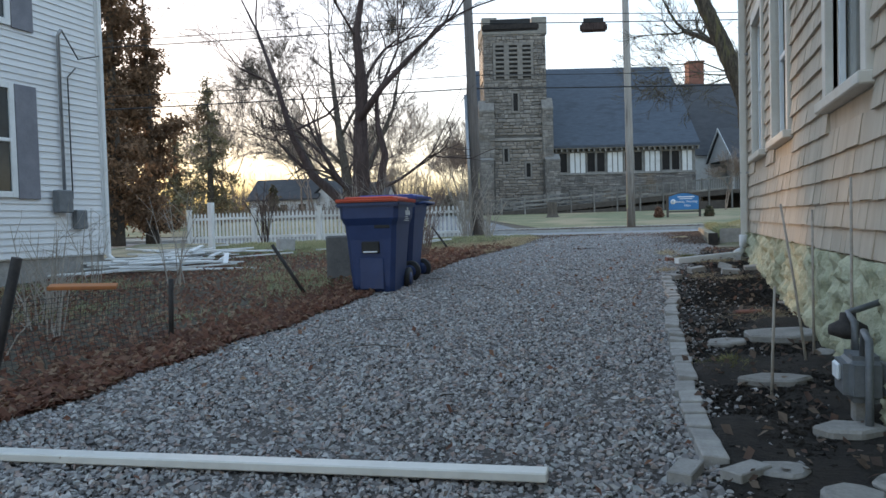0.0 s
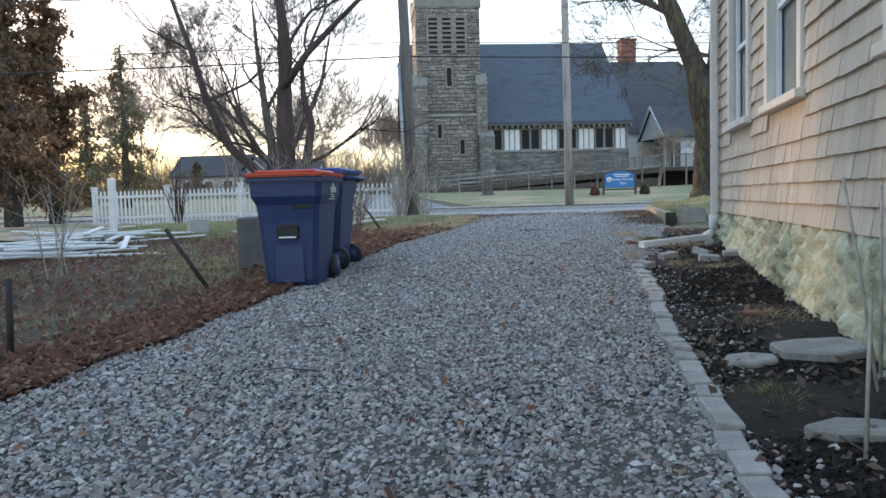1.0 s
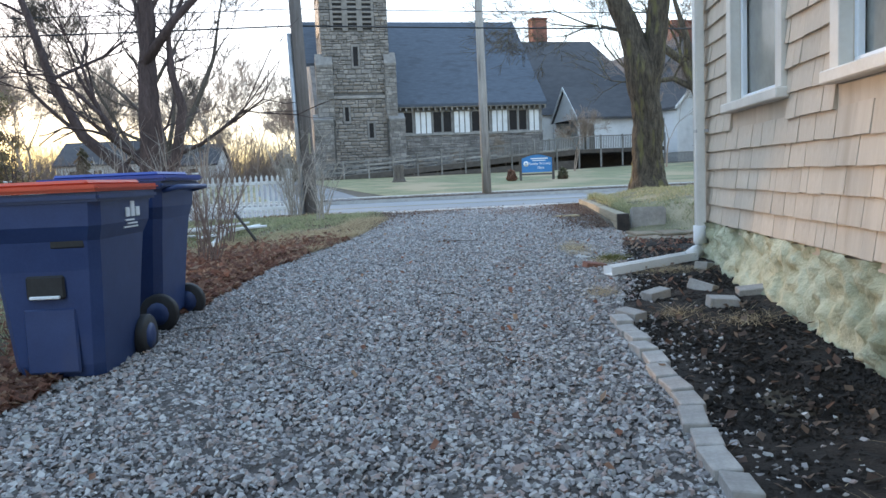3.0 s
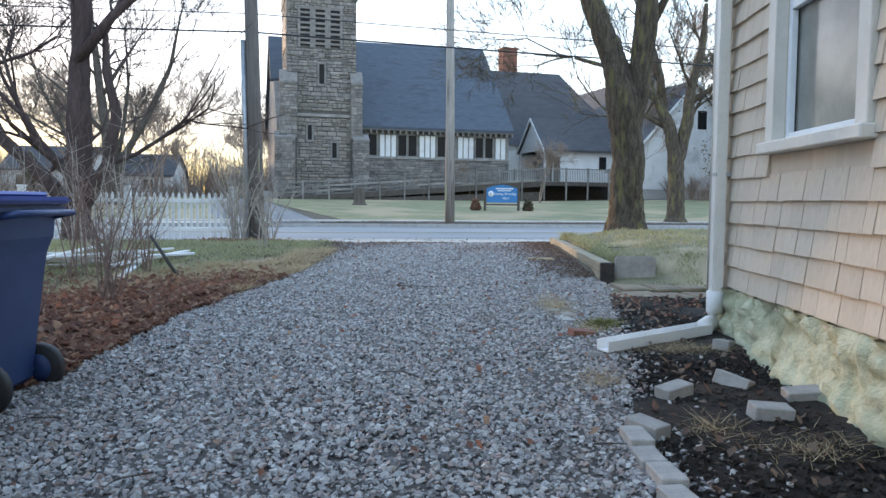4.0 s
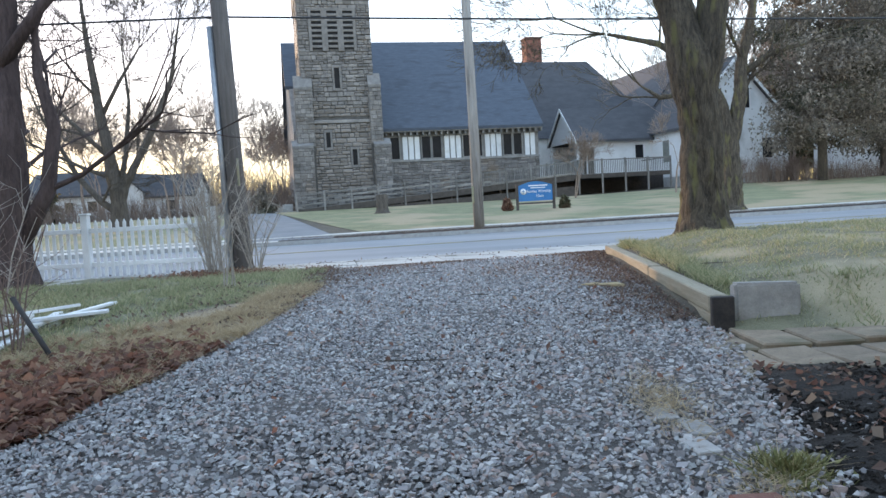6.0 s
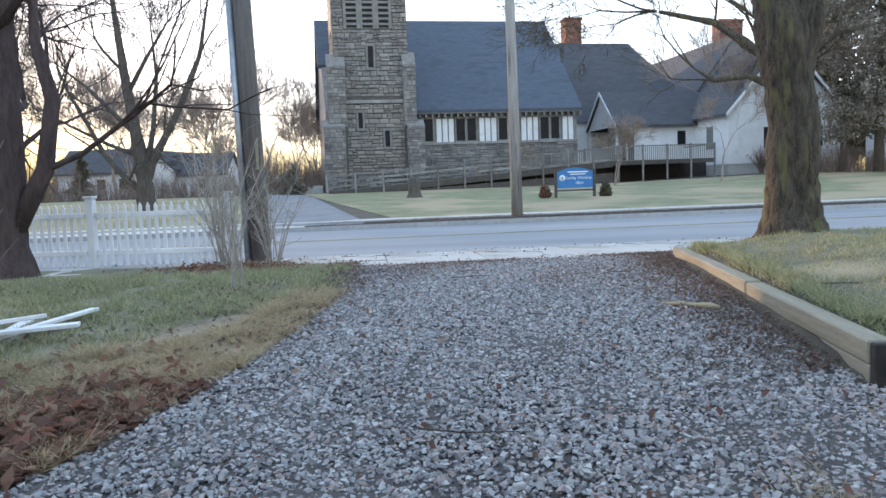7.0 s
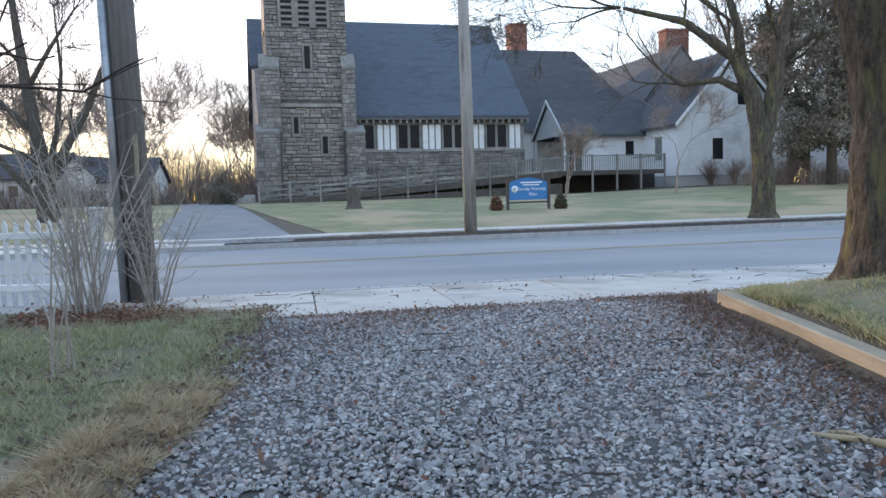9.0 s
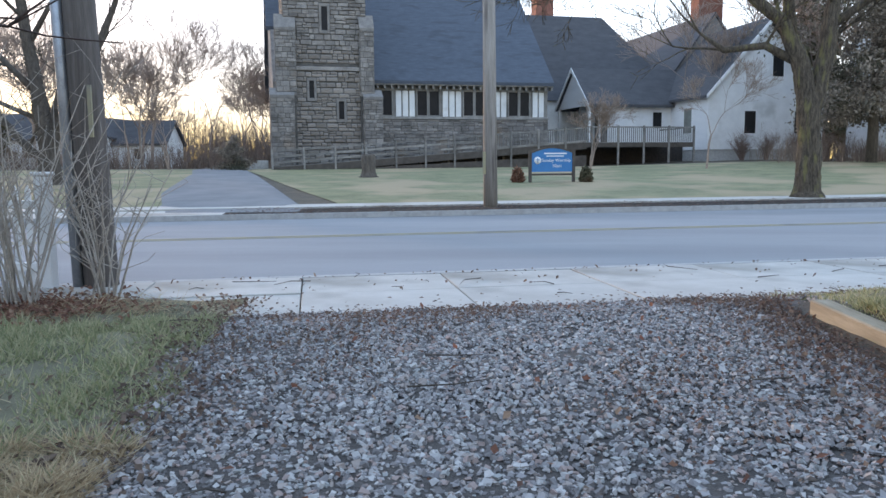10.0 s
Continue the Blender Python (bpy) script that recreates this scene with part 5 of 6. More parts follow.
# ---- shrubs: bare stems ----
def shrub(label, x, y, n, h, spread, material, seed, r=0.012, fork=3, group="bare shrubs", name="bare_shrub"):
    rg = random.Random(seed)
    ob = thing(name, label, "shrub", (x, y, land(x, y)), 0, group)
    t = Tubes()
    for k in range(n):
        a, s = rg.uniform(0, 6.283), rg.uniform(0.1, 1) * spread
        b = Vector((rg.uniform(-0.12, 0.12), rg.uniform(-0.12, 0.12), -0.05))
        hh = h * rg.uniform(0.55, 1)
        mid = b + Vector((math.cos(a) * s * 0.35, math.sin(a) * s * 0.35, hh * 0.5))
        top = b + Vector((math.cos(a) * s, math.sin(a) * s, hh))
        t.add([b, mid, top], [r, r * 0.7, r * 0.3], 4, False)
        for _ in range(fork):
            f = rg.uniform(0.25, 0.9)
            p = b.lerp(mid, f * 2) if f < 0.5 else mid.lerp(top, f * 2 - 1)
            q = p + Vector((rg.uniform(-1, 1), rg.uniform(-1, 1), rg.uniform(0.3, 1.2))) * hh * 0.22
            t.add([p, q], [r * 0.45, r * 0.2], 3, False)
            q2 = q + Vector((rg.uniform(-1, 1), rg.uniform(-1, 1), rg.uniform(0.2, 1))) * hh * 0.12
            t.add([q, q2], [r * 0.25, r * 0.15], 3, False)
        if n <= 30 or k == n - 1:
            o = part("stem" if n <= 30 else "thicket", t.mesh("stem"), material, ob)
            if n > 30:
                o["kind"] = "stuff"
            t = Tubes()
    return ob


shrub("leafless pale shrub beside the utility pole", -5.7, 21.15, 26, 2.2, 0.95, M_twig, 1, 0.011, 7)
shrub("leafless pale shrub on the lawn corner", -5.2, 21.6, 14, 1.6, 0.8, M_twig, 2, 0.012, 6)
shrub("thin leafless sapling stems on the lawn", -4.45, 18.3, 5, 1.05, 0.35, M_twig, 3, 0.011, 3)
for k, (x, y, h) in enumerate(((-5.2, 14.9, 1.7), (-5.5, 14.4, 2.0), (-4.8, 14.6, 1.3), (-5.9, 15.4, 1.8), (-4.25, 12.5, 1.4), (-4.5, 13.2, 1.3), (-6.4, 14.6, 1.9), (-4.5, 11.8, 1.0))):
    shrub("tangled leafless brown shrub at the drive edge", x, y, 9, h, 0.55, M_twigred if k % 3 else M_twig, 30 + k, 0.009, 6)
for k, (x, y, h) in enumerate(((-5.9, 6.1, 1.0), (-6.6, 6.6, 1.2), (-7.4, 7.6, 1.2), (-5.4, 4.9, 0.9), (-8.6, 9.6, 1.3), (-7.2, 9.8, 1.5), (-6.6, 5.0, 1.0))):
    shrub("thin leafless pale shrub in the yard", x, y, 8, h, 0.5, M_twig, 50 + k, 0.010, 4)
shrub("small leafless ornamental tree by the fence", -11.6, 19.9, 8, 1.9, 0.9, M_bark1, 70, 0.02, 6)

# ---- pavement slabs on the near side ----
pave = thing("pavement", "concrete footpath with cracked joints and twigs", "pavement", kind="structure")
rng = random.Random(31)
for k in range(26):
    u = -19 + k * 1.5
    for v0, v1 in ((-2.85, -1.80), (-1.785, -0.765)):
        bm = box(0.006, 1.494, v0, v1, -0.12, 0.0, 0.006)
        o = part("paving_slab", bm, M_concrete, pave)
        x, y = at_road(u, 0)
        o.matrix_basis = pose(x, y, 0.665 + rng.uniform(-0.004, 0.004), rng.uniform(-0.15, 0.15), rng.uniform(-0.2, 0.2), 14)
strip("pavement_side", -220, -19.05, 20, -2.85, -0.765, 0.664, 0.2, M_concrete, "concrete footpath running on along the street", "pavement")
strip("pavement_side", 20.05, 220, 20, -2.85, -0.765, 0.664, 0.2, M_concrete, "concrete footpath running on along the street", "pavement")

# ---- ramp in front of the church ----
ramp = thing("access_ramp", "weathered grey wooden access ramp with railings", "ramp", (-13.0, 64.6, 0), CH_A)
RD0, RD1 = -3.2, -1.7


def deck_z(s):
    return float(np.interp(s, (-3.5, 17.0, 25.0), (1.72, 3.2, 3.22)))


def beam(s0, z0, s1, z1, d0, d1, h):
    bm = box(s0, s1, d0, d1, -h / 2, h / 2)
    for v in bm.verts:
        v.co.z += z0 if v.co.x < (s0 + s1) / 2 else z1
    return bm


ss = [-3.5, 0, 3.5, 7, 10.5, 14, 17]
for a, b in zip(ss, ss[1:]):
    part("deck", beam(a, deck_z(a), b, deck_z(b), RD0, RD1, 0.1), M_ramp, ramp)
    part("side_beam", beam(a, deck_z(a) - 0.2, b, deck_z(b) - 0.2, RD0 - 0.06, RD0 - 0.002, 0.42), M_darkwood, ramp)
    for d in (RD0 - 0.05, RD1 + 0.02):
        part("handrail", beam(a, deck_z(a) + 1.0, b, deck_z(b) + 1.0, d, d + 0.06, 0.09), M_ramp, ramp)
        for dz in ((0.3, 0.65) if a < 9 else (0.12,)):
            part("mid_rail", beam(a, deck_z(a) + dz, b, deck_z(b) + dz, d, d + 0.04, 0.13), M_ramp, ramp)
part("deck", box(17, 25, RD0, 1.2, 3.12, 3.24), M_ramp, ramp)
part("side_beam", box(17, 25, RD0 - 0.06, RD0 - 0.002, 2.9, 3.2), M_darkwood, ramp)
part("handrail", box(17, 25, RD0 - 0.05, RD0 + 0.01, 4.2, 4.29), M_ramp, ramp)
part("handrail", box(24.95, 25.01, RD0, 1.2, 4.2, 4.29), M_ramp, ramp)
k = 0
s = -3.5
while s <= 25.05:
    z = deck_z(s)
    g = 1.35
    for d in ((RD0 - 0.12, RD1 + 0.02) if s < 17 else (RD0 - 0.12,)):
        part("post", box(s - 0.06, s + 0.06, d, d + 0.12, g, z + 1.14, 0.01), M_ramp, ramp)
    s += 1.9
bal = None
s = 9.2
while s < 25:
    z = deck_z(s)
    if bal is None:
        o = part("baluster", box(-0.022, 0.022, -0.02, 0.02, 0.05, 0.98), M_ramp, ramp)
        bal = o.data
    else:
        o = part("baluster", bal, None, ramp)
    o.location = (s, RD0 - 0.01, z)
    s += 0.15
# dark skirt and black sheet paint the shade beneath the ramp
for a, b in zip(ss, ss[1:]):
    part("ramp_skirt", beam(a, 0.5 * (1.2 + deck_z(a)) - 0.2, b, 0.5 * (1.2 + deck_z(b)) - 0.2, RD0 - 0.03, RD0 + 0.02, 0.45 + 0.02 * a), M_darkwood, ramp, "dark boarding and painted shade below the deck")
    part("ramp_skirt", box(a, b, RD1 + 0.1, RD1 + 0.14, 1.2, deck_z(a)), M_iron, ramp, "dark boarding and painted shade below the deck")
# black sheet in place of the shaded void under the open platform
part("ramp_skirt", box(17.0, 26.9, 1.3, 1.36, 1.2, 3.1), M_iron, ramp, "dark boarding and painted shade below the deck")
st = thing("stone_steps", "pale stone steps beside the ramp", "steps", (-13.0, 64.6, 0), CH_A)
for k in range(5):
    part("tread", box(-5.6 + k * 0.3, -3.7, -0.5, 1.6, 1.3 + k * 0.18, 1.48 + k * 0.18, 0.015), M_kerb, st)

# ---- sign ----
sg = thing("church_sign", "blue painted sign board on two dark wooden posts", "sign", (0.53, 46.8, land(0.5, 46.8)), 14)
for x in (-0.93, 0.93):
    part("post", box(x - 0.06, x + 0.06, -0.06, 0.06, -0.1, 1.32, 0.01), M_darkwood, sg)
part("crossbar", box(-0.9, 0.9, -0.03, 0.03, 0.3, 0.38, 0.008), M_darkwood, sg)
arch = [(-0.86, 0.45), (0.86, 0.45), (0.86, 1.22)] + [(0.86 - 1.72 * k / 10, 1.22 + 0.2 * math.sin(math.pi * k / 10)) for k in range(1, 10)] + [(-0.86, 1.22)]
part("board", prism(arch, "y", -0.03, 0.03), M_signblue, sg, "bright blue sign face")
arch2 = [(x * 1.06, z + 0.05) for x, z in arch[2:]] + [(x * 1.0, z - 0.005) for x, z in arch[:1:-1]]
part("arch_trim", prism(arch2, "y", -0.05, 0.05), M_darkwood, sg)


def lettering(text, x, z, size, parent):
    c = bpy.data.curves.new("lettering", "FONT")
    c.body, c.size, c.align_x, c.extrude = text, size, "CENTER", 0.004
    tmp = bpy.data.objects.new("tmp", c)
    scene.collection.objects.link(tmp)
    bpy.context.view_layer.update()
    me = bpy.data.meshes.new_from_object(tmp.evaluated_get(bpy.context.evaluated_depsgraph_get()))
    bpy.data.objects.remove(tmp)
    me.materials.clear()
    o = part("lettering", me, M_signwhite, parent, "white painted words " + text)
    o.matrix_basis = pose(x, -0.036, z, 90, 0, 0)
    return o


lettering("Sunday Worship", 0.17, 0.86, 0.185, sg)
lettering("10am", 0.2, 0.63, 0.185, sg)
part("line_of_print", box(-0.35, 0.62, -0.038, -0.0305, 1.17, 1.225), M_signwhite, sg, "unreadable line of white print")
part("line_of_print", box(-0.25, 0.5, -0.038, -0.0305, 1.07, 1.11), M_signwhite, sg, "unreadable line of white print")
em = lathe([(0.15, -0.004), (0.15, 0.004)], 20)
o = part("emblem", em, M_signwhite, sg, "round white emblem")
o.matrix_basis = pose(-0.62, -0.036, 0.92, 90, 0, 0)
part("emblem_cross", box(-0.632, -0.608, -0.046, -0.041, 0.82, 1.02), M_signblue, sg)
part("emblem_cross", box(-0.70, -0.54, -0.046, -0.041, 0.93, 0.955), M_signblue, sg)


def clumps(rg, n, shape, size, up=0.3):
    """Small leaf clumps as bent triangles; shape gives a point."""
    pts = np.array([shape(rg) for _ in range(n)])
    r = np.random.RandomState(rg.randint(0, 10**6))
    a = r.normal(size=(n, 3))
    a /= np.linalg.norm(a, axis=1)[:, None]
    b = np.cross(a, r.normal(size=(n, 3)))
    b /= np.linalg.norm(b, axis=1)[:, None]
    s = size * r.uniform(0.5, 1.3, (n, 1))
    a[:, 2] -= up
    v = np.stack([pts - b * s * 0.35, pts + b * s * 0.35, pts + a * s, pts + a * s * 0.5 + np.cross(a, b) * s * 0.35], 1).reshape(-1, 3)
    i = np.arange(n)[:, None] * 4
    t = np.concatenate([i + np.array([[0, 1, 2]]), i + np.array([[0, 3, 2]])], 0)
    return fast_mesh("clumps", v, t)


def cone_shrub(label, x, y, h, r, material, seed):
    rg = random.Random(seed)

    def shape(q):
        f = q.random() ** 0.6
        a = q.uniform(0, 6.283)
        rr = r * f ** 0.5 * (1 if f < 0.9 else 0.8) * q.uniform(0.75, 1.0)
        return (rr * math.cos(a), rr * math.sin(a), h * (1 - f) + 0.03)
    ob = part("clipped_shrub", clumps(rg, 700, shape, 0.12, -0.2), material)
    ob.matrix_world = pose(x, y, land(x, y))
    tagged(ob, label, "shrub", "shrubs by the sign")


cone_shrub("small rust-red shrub at the sign's foot", -0.88, 46.6, 0.62, 0.3, M_leaf, 4)
cone_shrub("small dark green shrub at the sign's foot", 1.95, 47.0, 0.62, 0.3, M_needle, 5)
stp = thing("tree_stump", "dark cut tree stump on the church lawn", "stump", (-7.75, 50.5, land(-7.75, 50.5)))
part("stump", lathe([(0.62, -0.05), (0.4, 0.08), (0.33, 0.3), (0.34, 1.0), (0.26, 1.08)], 14), M_bark, stp)


# ---- conifers ----
def conifer(label, x, y, h, r, mat_leaf, seed, n=5200, columnar=False, size=0.34, base=0.8, group="conifers", gap=0.0, rounded=False):
    rg = random.Random(seed)
    t = thing("conifer", label, "tree", (x, y, land(x, y) - 0.05), 0, group)
    tr = Tubes()
    tr.add([(0, 0, 0), (0.05, 0, h * 0.5), (0, 0.03, h * 0.98)], [0.2 + h * 0.008, 0.14, 0.03], 9)
    limbs = []
    for k in range(int(h * (7 if not columnar else 9))):
        f = (k + rg.random()) / (h * (7 if not columnar else 9))
        z = base + (h - base) * f
        reach = r * ((1 - f) ** 0.8 if not columnar else min(1, 2.2 * (1 - f)) * (0.65 + 0.35 * math.sin(f * 9 + seed))) * rg.uniform(0.55, 1.1)
        if rounded:
            reach = r * math.sin(math.pi * (0.2 + 0.74 * f)) ** 0.6 * rg.uniform(0.4, 1.12)
        a = rg.uniform(0, 6.283)
        drop = (-0.12 if not columnar else 0.35) * reach
        p, q = Vector((0, 0, z)), Vector((math.cos(a) * reach, math.sin(a) * reach, z + drop))
        limbs.append((p, q, reach))
        tr.add([p, p.lerp(q, 0.5) + Vector((0, 0, 0.05 * reach)), q], [0.035, 0.022, 0.008], 4, False)
    w = [l[2] for l in limbs]

    def shape(g):
        p, q, reach = g.choices(limbs, w)[0]
        f = g.uniform(0.25 + gap, 1.02)
        c = p.lerp(q, f)
        s = 0.13 * reach + 0.08
        return (c.x + g.gauss(0, s), c.y + g.gauss(0, s), c.z + g.gauss(0, s * 0.55) - 0.08 * f * reach)
    part("trunk", tr.mesh("trunk"), M_bark, t)
    part("crown", clumps(rg, n, shape, size), mat_leaf, t)
    return t


conifer("tall rusty-brown evergreen behind the white house", -19.4, 23.0, 12.5, 2.0, M_rust, 1, 10000, True, 0.17, 0.6)
conifer("tall rusty-brown evergreen behind the white house", -21.6, 24.0, 14.0, 2.2, M_rust, 2, 11000, True, 0.17, 0.6)
conifer("dark evergreen with thinning brown foliage", -20.6, 26.5, 10.0, 2.1, M_rust, 3, 9000, True, 0.17, 0.4)
conifer("dense brown evergreen at the yard's end", -24.4, 26.5, 12.0, 2.6, M_rust, 4, 9500, True, 0.18, 0.4)
conifer("dark spruce beyond the fence", -27.5, 41.0, 9.6, 2.3, M_spruce, 5, 5200, False, 0.17, 0.8)
conifer("dark spruce beyond the fence", -31.5, 43.0, 7.0, 2.0, M_spruce, 6, 4200, False, 0.17, 0.8)
conifer("broad bushy evergreen beside the church annex", 19.6, 60.5, 16.5, 5.4, M_greyneedle, 7, 34000, False, 0.2, 2.6, gap=0.0, rounded=True)
conifer("broad bushy evergreen beside the church annex", 26.5, 67.0, 15.0, 4.6, M_greyneedle, 8, 26000, False, 0.22, 2.6, gap=0.0, rounded=True)
conifer("small dark evergreen before the distant house", -43.0, 76.0, 4.2, 1.3, M_needle, 9, 1500, False, 0.35, 0.3)
conifer("low dark evergreen beside the church drive", -17.8, 61.0, 2.2, 1.7, M_greyneedle, 10, 3000, False, 0.14, 0.2)
conifer("dark evergreens behind the church roofs", 30.0, 98.0, 19.0, 6.0, M_needle, 12, 4500, False, 0.9, 2)

# ---- far bare trees: three kinds, copied ----
def far_tree(seed, h):
    rg = random.Random(seed)
    tw = Tubes()
    for k in range(rg.choice((1, 2, 2))):
        lean = Vector((rg.uniform(-0.25, 0.25), rg.uniform(-0.25, 0.25), 1)).normalized()
        branch(tw, rg, Vector((0, 0, -0.1)), lean, h * 0.34, h * 0.013, 0, 6, 0.6, 0.42, 0.17, 6, 0.016)
    return tw.mesh("far_tree")


kinds = []
for k, h in enumerate((11, 13, 12, 10)):
    t = thing("bare_tree", "leafless winter tree in the distant row", "tree", (0, 0, 0), 0, "distant bare trees")
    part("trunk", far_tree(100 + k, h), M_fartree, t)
    kinds.append(t)
rng = random.Random(77)
spots = [(-18.6, 76, 1.0), (-22.5, 82, 1.1), (-26, 78, 1.0), (-30, 74, 1.1), (-36, 70, 1.1), (-42, 66, 1.0), (-33, 82, 1.2), (-40, 80, 1.2), (-48, 74, 1.1), (-52, 62, 1.0), (-24, 92, 1.1), (-29, 95, 1.2), (-46, 90, 1.2), (-37, 94, 1.2), (-55, 80, 1.2), (-60, 68, 1.1), (-62, 52, 1.2), (-56, 44, 1.1), (-50, 52, 1.0), (-44, 56, 0.9), (-20, 100, 1.1), (-15, 104, 1.0), (-27, 66, 0.8), (-22.5, 62, 0.7), (-40, 46, 0.9),
         (13.5, 74, 0.9), (20, 88, 1.3), (26, 84, 1.3), (34, 80, 1.3), (40, 72, 1.3), (28, 62, 0.9), (36, 60, 1.1), (46, 64, 1.2), (44, 84, 1.3), (9.6, 57.5, 0.42), (3.6, 59.8, 0.4)]
for k, (x, y, s) in enumerate(spots):
    if x < 0:
        s *= 0.85 if x < -24 else 0.66
    m = pose(x, y, land(x, y), 0, 0, rng.uniform(0, 360))
    if k < 4:
        kinds[k].matrix_world = m
        kinds[k].scale = (s,) * 3
    else:
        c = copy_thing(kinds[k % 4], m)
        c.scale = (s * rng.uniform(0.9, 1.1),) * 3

# low woods closing the horizon: crowds of thin leafless stems with twigs
def wood(label, pts, n, hmin, hmax, width, spread, material, seed):
    r = np.random.RandomState(seed)
    p = np.array(pts, float)
    i = r.randint(0, len(p) - 1, n)
    f = r.random((n, 1))
    base = p[i] * (1 - f) + p[i + 1] * f + r.normal(0, spread, (n, 2))
    tall = np.array([0.65 + 0.6 * noise.noise((x * 0.13, y * 0.13, 4.0)) for x, y in base])
    h = (hmin + (hmax - hmin) * r.random(n) ** 1.4) * np.clip(tall, 0.3, 1.2)
    b = np.column_stack([base, [land(x, y) - 0.1 for x, y in base]])
    top = b + np.column_stack([r.normal(0, 0.2, (n, 2)) * h[:, None], h])
    rods = [(b, top, np.full(n, width))]
    for k in range(9):
        g = r.uniform(0.2, 0.95, (n, 1))
        q = b + (top - b) * g
        e = q + np.column_stack([r.normal(0, 0.16, (n, 2)), r.uniform(0.05, 0.28, n)]) * (h * (1.25 - g[:, 0]))[:, None]
        rods.append((q, e, np.full(n, width * 0.45)))
        e2 = e + np.column_stack([r.normal(0, 0.09, (n, 2)), r.uniform(0.0, 0.14, n)]) * h[:, None]
        rods.append((q * 0.4 + e * 0.6, e2, np.full(n, width * 0.32)))
    a = np.vstack([x[0] for x in rods])
    c = np.vstack([x[1] for x in rods])
    w = np.concatenate([x[2] for x in rods])
    an = r.uniform(0, 6.283, len(a))
    off = np.column_stack([np.cos(an), np.sin(an), np.zeros(len(a))]) * w[:, None]
    side = np.column_stack([-np.sin(an), np.cos(an), np.zeros(len(a))]) * w[:, None]
    v = np.stack([a - off, a + off, a + side, c], 1).reshape(-1, 3)
    k = np.arange(len(a))[:, None] * 4
    t = np.concatenate([k + np.array([[0, 1, 3]]), k + np.array([[1, 2, 3]]), k + np.array([[2, 0, 3]])], 0)
    tagged(part("distant_woods", fast_mesh("distant_woods", v, t), material), label, "woods", kind="stuff")


M_wood = mat("winter_woods", (0.13, 0.10, 0.085), (0.24, 0.185, 0.15), scale=0.4, fine=4, bump=0.0, rnd=0.35, island=True)
M_brush = mat("brown_brush", (0.17, 0.12, 0.10), (0.30, 0.225, 0.18), scale=0.4, fine=4, bump=0.0, rnd=0.35, island=True)
wood("grey-brown leafless woods on the horizon", [(-160, -30), (-150, 20), (-120, 70), (-80, 108), (-40, 122), (0, 130), (60, 122), (120, 90), (160, 30)], 6500, 4.0, 12.0, 0.06, 5.0, M_wood, 61)
wood("row of slender leafless trees behind the far houses", [(-78, 52), (-66, 72), (-52, 92), (-34, 100), (-18, 104)], 1500, 5.0, 10.5, 0.05, 3.0, M_wood, 64)
wood("tangled brown undergrowth beyond the road", [(-62, 50), (-46, 66), (-34, 72), (-24, 76), (-17.5, 73)], 2600, 1.0, 4.2, 0.03, 2.0, M_brush, 62)
wood("brown leafless bushes beside the annex", [(16.5, 65), (20, 63), (24.5, 66), (32, 70)], 1100, 1.2, 3.0, 0.02, 1.2, M_brush, 63)
for k, s in enumerate((29.0, 31.0, 33.4, 36.0)):
    p = church.matrix_world @ Vector((s, -3.0, 0))
    shrub("dense leafless brown shrub at the annex wall", p.x, p.y, 60, 2.0, 1.1, M_twigred, 200 + k, 0.016, 8, "foundation shrubs", "foundation_shrub")


# ---- far houses ----
def far_house(label, x, y, turn, w, d, eave, ridge, wins):
    t = thing("distant_house", label, "house", (x, y, land(x, y) - 0.1), turn, "distant houses")
    part("wall", prism([(0, 0), (d, 0), (d, eave), (d / 2, ridge - 0.15), (0, eave)], "x", 0, w), M_white, t)
    part("roof", prism([(-0.3, eave - 0.2), (d / 2, ridge - 0.05), (d + 0.3, eave - 0.2), (d + 0.3, eave), (d / 2, ridge + 0.15), (-0.3, eave)], "x", -0.3, w + 0.3), M_roof2, t)
    for sx, z0, ww, hh in wins:
        o = part("window", box(sx, sx + ww, -0.03, 0.02, z0, z0 + hh), M_glass, t)
        part("window_frame", box(sx - 0.12, sx + ww + 0.12, -0.02, 0.01, z0 - 0.12, z0 + hh + 0.12), M_white, o)
    return t


far_house("white one-storey house with a grey roof", -51.5, 85, 6, 9.0, 7, 2.9, 5.4, [(1.5, 1.1, 1.0, 1.1), (4.2, 1.1, 0.9, 1.1), (6.6, 1.1, 1.0, 1.1)])
far_house("white house gable end among bare trees", -39.0, 86, 80, 7.0, 4.5, 3.0, 4.9, [(1.5, 1.1, 0.8, 1.2)])
far_house("small white garage with a dark roof", -38.8, 86.5, 4, 5.0, 5, 2.4, 4.6, [(2, 0.9, 1.0, 1.0)])
far_house("tall white house with dark-framed windows", 28.4, 71, 12, 12.0, 9, 8.6, 12.6, [(1.2, 2.2, 1.1, 1.7), (4.2, 2.2, 1.1, 1.7), (1.2, 5.6, 1.1, 1.7), (4.2, 5.6, 1.1, 1.7)])

# ---- overhead lines ----
def line(label, h, u0, u1, sag, r, off=0.0):
    n = 14
    pts = []
    for k in range(n + 1):
        f = k / n
        x, y = -5.85 + (u0 + (u1 - u0) * f) * RU[0], 22.38 + off + (u0 + (u1 - u0) * f) * RU[1]
        pts.append((x, y, h + 0.66 - sag * 4 * f * (1 - f)))
    o = part("overhead_line", tube(pts, r, 5), M_wire)
    tagged(o, label, "cable", "overhead lines")


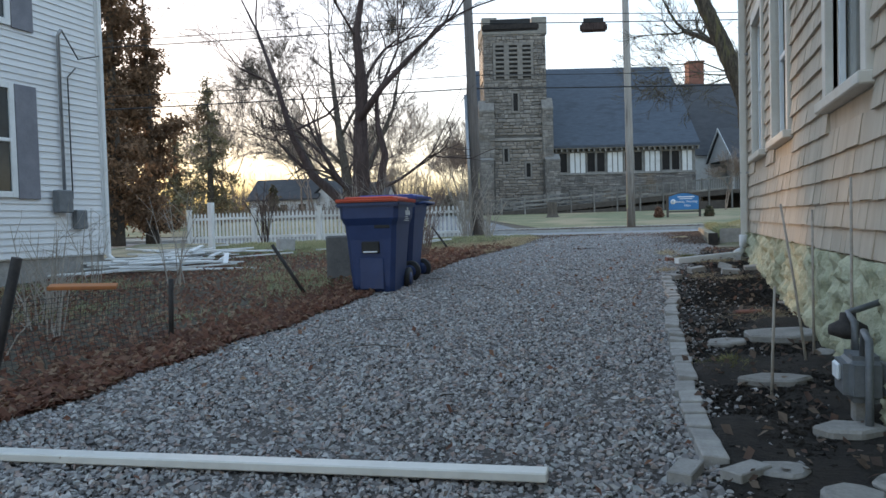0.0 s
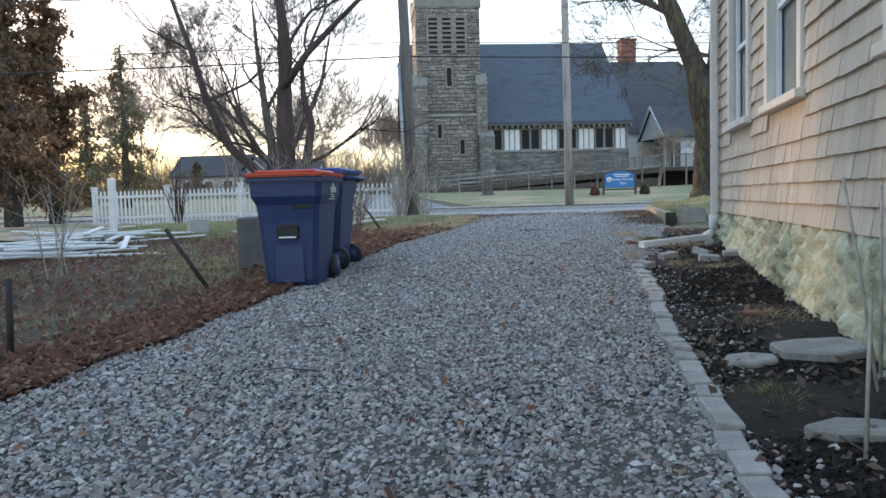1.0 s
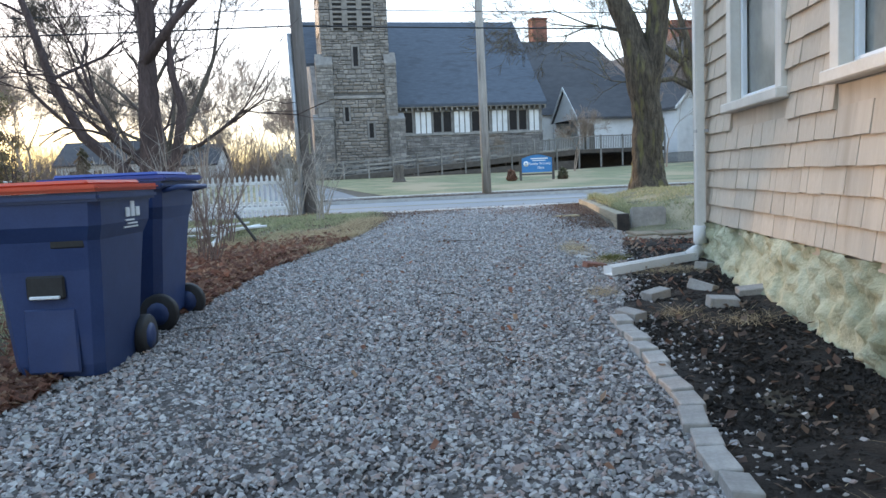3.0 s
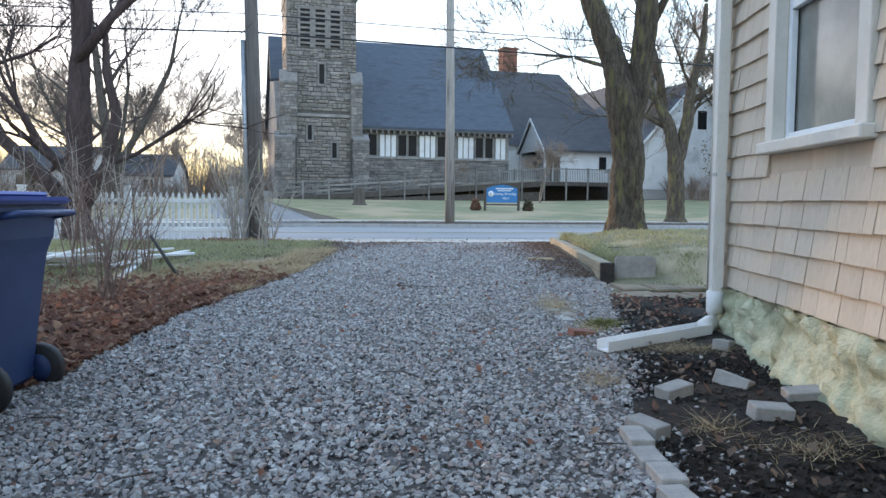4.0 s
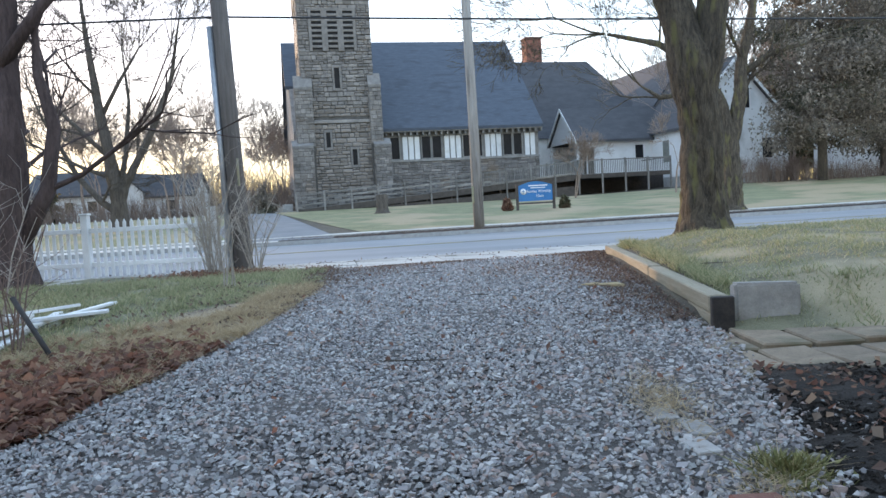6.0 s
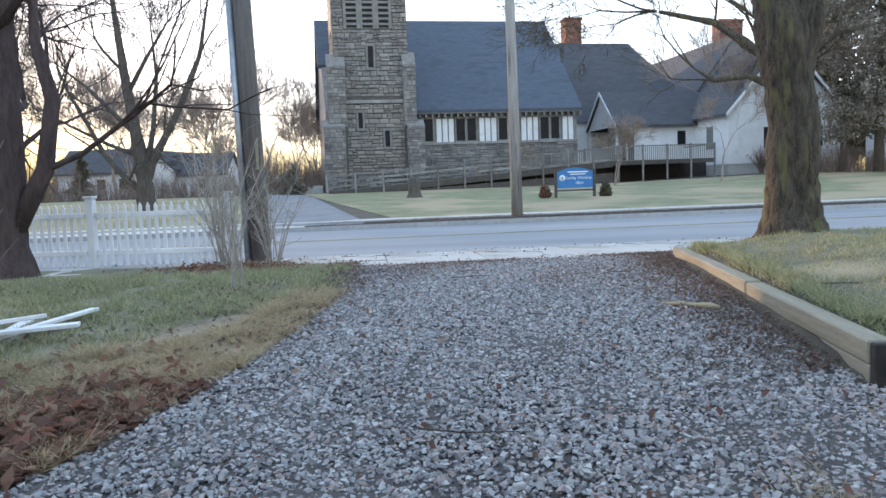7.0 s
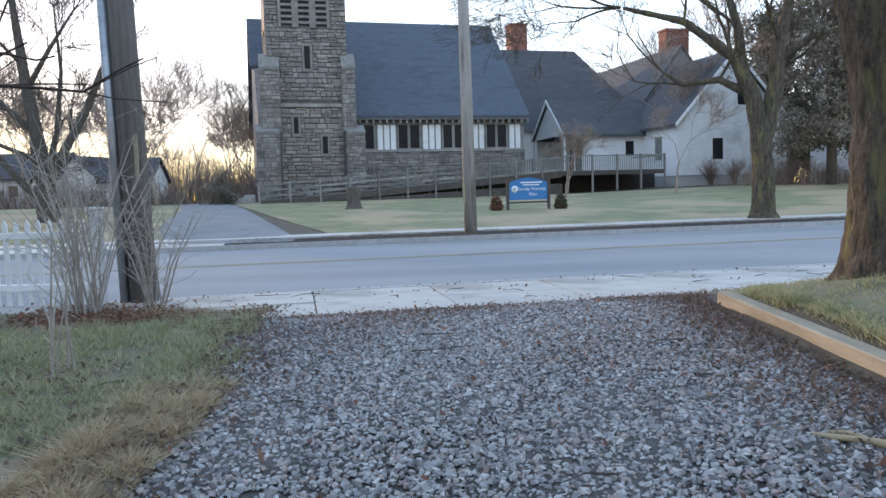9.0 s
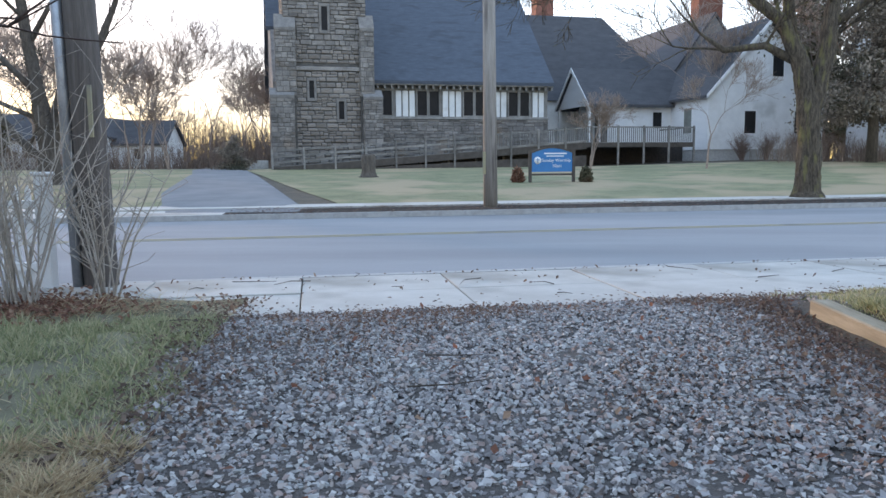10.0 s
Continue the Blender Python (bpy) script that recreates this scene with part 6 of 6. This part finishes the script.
for h, sag, r in ((4.55, 0.3, 0.02), (4.95, 0.3, 0.012), (6.45, 0.35, 0.016), (6.75, 0.5, 0.012), (8.2, 0.5, 0.012)):
    for a, b in ((-42, 0), (0, 44)):
        line("black overhead cable strung along the street", h, a, b, sag, r, 0.12 if h < 6 else -0.1)
bx = thing("splice_case", "dark red-brown cable splice case on the line", "cable box", (-2.2, 23.2, 6.85), 14, "splice cases")
part("case", box(-0.4, 0.4, -0.1, 0.1, -0.13, 0.13, 0.05, seg=2), M_bark1, bx)
part("hanger", box(-0.3, 0.3, -0.01, 0.01, 0.13, 0.28), M_wire, bx)
bx2 = thing("splice_case", "long dark cable splice case on the line", "cable box", (-4.6, 22.6, 6.95), 14, "splice cases")
part("case", box(-0.85, 0.85, -0.09, 0.09, -0.1, 0.1, 0.04, seg=2), M_iron, bx2)
part("hanger", box(-0.6, 0.6, -0.01, 0.01, 0.1, 0.25), M_wire, bx2)
tf = part("lamp_head", box(-0.15, 0.2, -0.12, 0.12, 10.9, 11.15, 0.03), M_iron, pole2)
part("yellow_marker", box(-0.2, -0.12, -0.16, -0.14, 0.9, 1.5), M_yellow, pole2)
o = part("yellow_marker", box(0.06, 0.1, -0.19, -0.165, 1.55, 2.05), M_yellow, pole, "yellow plastic marker")

# ---- masonry and shingles, piece by piece ----
def courses(rg, a0, a1, z0, z1, hmin, hmax, wmin, wmax, holes):
    """Rows of pieces (a, b, z, z2) that leave the openings free."""
    z = z0
    while z < z1 - 0.05:
        h = min(rg.uniform(hmin, hmax), z1 - z)
        a = a0 - rg.uniform(0, wmin)
        while a < a1:
            w = rg.uniform(wmin, wmax)
            p, q = max(a, a0), min(a + w, a1)
            a += w
            segs = [(p, q)]
            for h0, h1, hz0, hz1 in holes:
                if hz0 < z + h - 0.02 and hz1 > z + 0.02:
                    nxt = []
                    for s, e in segs:
                        if h1 <= s or h0 >= e:
                            nxt.append((s, e))
                        else:
                            if h0 > s:
                                nxt.append((s, h0))
                            if h1 < e:
                                nxt.append((h1, e))
                    segs = nxt
            for s, e in segs:
                if e - s > 0.05:
                    yield s, e, z, z + h
        z += h


def rubble(pieces, rg):
    """Breaks the courses: some stones split in height, some in width, at uneven lines."""
    for s, e, z, z2 in pieces:
        r = rg.random()
        if r < 0.4 and z2 - z > 0.26:
            zm = z + (z2 - z) * rg.uniform(0.35, 0.65)
            k = rg.uniform(0.35, 0.65) if e - s > 0.5 else 0
            m = s + (e - s) * k
            yield (s, e, z, zm)
            if k:
                yield (s, m, zm, z2)
            yield (m, e, zm, z2)
        else:
            yield (s, e, z, z2)


def chamfered():
    """A unit block: x 0..1, z 0..1, face at y = -1, edges broken."""
    v = [(0, 0, 0), (1, 0, 0), (1, 0, 1), (0, 0, 1), (0, -0.6, 0), (1, -0.6, 0), (1, -0.6, 1), (0, -0.6, 1), (0.06, -1, 0.09), (0.93, -0.9, 0.08), (0.95, -1, 0.92), (0.05, -0.92, 0.93)]
    f = [(0, 1, 5, 4), (1, 2, 6, 5), (2, 3, 7, 6), (3, 0, 4, 7), (4, 5, 9, 8), (5, 6, 10, 9), (6, 7, 11, 10), (7, 4, 8, 11), (8, 9, 10, 11)]
    return v, f


SV, SF = chamfered()
stone_mesh = mesh_of("stone", SV, SF)
stone_mesh.materials.append(M_stone)
rng = random.Random(12)
holes_t = [(0.12 - 0.35, 0.12 + 0.35, 10.3, 12.2), (-0.8 - 0.31, -0.8 + 0.31, 6.0, 7.5), (1.1 - 0.33, 1.1 + 0.33, 4.65, 6.2), (-1.73, 1.73, 13.2, 16.3), (-9, 9, 7.95, 8.2)]
count = 0


def join_piece(m, verts, faces, bag):
    b = len(bag[0])
    bag[0].extend(m @ Vector(p) for p in verts)
    bag[1].extend(tuple(b + i for i in f) for f in faces)


rest = ([], [])
CHM = church.matrix_world.copy()
for s, e, z, z2 in rubble(courses(rng, TW0, TW1, 1.2, 17.0, 0.2, 0.38, 0.25, 0.85, holes_t), rng):
    m = Matrix.Translation((s + 0.012, 0, z + 0.012)) @ pose(0, 0, 0, 0, rng.uniform(-2.4, 2.4), 0) @ Matrix.Diagonal((e - s - rng.uniform(0.015, 0.05), rng.uniform(0.03, 0.13), (z2 - z) * rng.uniform(0.8, 1.0) - 0.012, 1))
    if count < 300 and z > 2.2:
        o = part("stone", stone_mesh, None, tower)
        o.matrix_basis = m
        count += 1
    else:
        join_piece(m, SV, SF, rest)
left = Matrix.Rotation(radians(-90), 4, "Z")
for s, e, z, z2 in courses(rng, 0, TD, 1.2, 17.0, 0.13, 0.33, 0.25, 0.85, [(1.1, 4.2, 13.2, 16.2), (-9, 9, 7.95, 8.2)]):
    m = Matrix.Translation((TW0, TD, 0)) @ left @ Matrix.Translation((s + 0.012, 0, z + 0.012)) @ Matrix.Diagonal((e - s - 0.024, rng.uniform(0.03, 0.08), z2 - z - 0.024, 1))
    join_piece(m, SV, SF, rest)
for s, e, z, z2 in rubble(courses(rng, TW1 + 0.4, NS1, 1.2, 4.94, 0.2, 0.38, 0.25, 0.9, []), rng):
    m = Matrix.Translation((s + 0.012, ND, z + 0.012)) @ Matrix.Diagonal((e - s - 0.024, rng.uniform(0.03, 0.08), z2 - z - 0.024, 1))
    join_piece(m, SV, SF, rest)
for s0, s1, d0, d1, zt, top in BUTTS:
    z0 = 1.2 if zt < 8 else 6.3
    for s, e, z, z2 in rubble(courses(rng, s0, s1, z0, zt - top - 0.12, 0.2, 0.38, 0.25, 0.6, []), rng):
        m = Matrix.Translation((s + 0.01, d0, z + 0.01)) @ Matrix.Diagonal((e - s - 0.02, rng.uniform(0.03, 0.08), z2 - z - 0.02, 1))
        join_piece(m, SV, SF, rest)
    for s, e, z, z2 in courses(rng, 0, -d0, z0, zt - top - 0.12, 0.2, 0.4, 0.25, 0.6, []):
        for x, turn, y in ((s0, -90, 0.0), (s1, 90, d0)):
            m = Matrix.Translation((x, y, 0)) @ Matrix.Rotation(radians(turn), 4, "Z") @ Matrix.Translation((s + 0.01, 0, z + 0.01)) @ Matrix.Diagonal((e - s - 0.02, 0.04, z2 - z - 0.02, 1))
            join_piece(m, SV, SF, rest)
o = part("stonework", mesh_of("stonework", *rest), M_stone_i, church)
o["kind"] = "stuff"

# shingles on the tan house
SHV = [(0, 0, 0), (0, 1, 0), (0, 1, 1), (0, 0, 1), (-1, 0, 0), (-1, 1, 0), (-0.25, 1, 1), (-0.25, 0, 1)]
SHF = [(0, 1, 2, 3), (4, 7, 6, 5), (0, 4, 5, 1), (1, 5, 6, 2), (0, 3, 7, 4), (3, 2, 6, 7)]
shingle_mesh = mesh_of("shingle", SHV, SHF)
shingle_mesh.materials.append(M_shingle)
side = [o for o in house.children if o.name.startswith("side_wall")][0]
rest = ([], [])
rng = random.Random(14)
count = 0
for s, e, z, z2 in courses(rng, -6, HY1 - 0.025, HZ0 + 0.007, 5.55, 0.1585, 0.1586, 0.1, 0.32, [(a - 0.004, b + 0.004, WZ0 - 0.08, WZ1 + 0.145) for a, b in WINS]):
    m = Matrix.Translation((HX + 0.021, s + 0.003, z + rng.uniform(-0.004, 0.004))) @ Matrix.Diagonal((rng.uniform(0.026, 0.036), e - s - 0.006, z2 - z + 0.012, 1))
    if s > 8.6 and z < 2.4 and count < 300:
        o = part("shingle", shingle_mesh, None, side)
        o.matrix_basis = m
        count += 1
    else:
        join_piece(m, SHV, SHF, rest)
o = part("shingles", mesh_of("shingles", *rest), M_shingle_i, house)
o["kind"] = "stuff"

# ---- loose stones, leaves and grass ----
nr = np.random.RandomState(3)
CUBE = np.array([(-1, -1, -1), (1, -1, -1), (1, 1, -1), (-1, 1, -1), (-1, -1, 1), (1, -1, 1), (1, 1, 1), (-1, 1, 1)], float)
CUF = np.array([(0, 2, 1), (0, 3, 2), (4, 5, 6), (4, 6, 7), (0, 1, 5), (0, 5, 4), (1, 2, 6), (1, 6, 5), (2, 3, 7), (2, 7, 6), (3, 0, 4), (3, 4, 7)])


def rotations(n):
    q = nr.normal(size=(n, 4))
    q /= np.linalg.norm(q, axis=1)[:, None]
    w, x, y, z = q.T
    return np.stack([1 - 2 * (y * y + z * z), 2 * (x * y - z * w), 2 * (x * z + y * w), 2 * (x * y + z * w), 1 - 2 * (x * x + z * z), 2 * (y * z - x * w), 2 * (x * z - y * w), 2 * (y * z + x * w), 1 - 2 * (x * x + y * y)], 1).reshape(n, 3, 3)


def scatter_stones(name, label, pts, rmin, rmax, material, lift=0.25):
    n = len(pts)
    r = rmin + (rmax - rmin) * nr.beta(1.4, 2.6, n)
    sc = nr.uniform(0.42, 1.1, (n, 1, 3)) * r[:, None, None]
    v = (CUBE[None] + nr.uniform(-0.55, 0.55, (n, 8, 3))) * sc * 0.78
    v = np.einsum("nij,nkj->nki", rotations(n), v)
    v[:, :, 2] *= 0.8
    z = np.array([land(x, y) for x, y in pts]) + 0.014 + r * lift
    v += np.column_stack([pts, z])[:, None, :]
    f = (CUF[None] + (np.arange(n) * 8)[:, None, None]).reshape(-1, 3)
    ob = part(name, fast_mesh(name, v.reshape(-1, 3), f), material)
    return tagged(ob, label, "gravel", kind="stuff")


ys = 1.2 + 20.6 * nr.random(150000) ** 1.06
fr = nr.uniform(-0.03, 1.02, 150000)
xs = np.array([gravel_left(y) + (gravel_right(y) - gravel_left(y)) * f for y, f in zip(ys, fr)])
xs += nr.normal(0, 0.05, len(xs))
keep = np.array([road_v(x, y) < -2.83 + nr.normal(0, 0.03) for x, y in zip(xs, ys)])
xs, ys = xs[keep], ys[keep]
scatter_stones("crushed_stone", "loose grey crushed stone", np.column_stack([xs, ys]), 0.007, 0.024, M_stones)
ys = nr.uniform(2.5, 13.2, 1500)
xs = np.array([gravel_right(y) + 0.02 + abs(nr.normal(0, 0.28)) for y in ys])
scatter_stones("stray_stone", "stray grey stones strewn over the soil", np.column_stack([xs, ys])[xs < 0.95], 0.006, 0.022, M_stones)
ys = nr.uniform(2.0, 13.4, 12000)
xs = np.array([nr.uniform(gravel_right(y) + 0.05, 1.0) for y in ys])
scatter_stones("soil_clod", "dark crumbly soil clods and bark", np.column_stack([xs, ys]), 0.006, 0.024, M_soil)


def scatter_leaves(name, label, pts, size, material, curl=0.5, category="leaf litter", lift=0.02):
    n = len(pts)
    a = nr.uniform(0, 6.283, n)
    s = size * nr.uniform(0.5, 1.3, n)
    tilt = nr.normal(0, curl, (n, 2))
    base = np.array([(-0.5, 0, 0), (0, -0.38, 0.12), (0.55, 0, 0.05), (0, 0.38, 0.14)])
    v = base[None] * s[:, None, None]
    c, d = np.cos(a)[:, None], np.sin(a)[:, None]
    x = v[:, :, 0] * c - v[:, :, 1] * d
    y = v[:, :, 0] * d + v[:, :, 1] * c
    z = v[:, :, 2] + x * tilt[:, :1] + y * tilt[:, 1:]
    g = np.array([land(p, q) for p, q in pts]) + lift + nr.uniform(0, 0.03, n)
    v = np.stack([x + pts[:, :1], y + pts[:, 1:2], z + g[:, None]], 2).reshape(-1, 3)
    i = np.arange(n)[:, None] * 4
    f = np.concatenate([i + np.array([[0, 1, 2]]), i + np.array([[0, 2, 3]])], 0)
    ob = part(name, fast_mesh(name, v, f), material)
    return tagged(ob, label, category, kind="stuff")


ys = 2.0 + 12.6 * nr.beta(1.0, 1.2, 15000)
xs = np.array([gravel_left(y) + 0.12 - abs(nr.normal(0, 0.36)) + 0.12 * noise.noise((0, y * 1.7, 1)) for y in ys])
scatter_leaves("leaf_litter", "drift of brown dead leaves along the drive", np.column_stack([xs, ys]), 0.07, M_leaf)
ys = nr.normal(12.6, 0.9, 4500)
xs = np.array([gravel_left(y) - 0.05 - abs(nr.normal(0, 0.7)) for y in ys])
scatter_leaves("leaf_litter", "deep drift of red-brown leaves under the shrubs", np.column_stack([xs, ys]), 0.075, M_leaf, lift=0.05)
ys = nr.uniform(1.5, 21.6, 700)
xs = np.array([nr.uniform(gravel_left(y), gravel_right(y)) for y in ys])
scatter_leaves("stray_leaves", "scattered dead leaves on the gravel", np.column_stack([xs, ys]), 0.04, M_leaf, lift=0.035)
ys = nr.uniform(14.8, 21.6, 1200)
xs = np.array([gravel_right(y) - abs(nr.normal(0, 0.4)) for y in ys])
scatter_leaves("leaf_litter", "brown leaf crumbs along the timber edge", np.column_stack([xs, ys]), 0.036, M_litter, lift=0.03)
us = nr.uniform(-4, 3.2, 1100)
vs = nr.normal(-3.15, 0.28, 1100)
scatter_leaves("leaf_litter", "reddish needles and leaves at the pavement edge", np.array([at_road(a, b) for a, b in zip(us, vs)]), 0.04, M_litter, 0.15, lift=0.02)
us = nr.uniform(-14, 16, 500)
vs = nr.choice((-0.05, -1.3), 500) + nr.normal(0, 0.3, 500)
scatter_leaves("leaf_litter", "twigs and leaves on the pavement", np.array([at_road(a, b) for a, b in zip(us, np.clip(vs, -2.8, -0.8))]), 0.035, M_litter, lift=0.012)
us = nr.uniform(-4.4, 26, 6000)
vs = nr.uniform(ROAD_W - 0.25, ROAD_W + 2.0, 6000)
scatter_leaves("leaf_litter", "dark leaves along the far kerb", np.array([at_road(a, b) for a, b in zip(us, vs)]), 0.055, M_litter, 0.15, lift=0.045)
ys = nr.uniform(2.0, 13.3, 600)
xs = np.array([nr.uniform(gravel_right(y) + 0.05, 1.0) for y in ys])
scatter_leaves("leaf_litter", "dead leaves scattered over the garden soil", np.column_stack([xs, ys]), 0.05, M_litter, lift=0.03)


def scatter_blades(name, label, pts, hmin, hmax, material, lean=0.5, width=0.006, category="grass", lift=0.01):
    n = len(pts)
    tuft = np.array([0.75 + 1.1 * noise.noise((x * 4.5, y * 4.5, 6.0)) for x, y in pts])
    h = nr.uniform(hmin, hmax, n) * np.clip(tuft, 0.35, 1.5)
    a = nr.uniform(0, 6.283, n)
    d = nr.normal(0, lean, (n, 2)) * h[:, None]
    g = np.array([land(p, q) for p, q in pts]) + lift
    b = np.column_stack([pts, g])
    off = np.column_stack([np.cos(a), np.sin(a), np.zeros(n)]) * (width * nr.uniform(0.6, 1.3, n))[:, None]
    top = b + np.column_stack([d, h])
    v = np.stack([b - off, b + off, top], 1).reshape(-1, 3)
    ob = part(name, fast_mesh(name, v, np.arange(3 * n).reshape(-1, 3)), material)
    return tagged(ob, label, category, kind="stuff")


def patchy(n, x0, x1, y0, y1, ok, f=1.9, thr=-0.22):
    out = []
    for x, y in zip(nr.uniform(x0, x1, n), nr.uniform(y0, y1, n)):
        if ok(x, y) and noise.noise((x * f, y * f, 2.2)) > thr + nr.normal(0, 0.15):
            out.append((x, y))
    return np.array(out)


scatter_blades("grass", "short faded green grass", patchy(125000, -11, -3.1, 14.5, 21.6, lambda x, y: x < gravel_left(y) + 0.05 - 1.0 * (1 - step(15.9, 18.0, y)) and road_v(x, y) < -2.88), 0.035, 0.11, M_grass, 0.7, 0.008)
scatter_blades("grass", "short faded green grass", patchy(90000, 0.76, 9, 14.6, 23.5, lambda x, y: road_v(x, y) < -2.88), 0.025, 0.07, M_grass, 0.6)
scatter_blades("grass", "thin patchy yard grass", patchy(50000, -10.3, -4.0, 6.5, 15.6, lambda x, y: True, 0.5, 0.08), 0.03, 0.09, M_grass, 0.7)
scatter_blades("dry_grass", "straw-coloured dead grass beside the gravel", patchy(150000, -6.4, -2.9, 13.3, 17.9, lambda x, y: gravel_left(y) - 0.45 - 1.4 * (1 - step(14.2, 16.4, y)) < x < gravel_left(y) + 0.1, 2.4, -0.3), 0.03, 0.09, M_straw, 1.4, 0.005, "grass", 0.02)
scatter_blades("dry_grass", "straw-coloured dead grass in the bed", np.vstack([np.column_stack([nr.normal(cx, sx, k), nr.normal(cy, sy, k)]) for cx, cy, sx, sy, k in ((0.65, 9.15, 0.14, 0.1, 260), (0.7, 6.75, 0.15, 0.15, 260), (0.3, 9.4, 0.06, 0.08, 160), (-0.1, 12.85, 0.08, 0.25, 700), (0.05, 11.75, 0.1, 0.12, 300), (0.5, 11.0, 0.14, 0.08, 400), (-0.1, 10.25, 0.07, 0.1, 260), (0.7, 10.9, 0.12, 0.06, 200))]), 0.02, 0.06, M_straw, 2.4, 0.0026, "grass", 0.03)
scatter_blades("moss_tuft", "yellow-green tuft of low plants", np.vstack([np.column_stack([nr.normal(cx, 0.07, 700), nr.normal(cy, 0.09, 700)]) for cx, cy in ((0.3, 5.05), (0.2, 11.9))]), 0.02, 0.07, M_moss, 0.8, 0.008)
ys = nr.uniform(14.9, 20.4, 7000)
scatter_blades("grass", "grass overhanging the timber edge", np.column_stack([nr.uniform(0.70, 0.95, 7000), ys]), 0.05, 0.11, M_grass, 0.8)

scatter_blades("dry_grass", "dry straw strands through the lawn", patchy(16000, -11, -3.2, 15.2, 21.4, lambda x, y: x < gravel_left(y) and road_v(x, y) < -2.88, 0.6, 0.0), 0.02, 0.07, M_straw, 1.6, 0.005)
scatter_blades("dry_grass", "dry straw strands through the lawn", patchy(14000, 0.8, 8, 15.1, 23.2, lambda x, y: road_v(x, y) < -2.88, 0.6, 0.0), 0.02, 0.06, M_straw, 1.6, 0.005)
scatter_leaves("stray_leaves", "dead leaves caught in the lawn grass", np.vstack([np.column_stack([nr.normal(cx, 0.5, 170), nr.normal(cy, 0.35, 170)]) for cx, cy in ((-4.5, 18.2), (-4.0, 17.0), (-5.6, 21.3), (-5.0, 16.2), (-6.5, 18.5), (-4.1, 15.6))]), 0.038, M_litter, lift=0.03)

scatter_leaves("leaf_litter", "brown leaves and debris over the bare yard", np.column_stack([nr.uniform(-10.2, -3.8, 17000), nr.uniform(2.0, 15.2, 17000)]), 0.06, M_leaf, lift=0.01)
scatter_stones("soil_clod", "dark crumbly soil clods by the house corner", np.column_stack([nr.uniform(0.9, 3.2, 4200), nr.uniform(11.75, 13.4, 4200)]), 0.006, 0.026, M_soil)
scatter_leaves("leaf_litter", "dead leaves on the soil by the house corner", np.column_stack([nr.uniform(0.5, 3.2, 500), nr.uniform(11.9, 13.4, 500)]), 0.045, M_leaf, lift=0.03)
scatter_blades("grass", "grass at the lawn's front edge", np.column_stack([nr.uniform(1.2, 7, 4500), nr.uniform(14.42, 15.1, 4500)]), 0.03, 0.08, M_grass, 0.7)

ys = nr.uniform(15.6, 21.6, 1800)
xs = np.array([gravel_left(y) - 0.05 + nr.normal(0, 0.17) for y in ys])
scatter_leaves("leaf_litter", "dark leaf crumbs between lawn and gravel", np.column_stack([xs, ys]), 0.034, M_litter, lift=0.03)
crumbs = patchy(26000, -3.8, 0.75, 17.0, 22.0, lambda x, y: gravel_left(y) < x < 0.75 and road_v(x, y) < -2.88 and nr.random() < step(16.8, 21.5, y), 0.9, 0.0)
scatter_leaves("leaf_litter", "brown leaf crumbs mixed into the gravel by the street", crumbs, 0.022, M_litter, lift=0.026)
ys = nr.uniform(14.8, 21.4, 5000)
xs = np.array([0.58 - abs(nr.normal(0, 0.33)) for y in ys])
scatter_leaves("leaf_litter", "brown crumbs heaped against the timber", np.column_stack([xs, ys]), 0.024, M_litter, lift=0.03)
scatter_leaves("leaf_litter", "rusty leaves under the roadside shrub", np.column_stack([nr.normal(-5.6, 0.5, 1600), nr.normal(21.0, 0.35, 1600)]), 0.05, M_leaf, lift=0.04)
scatter_blades("dry_grass", "raked heap of dry stalks by the pavement", np.column_stack([nr.normal(-4.9, 0.35, 900), nr.normal(21.1, 0.2, 900)]), 0.05, 0.12, M_straw, 3.0, 0.006)

# fallen twigs
rng = random.Random(66)
tw = Tubes()
for k in range(90):
    if k < 45:
        x, y = at_road(rng.uniform(-6, 8), rng.uniform(-2.75, -0.8))
        z = 0.672
    else:
        x, y = rng.uniform(-4.2, 1.0), rng.uniform(4, 21)
        z = land(x, y) + 0.045
    a, l = rng.uniform(0, 6.283), rng.uniform(0.1, 0.5)
    tw.add([(x, y, z), (x + math.cos(a) * l * 0.5, y + math.sin(a) * l * 0.5, z + 0.01), (x + math.cos(a + 0.3) * l, y + math.sin(a + 0.3) * l, z)], [0.005, 0.004, 0.002], 4, False)
tagged(part("fallen_twigs", tw.mesh("fallen_twigs"), M_bark), "thin fallen twigs strewn about", "twigs", kind="stuff")
